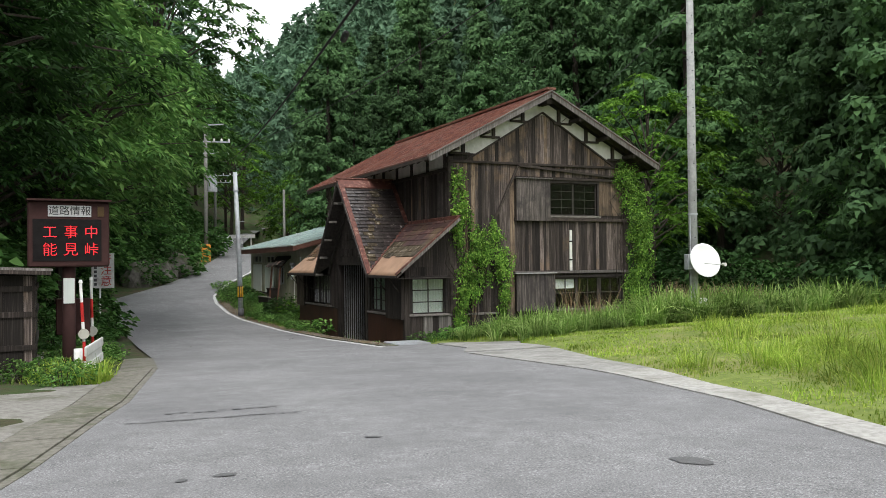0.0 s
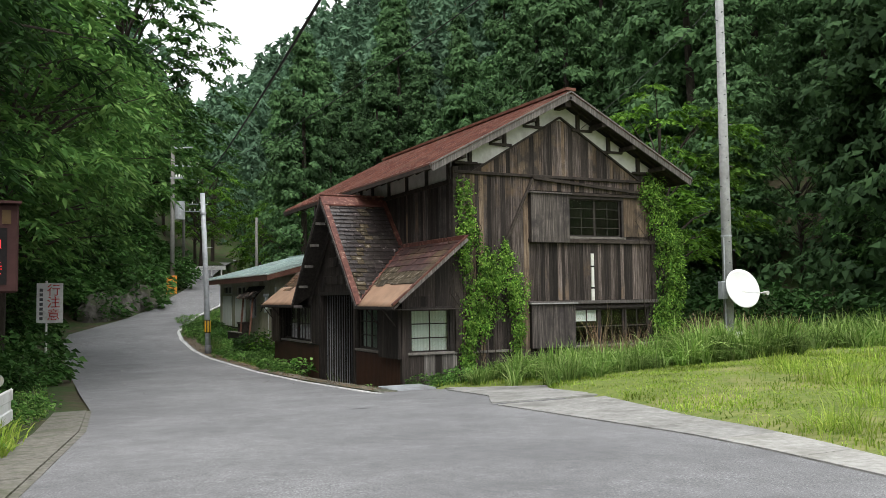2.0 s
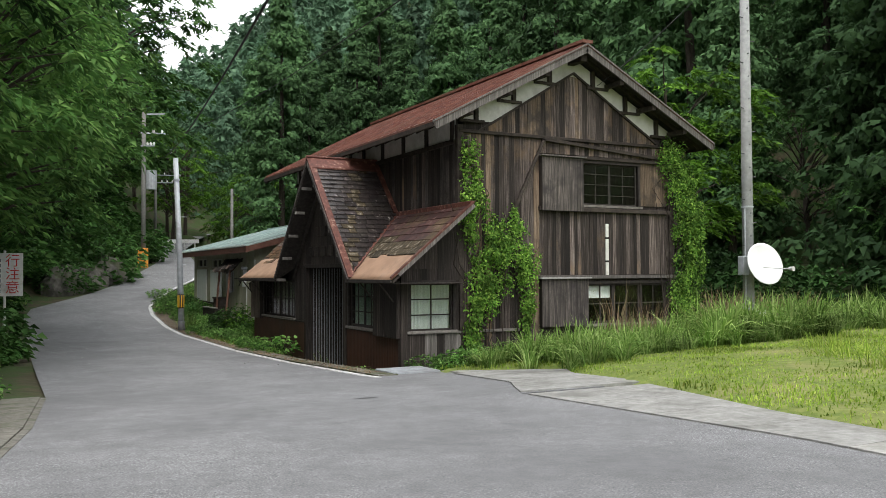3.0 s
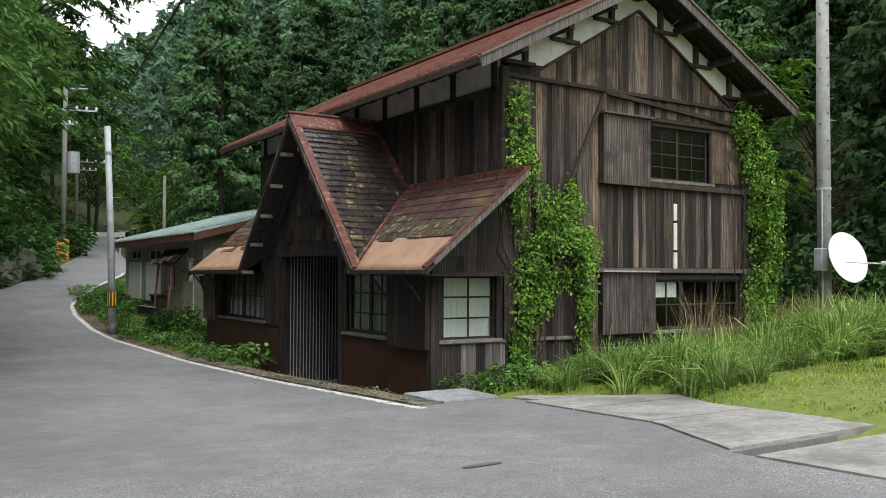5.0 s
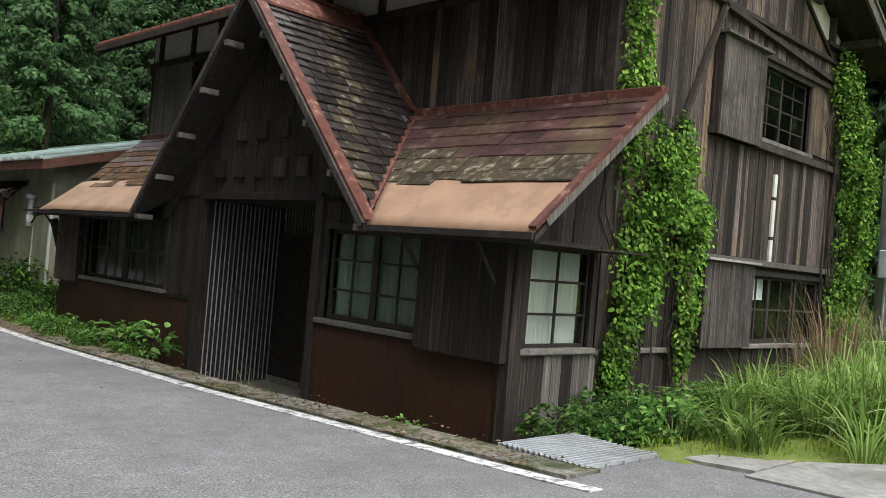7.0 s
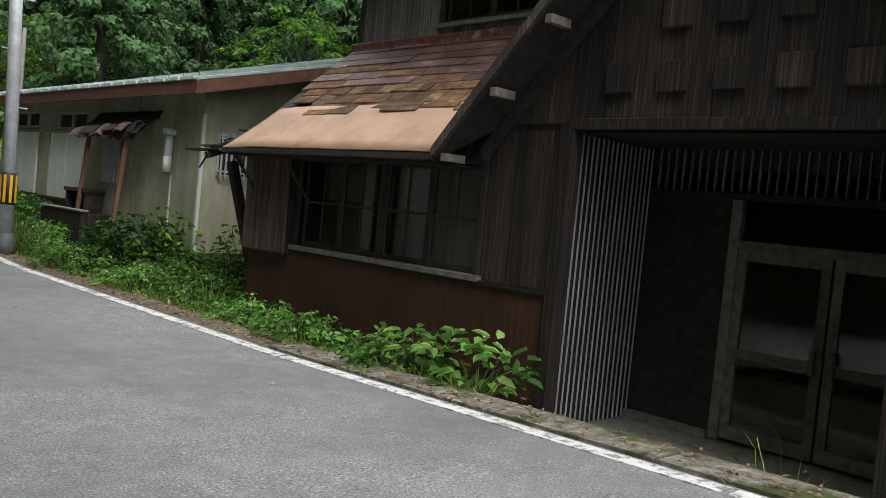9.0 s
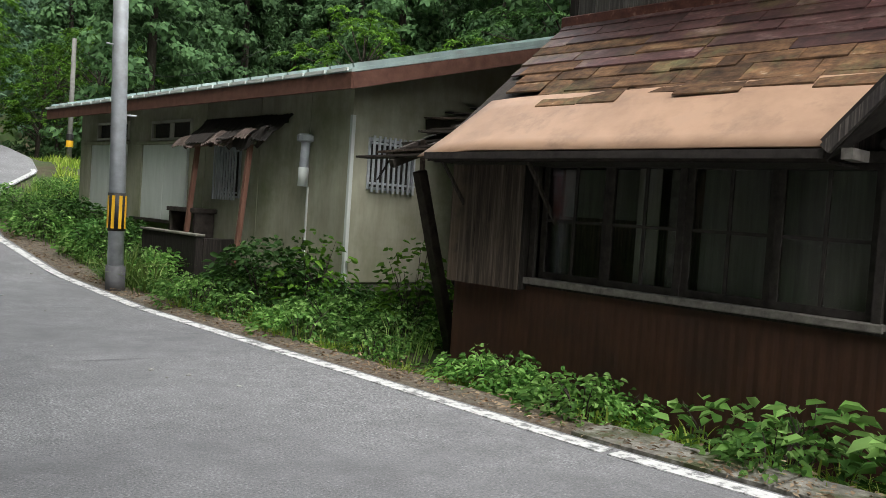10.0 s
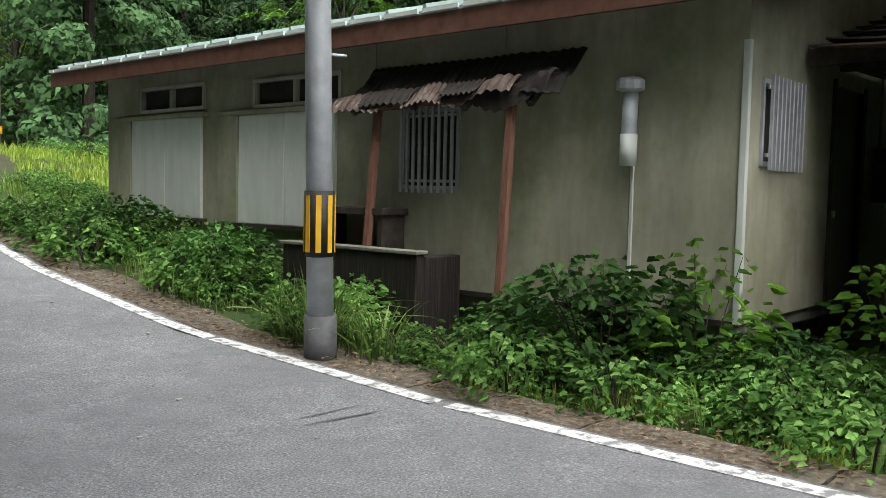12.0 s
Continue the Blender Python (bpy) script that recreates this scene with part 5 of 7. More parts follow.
# brown side door of the annex
side_door = part("side_door", box(9.85, 10.65, 30.03, 30.07, -0.1, 1.65, 0.004), M["brown_door"], annex, "dark brown side door")
part("door_panel", box(9.95, 10.55, 30.022, 30.03, 0.75, 1.5, 0.003), M["brown_door"], side_door)
part("door_panel", box(9.95, 10.55, 30.022, 30.03, 0.0, 0.62, 0.003), M["brown_door"], side_door)
part("door_knob", tube([(9.93, 30.03, 0.62), (9.93, 29.98, 0.62)], [0.018, 0.03], 10), M["steel"], side_door, "small metal knob")
for x in (9.81, 10.65):
    part("door_jamb", box(x, x + 0.04, 29.98, 30.06, -0.1, 1.69), M["frame_dark"], side_door)
meter = thing("electric_meter", "small dark electricity meter box on the annex wall", "meter box", at=(11.1, 29.92, 0.75))
part("case", box(11.0, 11.2, 29.86, 29.995, 0.72, 1.2, 0.01), M["frame_dark"], meter)
part("cover", box(11.03, 11.17, 29.845, 29.86, 0.92, 1.12, 0.004), M["pole_base"], meter)
part("conduit", tube([(11.1, 29.97, 1.2), (11.1, 29.97, 2.0)], 0.012, 8), M["pole_base"], meter)

# ruined lean-to in the gap between the houses
ruin = thing("ruined_lean_to", "collapsed lean-to of dark beams between the houses", "lean-to", at=(8.6, 28.7, -0.5))
part("post", beam((7.95, 27.99, -0.65), (7.44, 28.05, 1.1), 0.1, 0.1, up=(1, 0, 0), bevel=0.01), M["beam"], ruin)
part("post", beam((9.0, 29.2, -0.6), (9.02, 29.2, 1.6), 0.09, 0.09, up=(1, 0, 0)), M["beam"], ruin)
part("post", beam((10.2, 28.2, -0.6), (10.2, 28.2, 1.9), 0.09, 0.09, up=(1, 0, 0)), M["beam"], ruin)
part("tie_beam", beam((9.16, 29.97, 1.76), (9.9, 27.5, 1.95), 0.09, 0.12), M["beam"], ruin)
part("tie_beam", beam((9.9, 29.97, 1.8), (9.9, 27.5, 1.9), 0.09, 0.1), M["beam"], ruin)
for y, x0 in ((27.72, 7.35), (28.1, 7.14), (28.42, 7.4)):
    part("rafter", beam((x0, y - 0.02, 1.08 + 0.4 * (x0 - 7.0)), (9.6, y, 2.12), 0.055, 0.07), M["beam"], ruin)
part("sheet_roof", slab([(9.2, 27.5, 2.02), (13.4, 27.5, 2.1), (13.4, 29.97, 1.92), (9.2, 29.97, 1.8)], 0.03), M["burnt"], ruin, "dark rusted sheet roof over the passage")
rr = random.Random(11)
for k in range(15):
    x = 7.22 + k * 0.16
    z = 1.08 + 0.4 * (x - 7.0) + 0.05
    part("roof_board", beam((x, 27.6 + rr.uniform(-0.05, 0.05), z), (x + rr.uniform(-0.08, 0.08), 28.4 + rr.uniform(-0.2, 0.25), z - rr.uniform(-0.02, 0.06)), rr.uniform(0.12, 0.2), 0.018), M["wood_case"] if k % 5 == 1 else M["beam"], ruin)
for k in range(5):
    x = 7.3 + k * 0.3
    y = 28.2 + 0.05 * rr.random()
    part("torn_strip", beam((x, y, 1.15 + 0.4 * (x - 7.0)), (x + rr.uniform(-0.12, 0.12), y + 0.12, 0.92 + 0.4 * (x - 7.0) - rr.uniform(0, 0.1)), rr.uniform(0.03, 0.09), 0.006), M["wood_case"] if k % 2 else M["burnt"], ruin)
for k in range(6):
    x = 9.2 + k * 0.36
    part("roof_board", beam((x, 29.95, 1.84 + 0.1 * k), (x + rr.uniform(-0.1, 0.1), 29.1 - rr.uniform(0, 0.3), 1.8 + 0.1 * k + rr.uniform(-0.1, 0.05)), rr.uniform(0.2, 0.32), 0.015), M["wood_case"] if k % 3 == 0 else M["beam"], ruin)

# ---- poles, dish and signs ----
pole = thing("utility_pole", "grey steel utility pole with black and yellow warning band", "utility pole", at=(6.39, 32.28, -0.5))
part("shaft", tube([(6.455, 32.215, -0.6), (6.375, 32.2, 2), (6.22, 32.06, 4.9)], [0.092, 0.086, 0.075], 20), M["steel"], pole, smooth=True)
part("base_sleeve", tube([(6.452, 32.215, -0.5), (6.441, 32.213, -0.12)], [0.112, 0.111], 20), M["pole_base"], pole, "dark base sleeve", smooth=True)
band = part("warning_band", tube([(6.428, 32.21, 0.28), (6.415, 32.208, 0.72)], 0.101, 24), M["black"], pole, "black band with yellow stripes", smooth=True)
for k in range(8):
    a = 6.2832 * k / 8
    c, s = math.cos(a), math.sin(a)
    bm = box(-0.018, 0.018, -0.003, 0.003, -0.19, 0.19, turn=Matrix.Translation((6.4215 + 0.103 * c, 32.209 + 0.103 * s, 0.5)) @ pose(0, 0, 0, 0, 0, math.degrees(a) - 90))
    part("yellow_stripe", bm, M["yellow"], band)
for z, a in ((1.62, 0.3), (2.4, 3.4), (3.1, 0.3), (3.8, 3.4)):
    part("step_bolt", tube([(6.37, 32.2, z), (6.37 + 0.2 * math.cos(a), 32.2 - 0.2 * abs(math.sin(a)) - 0.02, z)], 0.009, 6), M["steel"], pole)
part("clamp", tube([(6.257, 32.094, 4.2), (6.254, 32.091, 4.26)], 0.1, 16), M["steel"], pole)


def plain_pole(name, label, x, y, top, r0, r1, arms, lamp=False, mat="pole_old"):
    z = h(x, y) - 0.3
    p = thing(name, label, "utility pole", at=(x, y, z))
    part("shaft", tube([(x, y, z), (x, y, top)], [r0, r1], 14), M[mat], p, smooth=True)
    for zz, w in arms:
        arm = part("crossarm", beam((x - 0.15, y, zz), (x + w, y - 0.3, zz), 0.07, 0.07), M["steel"], p)
        for k in range(3):
            xx = x + w * (0.35 + 0.3 * k)
            part("insulator", tube([(xx, y - 0.3 * (0.35 + 0.3 * k), zz + 0.04), (xx, y - 0.3 * (0.35 + 0.3 * k), zz + 0.12), (xx, y - 0.3 * (0.35 + 0.3 * k), zz + 0.2)], [0.05, 0.07, 0.03], 8), M["white_paint"], arm)
    return p


far_pole = plain_pole("utility_pole", "slim grey pole beyond the annex with a drooping wire", 14.33, 57.1, 6.5, 0.105, 0.08, (), mat="pole_old")
part("warning_band", tube([(14.33, 57.1, 2.3), (14.33, 57.1, 2.55)], 0.135, 14), M["yellow"], far_pole, "yellow warning band")
part("warning_band", tube([(14.33, 57.1, 2.55), (14.33, 57.1, 2.8)], 0.135, 14), M["black"], far_pole, "black warning band")
big = plain_pole("utility_pole", "tall concrete pole with crossarm and orange box", 8.55, 53.0, 10.0, 0.13, 0.10, ((8.9, 1.4), (8.2, 0.5)))
part("lamp_arm", beam((8.55, 53, 9.9), (9.6, 52.8, 9.98), 0.07, 0.07), M["steel"], big)
part("control_box", box(8.2, 8.75, 52.6, 52.85, 1.62, 2.72, 0.03), M["orange"], big, "orange plastic guard sleeve")
part("guard_ring", box(8.18, 8.77, 52.58, 52.6, 2.2, 2.26), M["sign_brown"], big)
part("transformer", tube([(8.95, 53, 5.9), (8.95, 53, 6.9)], 0.28, 14), M["steel"], big)
mid = plain_pole("utility_pole", "distant concrete pole with several crossarms", 13.0, 75.7, 11.3, 0.13, 0.10, ((10.9, 1.2), (9.2, 1.9), (8.6, 1.3)))
part("lamp_arm", beam((13, 75.7, 11.2), (14.2, 75.5, 11.25), 0.07, 0.07), M["steel"], mid)

# pole by the lot with the dish
dx, dy = 15.8, 18.4
dish_pole = thing("concrete_pole", "tall grey pole with step bolts standing in the grass", "utility pole", at=(dx, dy, h(dx, dy) - 0.2))
part("shaft", tube([(dx, dy, h(dx, dy) - 0.3), (dx, dy, 4), (dx, dy, 10.5)], [0.125, 0.115, 0.085], 20), M["pole_concrete"], dish_pole, smooth=True)
for k in range(13):
    z = 1.9 + k * 0.5
    s = 1 if k % 2 else -1
    part("step_bolt", tube([(dx, dy, z), (dx + 0.21 * s, dy - 0.06, z)], 0.012, 6), M["pole_base"], dish_pole)
    part("bolt_hole", tube([(dx - 0.03, dy - 0.09, z + 0.2), (dx - 0.035, dy - 0.128, z + 0.2)], 0.014, 8), M["pole_base"], dish_pole)
for z in (2.72, 1.5, 0.5):
    part("clamp_band", tube([(dx, dy, z), (dx, dy, z + 0.04)], 0.132, 16), M["steel"], dish_pole)
part("conduit", tube([(dx - 0.14, dy - 0.05, 0.1), (dx - 0.14, dy - 0.05, 2.7)], 0.018, 8), M["steel"], dish_pole)
part("junction_box", box(dx - 0.32, dx - 0.14, dy - 0.16, dy + 0.0, 1.25, 1.66, 0.012), M["steel"], dish_pole, "grey junction box")
part("meter_box", box(dx - 0.02, dx + 0.26, dy - 0.26, dy - 0.12, 0.22, 0.48, 0.015), M["white_paint"], dish_pole, "white meter box")
part("meter_window", box(dx + 0.05, dx + 0.13, dy - 0.272, dy - 0.262, 0.3, 0.4), M["pole_base"], dish_pole)
dish = thing("satellite_dish", "white satellite dish with feed arm on the pole", "satellite dish", at=(15.9, 18.1, 1.45))
DM = look((15.84, 18.04, 1.47), (15.84 - 0.17, 18.04 - 0.98, 1.47 + 0.3))
bm = bmesh.new()
rings, seg = 8, 36
grid = []
for i in range(rings + 1):
    r = 0.47 * i / rings
    grid.append([bm.verts.new(DM @ Vector((r * math.cos(6.2832 * k / seg) * 0.94, r * math.sin(6.2832 * k / seg), -0.38 * r * r))) for k in range(seg)] if i else [bm.verts.new(DM @ Vector((0, 0, 0)))])
for k in range(seg):
    bm.faces.new((grid[0][0], grid[1][k], grid[1][(k + 1) % seg]))
    for i in range(1, rings):
        bm.faces.new((grid[i][k], grid[i + 1][k], grid[i + 1][(k + 1) % seg], grid[i][(k + 1) % seg]))
reflector = part("reflector", bm, M["dish_white"], dish, smooth=True)
reflector.modifiers.new("thick", "SOLIDIFY").thickness = 0.012
part("feed_arm", tube([(15.84, 18.03, 1.42), (15.85, 17.65, 1.39), (15.86, 17.32, 1.38)], 0.013, 8), M["white_paint"], dish)
part("feed_horn", tube([(15.86, 17.36, 1.385), (15.86, 17.25, 1.38)], [0.035, 0.05], 12), M["white_paint"], dish)
part("mount", tube([(dx, dy, 1.42), (15.9, 18.1, 1.45)], 0.03, 8), M["steel"], dish)

# electronic road information board
bx, by, bz = 0.24, 12.78, -0.05
board = thing("road_sign_board", "brown electronic road information board with red characters lit", "electronic sign", at=(bx, by, bz))
BM = Matrix.Translation((bx, by - 0.12, 1.49)) @ pose(0, 0, 0, 0, 0, 4) @ Matrix.Scale(0.80, 4) @ Matrix.Translation((0, 0, -1.46))


def on_board(x0, x1, y0, y1, z0, z1, bev=0.0):
    return box(x0, x1, y0, y1, z0, z1, bev, turn=BM)


part("post", tube([(bx, by, -0.4), (bx, by, 1.55)], 0.085, 16), M["sign_brown"], board, smooth=True)
part("post_plate", box(bx - 0.07, bx + 0.07, by - 0.095, by - 0.08, 1.0, 1.34), M["shutter"], board, "pale notice plate")
case = part("case", on_board(-0.63, 0.63, -0.09, 0.16, 1.46, 2.56, 0.02), M["sign_brown"], board)
part("display", on_board(-0.56, 0.50, -0.1, -0.092, 1.56, 2.26), M["sign_face"], case, "black display face")
part("title_plate", on_board(-0.33, 0.34, -0.106, -0.093, 2.30, 2.49, 0.004), M["grey_sign"], case)
part("amber_lamp", on_board(0.44, 0.54, -0.106, -0.093, 2.31, 2.48), M["amber_lens"], case, "unlit amber lamp")
part("hood", on_board(-0.65, 0.65, -0.2, 0.16, 2.56, 2.59), M["sign_brown"], case)
BT = BM @ Matrix.Translation((0, -0.108, 0))
lettering("道路情報", 0.165, BT @ Matrix.Translation((0.005, 0, 2.39)), M["black"], "title_letters", board)
for text, zz in (("工", 2.03), ("能", 1.74)):
    lettering(text, 0.235, BT @ Matrix.Translation((-0.30, 0.004, zz)), M["red_glow"], "lit_letters", board, thin=0.003)
for text, zz in (("事", 2.03), ("見", 1.74)):
    lettering(text, 0.235, BT @ Matrix.Translation((0.02, 0.004, zz)), M["red_glow"], "lit_letters", board, thin=0.003)
for text, zz in (("中", 2.03), ("峠", 1.74)):
    lettering(text, 0.235, BT @ Matrix.Translation((0.34, 0.004, zz)), M["red_glow"], "lit_letters", board, thin=0.003)
part("cabinet", box(bx - 0.16, bx + 0.28, by + 0.3, by + 0.5, 0.55, 1.05, 0.012), M["sign_brown"], board, "brown control cabinet behind the post")


def snow_pole(x, y, z0, z1, lean):
    p = thing("marker_pole", "red and white striped snow marker pole", "marker pole", "marker poles by the guard rail", at=(x, y, z0))
    n = 5
    for k in range(n):
        a, b = z0 + (z1 - z0) * k / n, z0 + (z1 - z0) * (k + 1) / n
        part("stripe", tube([(x + lean * (a - z0), y, a), (x + lean * (b - z0), y, b)], 0.021, 10), M["white_paint"] if k % 2 == 0 and k else M["red_paint"] if k else M["white_paint"], p)
    part("tip", tube([(x + lean * (z1 - z0), y, z1), (x + lean * (z1 - z0), y, z1 + 0.04)], [0.03, 0.02], 10), M["white_paint"], p)
    part("reflector", tube([(x + lean * 0.55, y - 0.03, z0 + 0.62), (x + lean * 0.55, y - 0.045, z0 + 0.62)], 0.07, 14), M["annex_pale"], p)


snow_pole(0.44, 12.45, -0.02, 1.28, -0.05)
snow_pole(0.57, 13.4, -0.05, 1.3, -0.02)
rail = thing("guard_rail", "short white steel guard rail end beside the road", "guard rail", at=(0.5, 13.3, 0))
part("post", tube([(0.34, 12.3, -0.3), (0.34, 12.3, 0.42)], 0.055, 14), M["white_paint"], rail, smooth=True)
part("post", tube([(0.56, 13.2, -0.3), (0.56, 13.2, 0.4)], 0.045, 14), M["white_paint"], rail, smooth=True)
for z in (0.18, 0.40):
    part("rail_wave", beam((0.42, 12.0, z), (0.70, 13.6, z), 0.035, 0.13, bevel=0.012), M["white_paint"], rail)
part("rail_web", beam((0.43, 12.05, 0.29), (0.69, 13.55, 0.29), 0.012, 0.14), M["white_paint"], rail)

# caution plate
notice = thing("caution_sign", "white rectangular caution sign with dark lettering on a post", "sign", at=(1.55, 31.3, -0.4))
part("post", tube([(1.55, 31.35, -0.6), (1.55, 31.35, 2.0)], 0.035, 10), M["white_paint"], notice)
part("plate", box(1.28, 2.0, 31.28, 31.3, 0.75, 1.93, 0.004), M["white_paint"], notice)
for ch, zz in (("行", 1.70), ("注", 1.34), ("意", 0.97)):
    lettering(ch, 0.37, Matrix.Translation((1.74, 31.27, zz)), M["red_paint"], "sign_letters", notice)
for k in range(7):
    part("small_print", box(1.36, 1.45, 31.268, 31.278, 0.84 + k * 0.14, 0.93 + k * 0.14), M["pole_base"], notice)

# guard rail at the far bend
far_rail = thing("guard_rail", "white steel guard rail at the far bend", "guard rail", at=(12.8, 72, 3.2))
for k in range(5):
    x, yy = 12.3 + k * 0.75, 72.5 - k * 0.1
    part("post", tube([(x, yy, h(x, yy) - 0.2), (x, yy, 3.95)], 0.06, 8), M["white_paint"], far_rail)
part("rail_wave", beam((12.1, 72.4, 3.8), (15.6, 72.0, 3.85), 0.06, 0.3), M["white_paint"], far_rail)

# overhead wires
def cable(name, label, a, b, sag, r=0.012, seg=18):
    pts = []
    for k in range(seg + 1):
        t = k / seg
        p = Vector(a).lerp(Vector(b), t)
        p.z -= 4 * sag * t * (1 - t)
        pts.append(p)
    ob = part(name, tube(pts, r, 6), M["black"], None, smooth=True)
    tagged(ob, label, "cable")
    return pts


line = cable("overhead_cable", "black overhead cable with a splice sleeve", (0.9, -8.0, 4.5), (13.0, 75.7, 10.6), 1.5, 0.02, 40)
splice = part("cable_splice", tube([(3.66, 11.1, 4.63), (3.70, 11.25, 4.64), (3.78, 11.6, 4.66), (3.82, 11.75, 4.67)], [0.02, 0.05, 0.05, 0.02], 10), M["black"])
tagged(splice, "black splice sleeve on the overhead cable", "cable joint")
cable("overhead_cable", "thin drooping wire from the far pole", (14.3, 57.1, 6.2), (20.0, 52.0, 6.8), 1.2, 0.01)
cable("overhead_cable", "thin service wire slung under the overhead cable", (7.0, -4.0, 7.4), (8.6, 52.9, 8.4), 1.6, 0.011, 30)
cable("service_wire", "thin service wire to the house gable", (dx, dy, 8.5), (11.4, 18.0, 4.9), 0.15, 0.006)

# old shed at the roadside
shed = thing("timber_shed", "weathered dark plank shed beside the road", "shed", at=(-1.6, 12.6, 0))
SX1, SY0, SY1 = -0.2, 12.4, 15.2
part("walls", box(-3.8, SX1, SY0, SY1, 0.12, 1.4), M["wood_dark"], shed)
rr = random.Random(3)
y = SY0
while y < SY1 - 0.02:
    w = min(rr.uniform(0.14, 0.24), SY1 - y)
    part("plank", box(SX1, SX1 + 0.025, y + 0.004, y + w - 0.004, 0.16, 1.38), M["wood"] if rr.random() < 0.2 else M["wood_dark"], shed)
    y += w
x = -3.8
while x < SX1:
    w = rr.uniform(0.14, 0.24)
    part("plank", box(x + 0.004, min(x + w, SX1) - 0.004, SY0 - 0.025, SY0, 0.16, 1.38), M["wood"] if rr.random() < 0.2 else M["wood_dark"], shed)
    x += w
for z in (0.42, 0.85, 1.18):
    part("batten", box(SX1 + 0.025, SX1 + 0.05, SY0, SY1, z, z + 0.07), M["wood_dark"], shed)
    part("batten", box(-3.8, SX1, SY0 - 0.05, SY0 - 0.025, z, z + 0.07), M["wood_dark"], shed)
part("sill", box(-3.8, SX1 + 0.12, SY0 - 0.1, SY1 + 0.05, 0.03, 0.13), M["wood_grey"], shed)
for yy in (SY0 + 0.1, 13.7, SY1 - 0.2):
    part("footing", box(SX1 - 0.2, SX1 + 0.1, yy, yy + 0.22, -0.2, 0.04, 0.02), M["concrete_dark"], shed)
part("roof", slab([(-4.0, SY0 - 0.25, 1.6), (SX1 + 0.22, SY0 - 0.25, 1.44), (SX1 + 0.22, SY1 + 0.2, 1.44), (-4.0, SY1 + 0.2, 1.6)], 0.05), M["wood_dark"], shed)
for k in range(9):
    yy = SY0 - 0.15 + k * 0.41
    part("roof_batten", beam((-3.9, yy, 1.61), (SX1 + 0.24, yy, 1.455), 0.05, 0.03), M["wood_grey"], shed)
marker = thing("road_stud_post", "short white plastic marker post by the gutter", "marker post", at=(-0.72, 9.9, 0))
part("stem", box(-0.79, -0.71, 9.86, 9.94, 0.0, 0.36, 0.012), M["white_paint"], marker)

# ---- plants ----
def unit(v):
    return v / np.maximum(np.linalg.norm(v, axis=-1, keepdims=True), 1e-6)


def leaves(name, at, along, size, width, material, parent=None, label="", fold=0.25, up=(0, 0, 1), droop=0.0, rounded=False, single=False):
    """Many small leaves in one mesh: each a folded blade of two triangles from at, size long along its way."""
    n = len(at)
    along = unit(np.asarray(along, float))
    side = unit(np.cross(along, unit(rng.normal(size=(n, 3)) * 0.5 + np.array(up))))
    nrm = np.cross(side, along)
    size = np.broadcast_to(np.asarray(size, float), (n,))[:, None]
    width = np.broadcast_to(np.asarray(width, float), (n,))[:, None]
    base = np.asarray(at, float)
    tip = base + along * size + np.array((0, 0, -1)) * droop * size
    mid = base + along * size * 0.45
    a, b = mid + side * width / 2 + nrm * width * fold, mid - side * width / 2 + nrm * width * fold
    if rounded:
        low, high = base + along * size * 0.22, base + along * size * 0.68 + np.array((0, 0, -1)) * droop * size * 0.4
        wide = side * width / 2
        v = np.stack([base, low + wide * 0.85 + nrm * width * fold, high + wide * 0.75 + nrm * width * fold, tip, high - wide * 0.75 + nrm * width * fold, low - wide * 0.85 + nrm * width * fold], 1).reshape(-1, 3)
        tri = np.array([0, 1, 2, 0, 2, 3, 0, 3, 4, 0, 4, 5])
        nv = 6
    elif single:
        v = np.stack([base - side * width / 2, base + side * width / 2, tip], 1).reshape(-1, 3)
        tri = np.array([0, 1, 2])
        nv = 3
    else:
        v = np.stack([base, a, tip, b], 1).reshape(-1, 3)
        tri = np.array([0, 1, 2, 0, 2, 3])
        nv = 4
    nf = len(tri) // 3
    f = (nv * np.arange(n)[:, None] + tri).reshape(-1)
    me = bpy.data.meshes.new(name)
    me.vertices.add(nv * n)
    me.vertices.foreach_set("co", v.ravel())
    me.loops.add(3 * nf * n)
    me.loops.foreach_set("vertex_index", f)
    me.polygons.add(nf * n)
    me.polygons.foreach_set("loop_start", 3 * np.arange(nf * n))
    me.polygons.foreach_set("loop_total", np.full(nf * n, 3))
    me.update(calc_edges=True)
    me.materials.append(material)
    return part(name, me, material, parent, label)


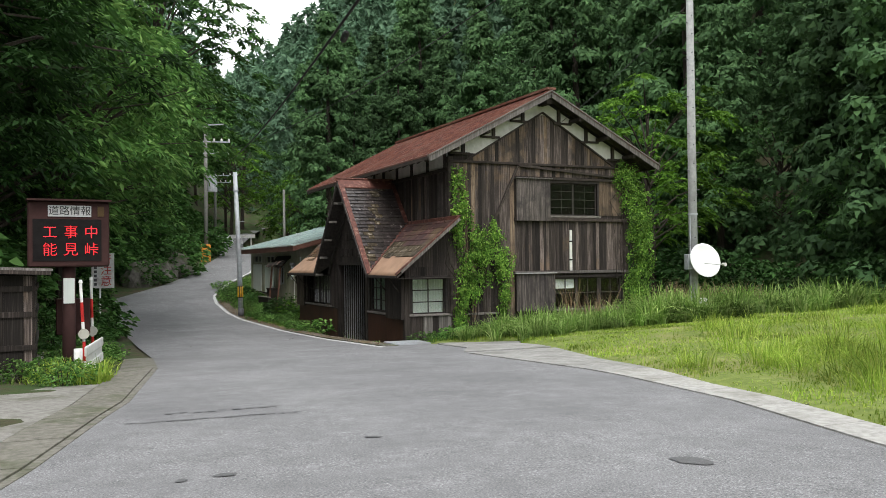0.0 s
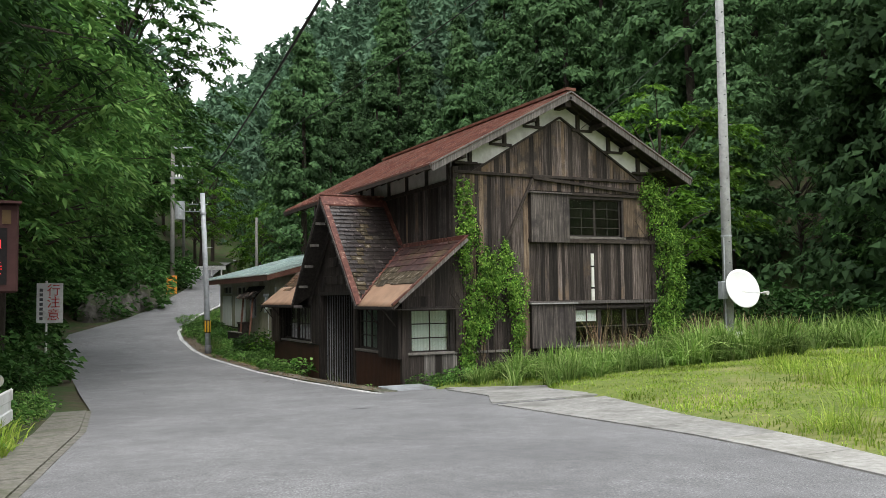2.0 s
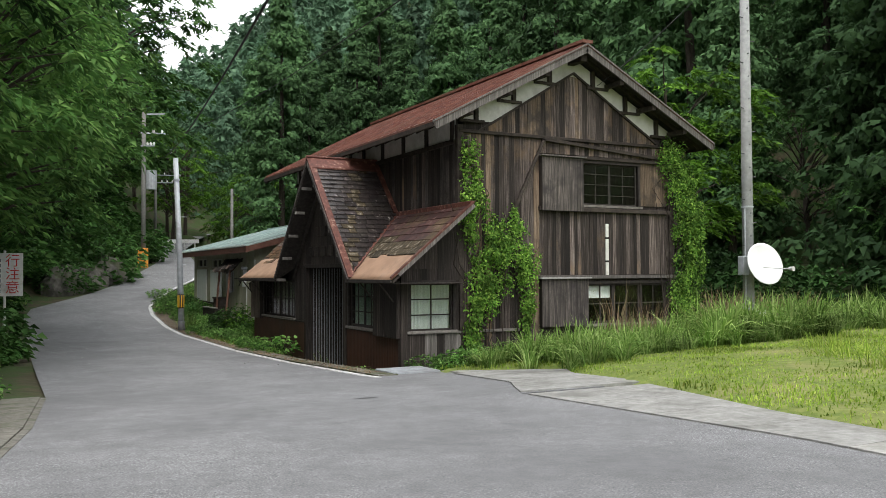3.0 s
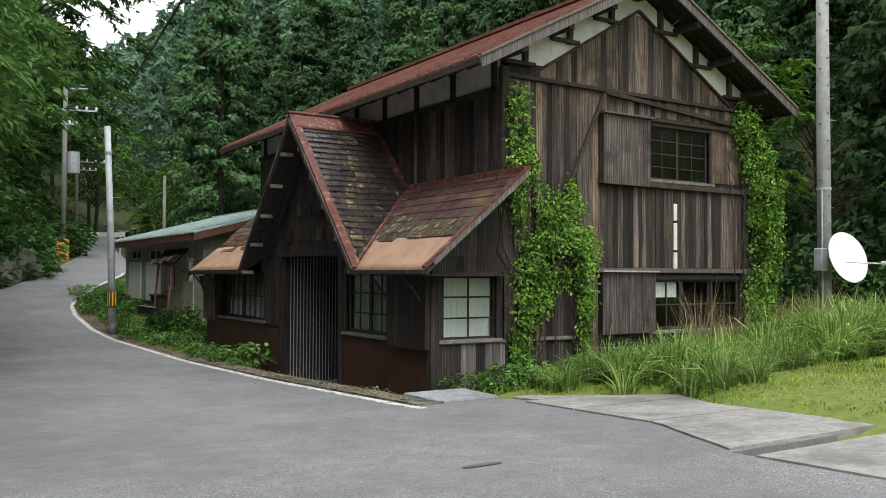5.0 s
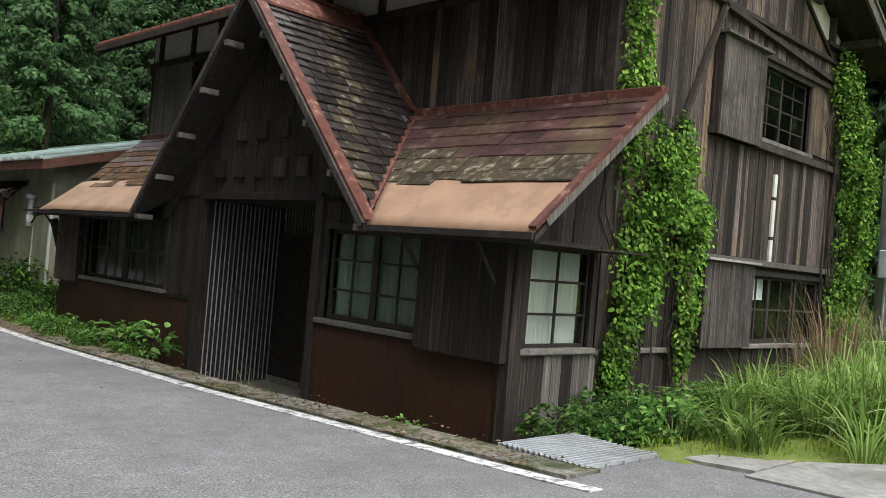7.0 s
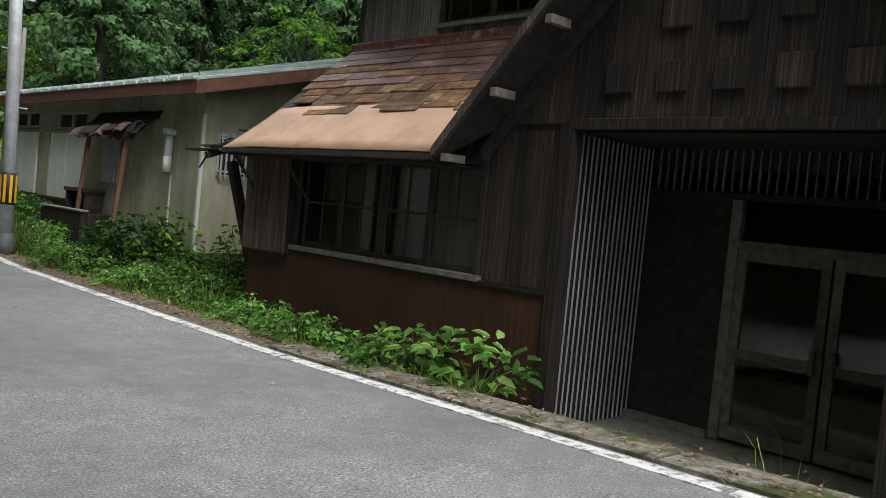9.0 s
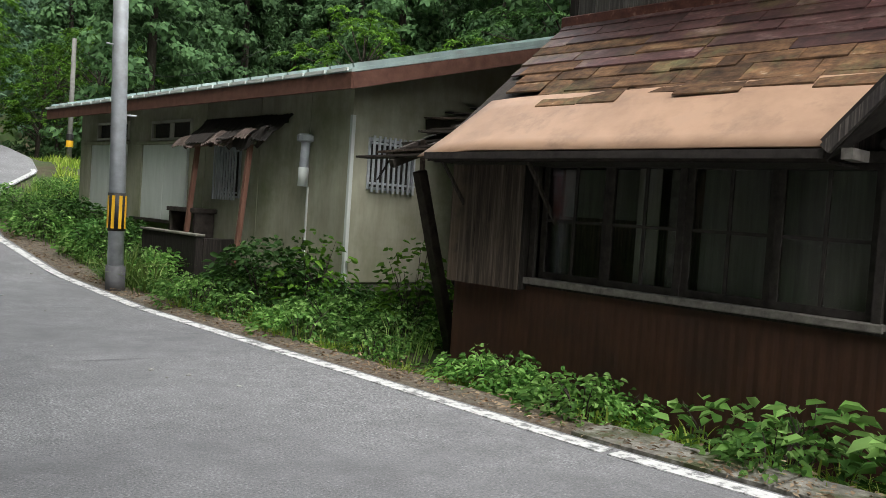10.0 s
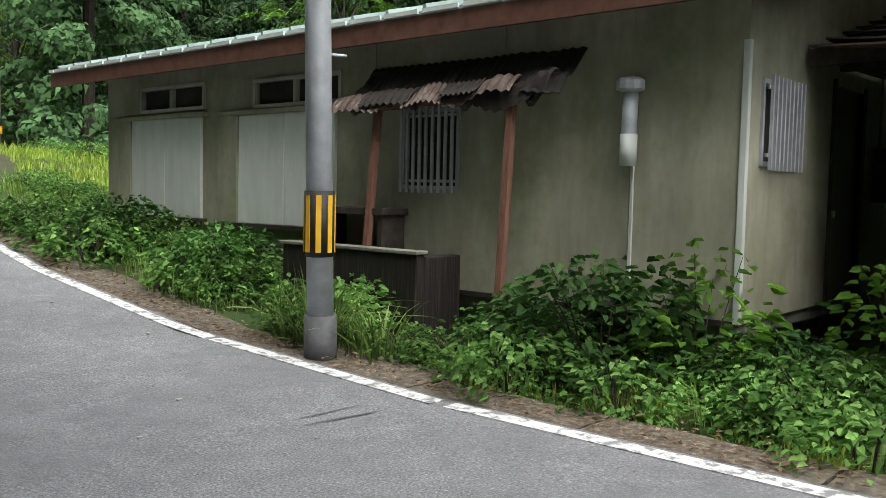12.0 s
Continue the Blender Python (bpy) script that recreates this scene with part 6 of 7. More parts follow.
def blades(name, at, height, width, lean, material, parent=None, label="", bend=0.35):
    """Grass: each blade three triangles, rising from at and bending over along lean."""
    n = len(at)
    at, lean = np.asarray(at, float), np.asarray(lean, float)
    height = np.broadcast_to(np.asarray(height, float), (n,))[:, None]
    ang = rng.uniform(0, 6.283, n)
    side = np.stack([np.cos(ang), np.sin(ang), 0 * ang], 1) * np.broadcast_to(np.asarray(width, float), (n,))[:, None] / 2
    upv = np.array((0, 0, 1.0))
    mid = at + upv * height * 0.6 + lean * height * 0.22
    tip = at + upv * height * (1 - bend * np.linalg.norm(lean, axis=1, keepdims=True)) + lean * height * 0.8
    v = np.stack([at - side, at + side, mid + side * 0.8, mid - side * 0.8, tip], 1).reshape(-1, 3)
    k = 5 * np.arange(n)[:, None]
    f = np.concatenate([k + np.array([0, 1, 2]), k + np.array([0, 2, 3]), k + np.array([3, 2, 4])], 1).reshape(-1)
    me = bpy.data.meshes.new(name)
    me.vertices.add(5 * n)
    me.vertices.foreach_set("co", v.ravel())
    me.loops.add(9 * n)
    me.loops.foreach_set("vertex_index", f)
    me.polygons.add(3 * n)
    me.polygons.foreach_set("loop_start", 3 * np.arange(3 * n))
    me.polygons.foreach_set("loop_total", np.full(3 * n, 3))
    me.update(calc_edges=True)
    me.materials.append(material)
    return part(name, me, material, parent, label)


def arching(name, at, height, width, lean, material):
    """Long grass: each blade a tapering ribbon of four pieces that arches over along lean."""
    n = len(at)
    at, lean = np.asarray(at, float), np.asarray(lean, float)
    height = np.broadcast_to(np.asarray(height, float), (n,))[:, None]
    side = unit(np.cross(lean, np.array((0, 0, 1.0))) + 1e-5) * width / 2
    side = side * rng.uniform(0.6, 1.3, (n, 1)) + rng.normal(size=(n, 3)) * width * 0.12
    reach = np.linalg.norm(lean, axis=1, keepdims=True)
    rows = []
    for u, w in ((0, 0.6), (0.35, 1.0), (0.65, 0.8), (0.87, 0.45)):
        c = at + np.array((0, 0, 1.0)) * height * (u - 0.42 * reach * u ** 2.6) + lean * height * 0.75 * u ** 1.8
        rows += [c - side * w, c + side * w]
    rows.append(at + np.array((0, 0, 1.0)) * height * (1 - 0.42 * reach) + lean * height * 0.78)
    v = np.stack(rows, 1).reshape(-1, 3)
    tri = np.array([0, 1, 3, 0, 3, 2, 2, 3, 5, 2, 5, 4, 4, 5, 7, 4, 7, 6, 6, 7, 8])
    f = (9 * np.arange(n)[:, None] + tri).reshape(-1)
    me = bpy.data.meshes.new(name)
    me.vertices.add(9 * n)
    me.vertices.foreach_set("co", v.ravel())
    me.loops.add(21 * n)
    me.loops.foreach_set("vertex_index", f)
    me.polygons.add(7 * n)
    me.polygons.foreach_set("loop_start", 3 * np.arange(7 * n))
    me.polygons.foreach_set("loop_total", np.full(7 * n, 3))
    me.update(calc_edges=True)
    me.materials.append(material)
    return part(name, me, material)


def cedar_points(n_branch, per, height, radius, low=0.06, tuft=0.7, tufts_=3):
    """Rounded tufts along drooping branches round a straight trunk: where each spray sits, its way, and the way its tuft faces there."""
    s = rng.uniform(0, 1, n_branch) ** 0.9
    t = low + (1 - low) * s
    ang = rng.uniform(0, 6.283, n_branch)
    reach = radius * (1 - s ** 1.3) * rng.uniform(0.62, 1.1, n_branch) + 0.15
    u = np.linspace(1.0, 0.45, tufts_) * rng.uniform(0.88, 1.05, (n_branch, tufts_))
    r = reach[:, None] * u
    z = t[:, None] * height - 0.30 * r + 0.12 * r * r / radius
    out = np.stack([np.cos(ang), np.sin(ang), 0 * ang], 1)[:, None, :]
    c = out * r[..., None] + np.stack([0 * z, 0 * z, z], -1) + rng.normal(size=(n_branch, tufts_, 3)) * 0.15
    big = tuft * rng.uniform(0.65, 1.2, (n_branch, tufts_)) * (0.55 + 0.45 * (1 - s[:, None]))
    c = np.repeat(c.reshape(-1, 3), per, 0)
    o = np.repeat(np.repeat(out, tufts_, 1).reshape(-1, 3), per, 0)
    big = np.repeat(big.reshape(-1), per)[:, None]
    d = unit(rng.normal(size=c.shape) + o * 0.7 + np.array((0, 0, 0.55)))
    p = c + d * big * np.array((1, 1, 0.72)) * rng.uniform(0.65, 1.05, (len(c), 1))
    way = unit(np.cross(d, rng.normal(size=c.shape))) + o * 0.35 + np.array((0, 0, -0.25)) + d * 0.08
    return p, way, d


def cedar(height, radius, n_branch, per, size):
    tree = thing("cedar_tree", "tall dark green cedar with drooping tufted branches", "tree", "cedars on the hillside")
    part("trunk", tube([(0, 0, -0.5), (0.05, 0, height * 0.4), (0, 0.05, height * 0.97)], [radius * 0.08, radius * 0.055, 0.03], 8), M["bark"], tree)
    p, way, face = cedar_points(n_branch, per, height, radius)
    leaves("crown", p, way, rng.uniform(0.6, 1.3, len(p)) * size, rng.uniform(0.7, 1.0, len(p)) * size, M["cedar"], tree, droop=0.12, up=4.0 * face, single=True)
    return tree


def broadleaf(height, spread, clumps, per, size, material, label, trunk=True, low=0.35, flat=0.35, name="broadleaf_tree", category="tree", group="trees by the road", single=False):
    """A trunk with forking limbs; each limb ends in flat sprays of leaves."""
    tree = thing(name, label, category, group)
    bm = bmesh.new()
    ends = []
    tube([(0, 0, -0.4), (0.1, 0.05, height * 0.3), (0.0, 0.2, height * 0.62), (0.1, 0.1, height * 0.9)], [spread * 0.05, spread * 0.04, spread * 0.025, 0.02], 8, bm=bm)
    for k in range(clumps):
        t = low + (1 - low) * rng.uniform()
        a = rng.uniform(0, 6.283)
        reach = spread * math.sin(math.pi * min(0.12 + 0.85 * (t - low) / (1 - low), 1)) ** 0.6 * rng.uniform(0.45, 1.1)
        e = Vector((reach * math.cos(a), reach * math.sin(a), height * t + rng.uniform(-0.3, 0.3)))
        if k % 3 == 0:
            s = Vector((0.05, 0.1, height * max(0.12, t * 0.72)))
            tube([s, s.lerp(e, 0.5) + Vector((0, 0, 0.12 * reach)), e], [spread * 0.014, spread * 0.009, 0.006], 5, bm=bm)
        ends.append(e)
    part("trunk", bm, M["bark"], tree)
    # arching twigs with leaves on both sides
    ends = np.array([tuple(e) for e in ends])
    twigs, along_n = 5, max(6, per // 5)
    n = clumps * twigs
    e = np.repeat(ends, twigs, 0)
    a = np.arctan2(e[:, 1], e[:, 0]) + rng.normal(size=n) * 0.9
    way = np.stack([np.cos(a), np.sin(a), rng.uniform(-0.1, 0.35, n)], 1)
    long = rng.uniform(0.13, 0.26, n) * spread
    u = (np.arange(along_n) + 0.5) / along_n
    p = e[:, None, :] + way[:, None, :] * (long[:, None] * u)[..., None]
    p[..., 2] -= (0.55 * long[:, None]) * u ** 2
    side = np.cross(way, np.array((0, 0, 1.0)))
    flip = np.where(np.arange(along_n) % 2, 1.0, -1.0)
    d = way[:, None, :] * 0.7 + side[:, None, :] * flip[None, :, None] * 0.75 + np.array((0, 0, -0.45))
    p, d = p.reshape(-1, 3), d.reshape(-1, 3)
    p = p + rng.normal(size=p.shape) * 0.03 * size / 0.2
    d = d + rng.normal(size=d.shape) * 0.25
    leaves("crown", p, d, rng.uniform(0.7, 1.25, len(p)) * size, rng.uniform(0.28, 0.42, len(p)) * size * (1.4 if single else 1.0), material, tree, droop=0.12, single=single)
    return tree


def place(proto, spots, label=""):
    """Puts the first at the first spot and copies at the rest. A spot: x, y, turn, scale, sink."""
    for i, (x, y, turn, s, sink) in enumerate(spots):
        m = Matrix.Translation((x, y, h(x, y) - sink)) @ pose(0, 0, 0, R.uniform(-2, 2), R.uniform(-2, 2), turn) @ Matrix.Scale(s, 4)
        if i:
            ob = copy_thing(proto, Matrix())
            ob.matrix_basis = m
        else:
            first, ob = m, proto
    if spots:
        proto.matrix_basis = first


# forest on the eastern and northern hillside
protos = [cedar(17, 3.1, 160, 38, 0.25), cedar(20, 3.4, 180, 38, 0.26), cedar(15, 2.8, 145, 38, 0.25)]
spots = [[], [], []]
far_spots = []
fr = random.Random(17)
for gx_ in np.arange(-30, 330, 5.2):
    for gy_ in np.arange(-15, 360, 5.2):
        x, y = gx_ + fr.uniform(-1.8, 1.8), gy_ + fr.uniform(-1.8, 1.8)
        st = float(np.interp(y, [-60, 5, 20, 40, 60, 90], [26, 24, 20.5, 21, 22, 22]))
        north = y > 92 and x > -25
        if (x < st + (3.5 if y < 58 else 1.0) and not north) or (x < float(right_x(y)) + 6 and y < 110):
            continue
        if math.hypot(x - 26, y - 24.5) < 3.2:
            continue
        bearing = math.degrees(math.atan2(x, y))
        d = math.hypot(x, y)
        if not -8 < bearing < 66 or d > 330 or (d > 120 and fr.random() < 0.25):
            continue
        if (d < 70 and x - st < 24) or (d < 104 and x - st < 12 and y < 100):
            spots[fr.randrange(3)].append((x, y, fr.uniform(0, 360), fr.uniform(0.75, 1.25), 0.3))
        else:
            far_spots.append((x, y, fr.uniform(0.8, 1.3)))
spots[2] += [(22.6, 16.5, 10, 0.95, 0.3), (25.2, 20.8, 130, 1.1, 0.3), (24.6, 13.4, 250, 1.05, 0.3), (27.5, 9.0, 70, 1.0, 0.3)]
spots[0] += [(17.5, 57.4, 40, 1.02, 0.3), (20.4, 61.0, 200, 0.85, 0.3)]
for p_, s_ in zip(protos, spots):
    place(p_, s_)
base_p, base_w, base_d = cedar_points(56, 12, 18, 3.2, 0.12, 0.85, 2)
n0 = len(base_p)
allp, allw, alls, alld = [], [], [], []
for x, y, s in far_spots:
    a = fr.uniform(0, 6.283)
    c, sn = math.cos(a), math.sin(a)
    rot = np.array([[c, -sn, 0], [sn, c, 0], [0, 0, 1]])
    keep = rng.random(n0) < (0.72 if math.hypot(x, y) < 130 else 0.26)
    allp.append(base_p[keep] @ rot.T * s + np.array((x, y, h(x, y) - 0.5)))
    allw.append(base_w[keep] @ rot.T)
    alld.append(base_d[keep] @ rot.T)
    alls.append(np.full(keep.sum(), 0.66 if math.hypot(x, y) < 130 else 1.2))
P_, W_, S_ = np.concatenate(allp), np.concatenate(allw), np.concatenate(alls)
# one mesh for the distant trees, in the leaf colour with haze mixed in
far_wood = leaves("far_cedar_forest", P_, W_, rng.uniform(0.7, 1.4, len(P_)) * S_, rng.uniform(0.5, 0.75, len(P_)) * S_, M["cedar_hazed"], droop=0.15, up=4.0 * np.concatenate(alld), single=True)
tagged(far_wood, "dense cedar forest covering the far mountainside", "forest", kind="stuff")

# broad-leaved trees at the foot of the hill
bright = broadleaf(7.5, 3.0, 90, 60, 0.20, M["leaf_bright"], "bright green broad-leaved tree at the forest edge", group="trees at the forest edge", single=True)
place(bright, [(19.2, 24.5, 10, 1.05, 0.2), (21.8, 29.5, 80, 0.9, 0.2), (17.5, 31.0, 200, 0.7, 0.2), (25.0, 46.0, 120, 0.8, 0.2), (23.5, 51.0, 300, 0.95, 0.2), (15.5, 82, 30, 1.3, 0.2), (10, 90, 77, 1.3, 0.2), (19, 66, 77, 1.0, 0.2), (22, 75, 177, 1.2, 0.2), (11, 81, 40, 1.0, 0.2), (16, 87, 140, 1.1, 0.2), (21, 83, 240, 1.1, 0.2)])
green = broadleaf(9, 3.6, 120, 60, 0.2, M["leaf"], "green broad-leaved tree with layered branches", group="trees at the forest edge", single=True)
place(green, [(26.6, 25.6, 0, 0.62, 0.3), (23.8, 20.0, 70, 0.5, 0.3), (23.0, 11.0, 140, 0.55, 0.3), (26, 42, 130, 0.9, 0.3), (6.5, 84, 99, 1.2, 0.3), (13, 100, 99, 1.4, 0.3), (8.5, 79, 20, 0.9, 0.3), (14, 93, 120, 1.1, 0.3), (19, 94, 220, 1.2, 0.3), (24, 88, 320, 1.1, 0.3)])

# trees of the western bank that lean over the road
near_tree = broadleaf(9.5, 4.2, 220, 65, 0.24, M["leaf_tree"], "large leafy tree overhanging the road", low=0.16)
# darkness behind the sign comes from the leaf colour, standing in for shade
shade_tree = broadleaf(9.5, 4.2, 230, 70, 0.21, M["leaf_shaded"], "large leafy tree behind the sign, deep shade put into its leaf colour", low=0.1)
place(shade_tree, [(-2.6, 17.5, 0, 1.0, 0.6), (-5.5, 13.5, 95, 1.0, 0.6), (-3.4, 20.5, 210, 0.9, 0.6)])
place(near_tree, [(-1.5, 24.8, 130, 1.2, 0.6), (-1.2, 31.5, 250, 1.2, 0.6), (-0.6, 37.5, 60, 1.25, 0.6), (0.4, 43.5, 180, 1.15, 0.6), (2.0, 48.5, 320, 1.05, 0.6), (4.2, 56, 20, 1.1, 0.6), (6.0, 64, 70, 1.2, 0.6), (8, 74, 10, 1.2, 0.6)])
over_tree = broadleaf(9.5, 4.2, 170, 70, 0.25, M["leaf_tree"], "leafy tree whose high branches hang over the road", low=0.4)
place(over_tree, [(0.3, 27.6, 75, 1.0, 0.3)])
tall_tree = broadleaf(13, 4.6, 230, 60, 0.30, M["leaf"], "tall broad-leaved tree above the bend", low=0.2, single=True)
place(tall_tree, [(7.2, 62.5, 75, 1.5, 0.4)])
# same darkened leaves, so the bank behind reads as shaded
back_tree = broadleaf(12, 4.5, 180, 45, 0.30, M["leaf_shaded"], "tall leafy tree on the bank, shade put into its leaf colour", low=0.1, single=True)
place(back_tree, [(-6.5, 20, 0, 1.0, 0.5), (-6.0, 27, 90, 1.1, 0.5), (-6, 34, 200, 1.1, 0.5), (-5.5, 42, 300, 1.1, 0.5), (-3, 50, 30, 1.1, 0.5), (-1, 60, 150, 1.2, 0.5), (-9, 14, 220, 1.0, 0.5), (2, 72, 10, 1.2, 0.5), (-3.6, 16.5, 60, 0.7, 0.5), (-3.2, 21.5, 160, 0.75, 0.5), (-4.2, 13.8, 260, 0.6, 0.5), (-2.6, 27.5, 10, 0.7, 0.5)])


def shrub(height, spread, n, size, material, label, group, stems=7, rounded=False):
    s = thing("shrub", label, "shrub", group)
    bm = bmesh.new()
    tips = []
    for k in range(stems):
        a, r = rng.uniform(0, 6.283), spread * rng.uniform(0.1, 0.7)
        e = Vector((r * math.cos(a), r * math.sin(a), height * rng.uniform(0.6, 1.0)))
        tube([(0.1 * e.x, 0.1 * e.y, -0.1), e * 0.55 + Vector((0, 0, 0.06)), e], [0.010, 0.007, 0.003], 4, bm=bm)
        tips.append(e)
    part("woody_stem", bm, M["bark"], s)
    d = rng.normal(size=(n, 3))
    u = rng.uniform(0.25, 1, n)[:, None] ** 0.6
    p = unit(d) * u * np.array((spread, spread, height * 0.55)) + np.array((0, 0, height * 0.5))
    lump = np.array([noise.noise(Vector(q) * (2.2 / spread)) for q in p])
    p = p[(lump > -0.12) & (p[:, 2] > 0.01)]
    way = p * np.array((1, 1, 0.05)) + rng.normal(size=p.shape) * np.array((0.45, 0.45, 0.15)) * spread
    leaves("foliage", p, way, rng.uniform(0.6, 1.3, len(p)) * size, rng.uniform(0.5, 0.8, len(p)) * size, material, s, droop=0.2, rounded=rounded)
    return s


weed = shrub(0.5, 0.55, 760, 0.075, M["weed"], "leafy green weeds beside the road", "weeds along the road", rounded=True)
wr = random.Random(23)
place(weed, [(wr.uniform(6.75, 7.2), wr.uniform(24.0, 27.6), wr.uniform(0, 360), wr.uniform(0.6, 1.0), 0.05) for _ in range(9)]
      + [(wr.uniform(6.75, 8.4), wr.uniform(27.8, 31.6), wr.uniform(0, 360), wr.uniform(0.55, 0.9), 0.05) for _ in range(22)]
      + [(wr.uniform(6.8, 7.9), wr.uniform(32.4, 38.5), wr.uniform(0, 360), wr.uniform(0.7, 1.1), 0.05) for _ in range(26)]
      + [(wr.uniform(7.0, 9.5), wr.uniform(38.5, 43), wr.uniform(0, 360), wr.uniform(0.6, 0.9), 0.05) for _ in range(14)]
      + [(float(right_x(v)) + wr.uniform(2.0, 5.0), v, wr.uniform(0, 360), wr.uniform(0.7, 1.1), 0.05) for v in np.arange(40, 54, 1.2)]
      + [(7.7 + 0.27 * k, 17.85 - 0.25 * (k % 3), 60 * k, wr.uniform(0.6, 1.0), 0.05) for k in range(13)]
      + [(wr.uniform(7.3, 9.6), wr.uniform(28.2, 29.8), wr.uniform(0, 360), wr.uniform(0.6, 0.95), 0.05) for _ in range(9)]
      + [(6.95, 30.9, 0, 0.6, 0.05), (6.95, 31.9, 40, 0.6, 0.05), (7.0, 32.6, 80, 0.7, 0.05), (-0.35, 12.0, 0, 0.7, 0.05), (0.05, 12.1, 90, 0.7, 0.05), (0.15, 11.2, 30, 0.65, 0.05), (0.35, 11.5, 120, 0.6, 0.05), (0.5, 14.2, 90, 0.8, 0.05), (0.7, 15.5, 90, 0.8, 0.05), (0.9, 17.0, 10, 0.8, 0.05), (0.2, 13.4, 200, 0.8, 0.05)])
big_bush = shrub(0.95, 0.75, 1500, 0.10, M["leaf"], "dense dark green bush against the annex", "bushes by the annex", rounded=True)
place(big_bush, [(7.65, 30.75, 0, 0.95, 0.1), (7.5, 31.35, 90, 0.6, 0.1), (7.9, 29.7, 60, 0.62, 0.1), (7.35, 34.6, 60, 0.75, 0.1), (7.4, 36.6, 150, 0.75, 0.1), (11.6, 28.9, 20, 0.8, 0.1), (14.2, 28.6, 220, 1.2, 0.1), (16.0, 29.6, 120, 1.5, 0.1)])
vinebush = shrub(1.35, 0.6, 380, 0.12, M["leaf_bright"], "bright leafy climbing plant by the annex corner", "bushes by the annex", rounded=True)
place(vinebush, [(7.75, 30.1, 0, 0.8, 0.1), (8.3, 29.0, 90, 0.8, 0.1), (7.9, 28.6, 200, 0.6, 0.1), (13.0, 29.2, 40, 1.0, 0.1)])
broad = shrub(0.5, 0.45, 130, 0.13, M["weed"], "low plant with broad rounded leaves by the entrance", "broad-leaved weeds", rounded=True)
place(broad, [(6.95, 23.55, 0, 1.0, 0.02), (6.95, 24.2, 100, 0.9, 0.02), (7.1, 24.8, 200, 0.9, 0.02), (6.95, 19.0, 30, 0.5, 0.02)])
bank = shrub(1.0, 0.9, 800, 0.16, M["leaf"], "leafy undergrowth on the bank", "undergrowth on the bank")
pts = []
for k in range(110):
    y = wr.uniform(13.5, 80)
    pts.append((float(left_x(y)) - (wr.uniform(2.4, 4.6) if y < 20 else wr.uniform(0.9, 4.2 if y < 45 else 7)), y, wr.uniform(0, 360), wr.uniform(0.6, 1.4) if y < 45 else wr.uniform(1.2, 2.2), 0.1))
pts += [(0.2, 15.2, 90, 0.6, 0.05)]
pts += [(float(left_x(y)) - wr.uniform(1.0, 4.5), y, wr.uniform(0, 360), wr.uniform(1.2, 2.2), 0.2) for y in np.arange(37, 64, 0.7)]
place(bank, [q for q in pts if math.hypot(q[0] - 8.3, q[1] - 51.5) > 2.6])
# undergrowth painted with the shaded leaf colour
edge_bush = shrub(1.6, 1.4, 1000, 0.22, M["leaf_shaded"], "undergrowth at the forest edge, shade put into its leaf colour", "undergrowth at the forest edge")
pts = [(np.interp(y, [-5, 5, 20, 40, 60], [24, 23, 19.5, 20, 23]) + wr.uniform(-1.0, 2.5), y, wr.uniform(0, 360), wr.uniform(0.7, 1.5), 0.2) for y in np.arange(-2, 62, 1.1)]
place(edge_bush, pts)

# ivy on the gable corners
def ivy(name, label, spots, n, size):
    """Leaves hung in overlapping patches; a spot: x, z, half-width, half-height, depth."""
    plant = thing(name, label, "ivy", "ivy on the house", at=(spots[0][0], 18.3, -0.5))
    m = n // 26
    w = np.array([s[2] * s[3] for s in spots])
    S = np.array(spots)[rng.choice(len(spots), m, p=w / w.sum())]
    a, r = rng.uniform(0, 6.283, m), np.sqrt(rng.uniform(0, 1, m)) * rng.uniform(0.75, 1.18, m)
    c = np.stack([S[:, 0] + S[:, 2] * r * np.cos(a), 18.33 - S[:, 4] * (1 - 0.8 * np.clip(r, 0, 1) ** 2) * rng.uniform(0.1, 1, m), S[:, 1] + S[:, 3] * r * np.sin(a)], 1)
    c = c[np.array([noise.noise(Vector((q[0] * 3.2, 0, q[2] * 3.2))) for q in c]) > -0.16]
    big = np.repeat(rng.uniform(0.04, 0.14, len(c)), 26)[:, None]
    c = np.repeat(c, 26, 0)
    d = unit(rng.normal(size=c.shape) + np.array((0, -0.6, 0.35)))
    p = c + d * big * np.array((1, 0.9, 1.25)) * rng.uniform(0.5, 1.05, (len(c), 1)) - np.array((0, 0, 0.06)) * rng.random((len(c), 1)) ** 3 * 5
    p[:, 1] = np.minimum(p[:, 1], 18.36)
    way = unit(np.cross(d, rng.normal(size=c.shape))) * 0.7 + np.array((0, -0.2, -0.75)) + d * 0.2
    leaves("foliage", p, way, rng.uniform(0.6, 1.3, len(p)) * size, rng.uniform(0.6, 0.95, len(p)) * size, M["ivy"], plant, up=1.5 * d, rounded=True, fold=0.12)
    bm = bmesh.new()
    for k in range(14):
        s = spots[k % len(spots)]
        x = s[0] + rng.uniform(-1, 1) * s[2] * 0.7
        pts_ = [(x + rng.uniform(-0.12, 0.12) * j, 18.33 - 0.03 * rng.random(), -0.5 + (s[1] + s[3] * 0.6 + 0.5) * j / 5) for j in range(6)]
        tube(pts_, [0.012, 0.011, 0.01, 0.008, 0.006, 0.004], 5, bm=bm)
    part("woody_stem", bm, M["bark"], plant)


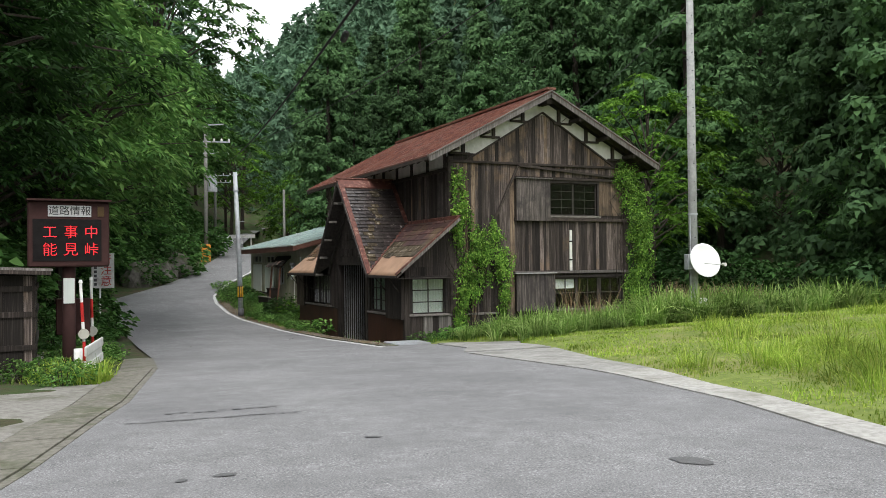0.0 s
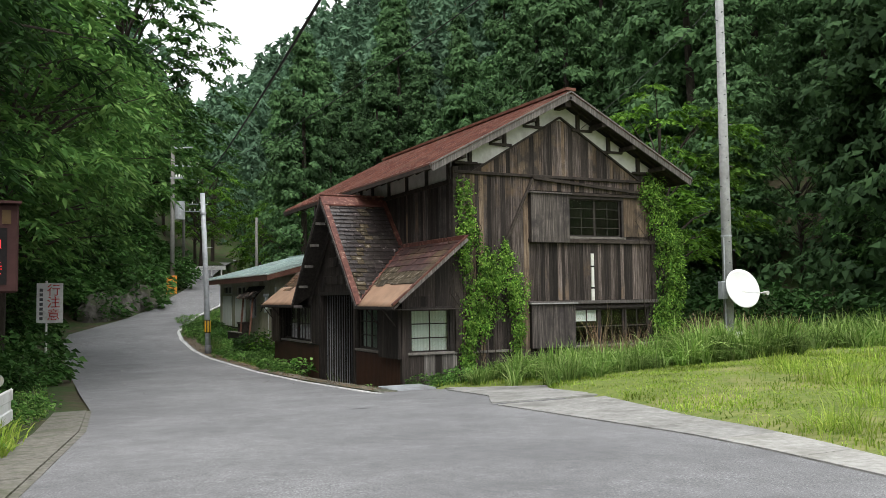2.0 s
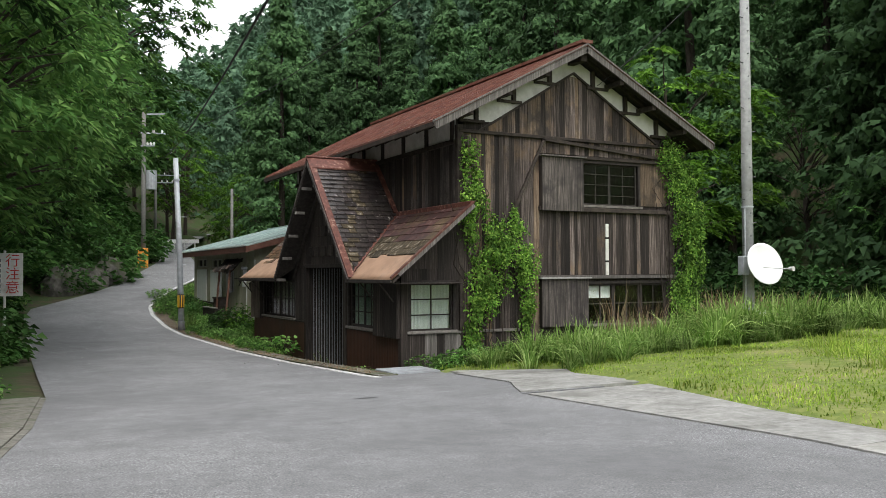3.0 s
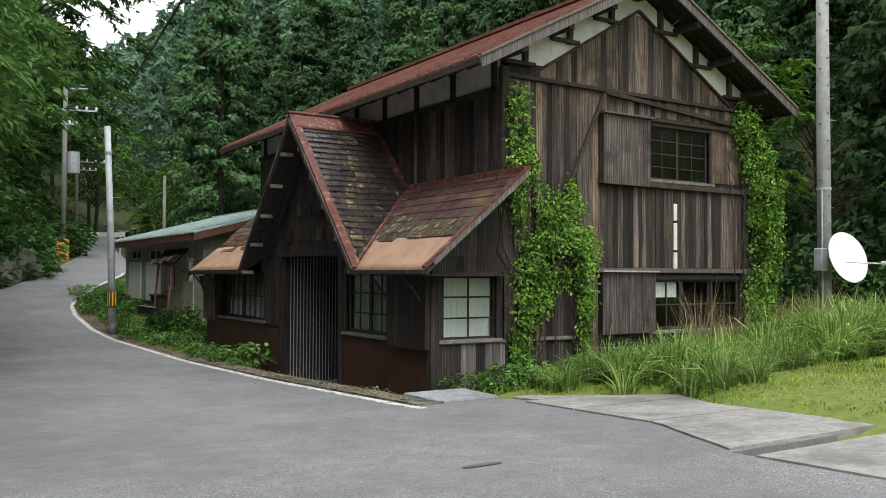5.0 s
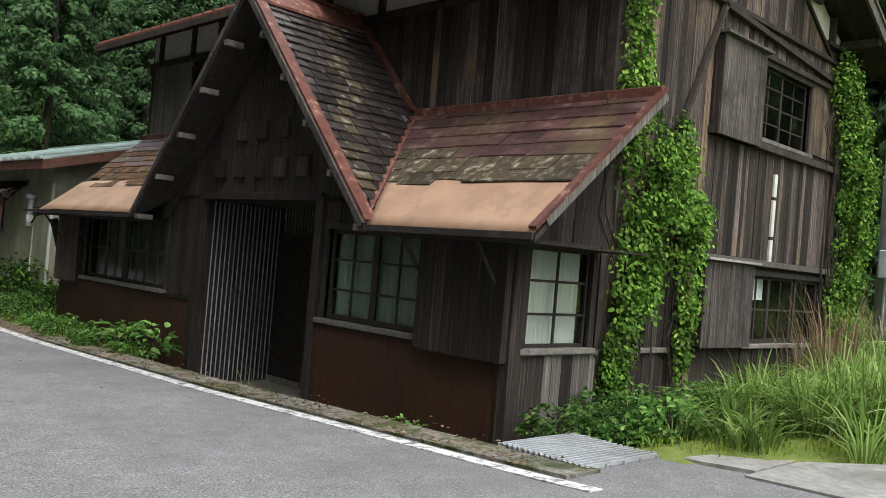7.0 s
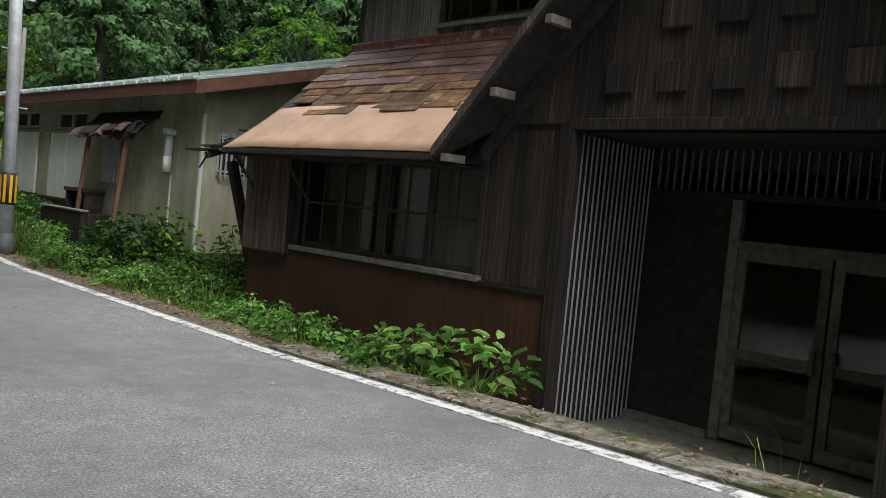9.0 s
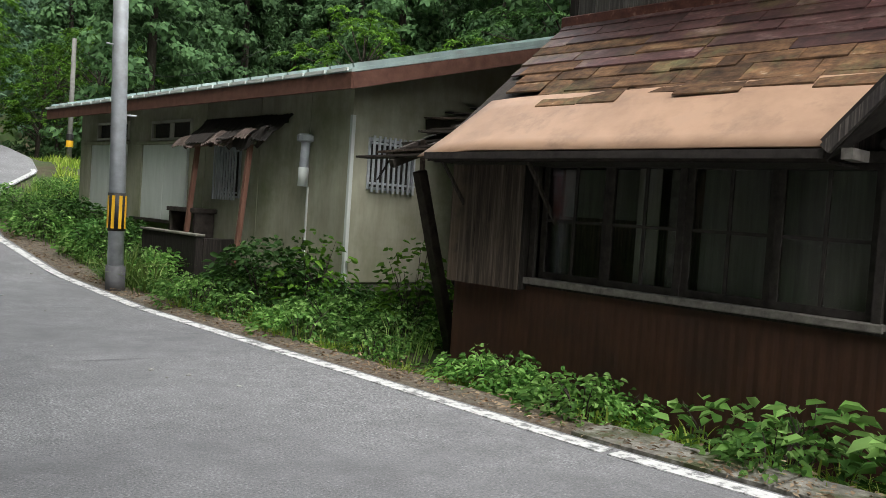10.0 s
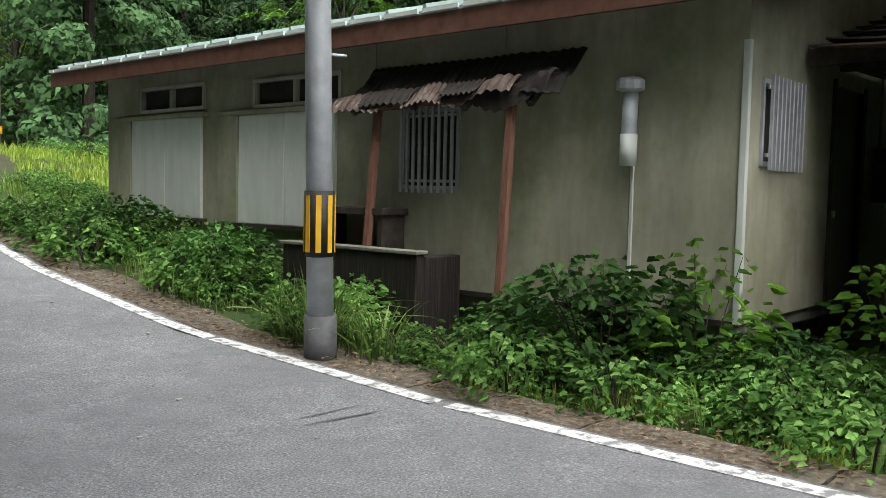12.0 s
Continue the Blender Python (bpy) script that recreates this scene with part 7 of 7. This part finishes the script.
ivy("ivy", "thick green ivy climbing the house corner", [(8.75, 3.2, 0.22, 0.65, 0.14), (8.8, 2.5, 0.28, 0.5, 0.2), (9.15, 1.95, 0.5, 0.5, 0.3), (9.5, 1.55, 0.68, 0.42, 0.36), (9.0, 1.1, 0.34, 0.45, 0.25), (9.95, 1.0, 0.16, 0.5, 0.2), (8.8, 0.35, 0.16, 0.7, 0.16), (9.75, 2.3, 0.15, 0.35, 0.12),
                                                           (9.9, 0.45, 0.1, 0.4, 0.12)], 17000, 0.047)
ivy("ivy", "green ivy hanging from the far corner of the gable", [(13.5, 3.7, 0.35, 0.35, 0.2), (13.75, 3.2, 0.4, 0.5, 0.3), (13.9, 2.5, 0.45, 0.5, 0.35), (13.95, 1.8, 0.45, 0.55, 0.35), (13.85, 1.1, 0.4, 0.5, 0.3), (13.8, 0.5, 0.3, 0.5, 0.25)], 13000, 0.047)


# grasses
def tufts(name, label, n, region, height, width, material, lean=0.6, clump=0.0, keep=None, arch=False):
    x0, x1, y0, y1 = region
    if clump:
        m = max(1, int(n / 70))
        c = np.stack([rng.uniform(x0, x1, m), rng.uniform(y0, y1, m)], 1)
        pick = rng.integers(0, m, n)
        q = c[pick] + rng.normal(size=(n, 2)) * clump
        tall = rng.uniform(0.5, 1.15, m)[pick]
        a = np.arctan2(q[:, 1] - c[pick, 1], q[:, 0] - c[pick, 0]) + rng.normal(size=n) * 0.5
    else:
        a = rng.uniform(0, 6.283, n)
        q = np.stack([rng.uniform(x0, x1, n), rng.uniform(y0, y1, n)], 1)
        tall = np.ones(n)
    if keep is not None:
        ok = keep(q[:, 0], q[:, 1])
        q, tall, a = q[ok], tall[ok], a[ok]
    n = len(q)
    at = np.stack([q[:, 0], q[:, 1], land(q[:, 0], q[:, 1], False) - 0.03], 1)
    ln = np.stack([np.cos(a), np.sin(a), 0 * a], 1) * rng.uniform(0.15, lean, n)[:, None]
    high = rng.uniform(0.45, 1.1, n) * height * tall
    ob = arching(name, at, high, width, ln, material) if arch else blades(name, at, high, width, ln, material)
    return tagged(ob, label, "grass", kind="stuff")


off = lambda x, y: (x > right_x(y) + np.interp(y, APRON_Y, APRON_W) + 0.02)
tufts("lawn_grass", "short yellow-green mown grass on the lot", 56000, (5.2, 15, 3, 17.2), 0.085, 0.013, M["lawn"], 1.5, 0.0, off)
tufts("lawn_grass", "short yellow-green mown grass on the lot", 16000, (14.5, 24, -1, 18), 0.12, 0.02, M["lawn"], 0.9, 0.0, off)
tufts("tall_grass", "tall green grass growing against the house", 5500, (9.2, 12.7, 16.2, 18.1), 0.72, 0.018, M["grass"], 1.6, 0.07, lambda x, y: y < 18.28, True)
tufts("tall_grass", "tall clumps of green grass by the far gable corner", 6500, (12.2, 15.4, 15.9, 18.1), 1.05, 0.021, M["grass"], 1.6, 0.07, lambda x, y: (y < 18.28) & ((x < 14.3) | (y < 16.4)), True)
tufts("tall_grass", "grass and weeds at the house corner", 1600, (7.75, 9.4, 16.55, 18.2), 0.42, 0.014, M["grass"], 1.5, 0.07, lambda x, y: x > 8.0, True)
tufts("tall_grass", "arching grass spilling towards the concrete apron", 12000, (8.1, 15.6, 14.4, 17.3), 0.6, 0.016, M["grass"], 1.7, 0.07, lambda x, y: off(x, y) & (y > np.interp(x, [8, 9.2, 11, 15], [14.6, 15.0, 15.7, 15.6]) + 0.12 * np.sin(5 * x)), True)
tufts("tall_grass", "tall grass at the back of the lot", 8000, (13.5, 22, 15.5, 20), 0.95, 0.024, M["grass"], 1.6, 0.1, lambda x, y: (np.abs(x - 15.6) > 0.9) | (y > 18.7), True)
tufts("tall_grass", "clumps of long grass beside the kerb", 9000, (6.8, 12.5, 4.0, 9.0), 0.5, 0.008, M["lawn"], 1.5, 0.13, lambda x, y: off(x, y) & (x > right_x(y) + 0.9), True)
tufts("tall_grass", "clumps of long grass beside the kerb", 7000, (9, 20, 6, 14), 0.4, 0.01, M["lawn"], 1.5, 0.2, lambda x, y: x > 9 + 0.35 * (14 - y), True)
tufts("verge_grass", "grass on the bank below the annex", 9000, (6.7, 9.0, 27.6, 45), 0.35, 0.012, M["grass"], 0.9, 0.18, lambda x, y: (x > right_x(y) + 0.35) & ((x < 7.9) | (y > 38.6)))
tufts("verge_grass", "meadow on the slope beyond the annex", 16000, (8.5, 22, 38.8, 62), 0.4, 0.03, M["lawn"], 0.9, 0.4, lambda x, y: x > right_x(y) + 0.5)
tufts("verge_grass", "rough grass and weeds at the foot of the bank", 9000, (-1.5, 2.2, 11.5, 40), 0.3, 0.012, M["grass"], 0.9, 0.2, lambda x, y: (x < left_x(y) - 0.55))
tufts("dry_grass", "dry brown seed stems above the grass", 900, (10.8, 15.5, 17.2, 18.2), 1.35, 0.012, M["dry"], 0.35, 0.12)
tufts("dead_stems", "dead brown bracken behind the pole", 1200, (14.2, 19, 18.8, 21), 1.0, 0.014, M["dry"], 0.8, 0.25)
tufts("kerb_grass", "grass sprouting from the kerb joints", 1300, (6.4, 7.3, 17.0, 24.4), 0.15, 0.008, M["grass"], 1.1, 0.06, lambda x, y: (x > 6.55) & (x < 7.3))

# rocks at the foot of the far bank
for k in range(7):
    y = 41.5 + k * 1.0 + wr.uniform(-0.3, 0.3)
    x = float(left_x(y)) - wr.uniform(0.7, 1.3)
    bm = bmesh.new()
    bmesh.ops.create_icosphere(bm, subdivisions=3, radius=1)
    ph = wr.uniform(0, 50)
    for v in bm.verts:
        v.co *= 1 + 0.35 * noise.noise(v.co * 1.4 + Vector((ph, 0, 0))) + 0.12 * noise.noise(v.co * 4 + Vector((ph, 3, 0)))
    sc = wr.uniform(0.45, 0.95)
    bm.transform(Matrix.Translation((x, y, h(x, y) + 0.2 * sc)) @ pose(0, 0, 0, 0, 0, wr.uniform(0, 360)) @ Matrix.Diagonal((sc * 0.9, sc * 0.7, sc, 1)))
    tagged(part("rock", bm, M["rock"]), "grey mossy rock at the foot of the bank", "rock", "rocks along the bank")
# foot of a fern and long grass beside the pole
tufts("verge_grass", "long grass arching beside the utility pole", 420, (6.5, 7.0, 31.9, 33.0), 0.65, 0.014, M["grass"], 1.3, 0.1, lambda x, y: (x > 6.55), True)
tufts("verge_grass", "yellow-green grass tufts between the weeds and the road", 2600, (6.6, 7.3, 23.6, 31.5), 0.26, 0.011, M["lawn"], 1.2, 0.1, lambda x, y: (x > right_x(y) + 0.26) & (x < 7.3), True)
tufts("verge_grass", "bright grass at the foot of the road sign", 1500, (-0.1, 0.75, 11.2, 12.9), 0.34, 0.012, M["lawn"], 1.2, 0.12, lambda x, y: x < left_x(y) - 0.45, True)
tufts("porch_weeds", "thin weeds in front of the entrance", 45, (7.0, 7.25, 20.98, 21.45), 0.75, 0.006, M["grass"], 1.2, 0.08)

tufts("porch_weeds", "grass sprig at the foot of the slatted screen", 150, (6.72, 6.98, 23.2, 23.5), 0.42, 0.012, M["grass"], 1.5, 0.05, None, True)

# dead leaves and twigs along the verge and the kerb
n = 3000
q = rng.uniform(17.2, 40, n)
across = right_x(q) + np.abs(rng.normal(size=n)) * 0.2 - 0.04
bits = np.stack([across, q, road_z(q) + 0.03 + 0.01 * rng.random(n)], 1)
turned = rng.uniform(0, 6.283, n)
litter = leaves("leaf_litter", bits, np.stack([np.cos(turned), np.sin(turned), 0.15 * rng.normal(size=n)], 1), rng.uniform(0.02, 0.065, n), rng.uniform(0.008, 0.025, n), M["dry"], fold=0.2)
tagged(litter, "dead brown leaves and twigs along the verge", "leaf litter", kind="stuff")
tufts("moss_tufts", "low mossy tufts along the kerb edge", 2600, (6.3, 7.0, 17.2, 40), 0.06, 0.012, M["lawn"], 1.4, 0.09, lambda x, y: (x > right_x(y) + 0.18) & (x < right_x(y) + 0.5))
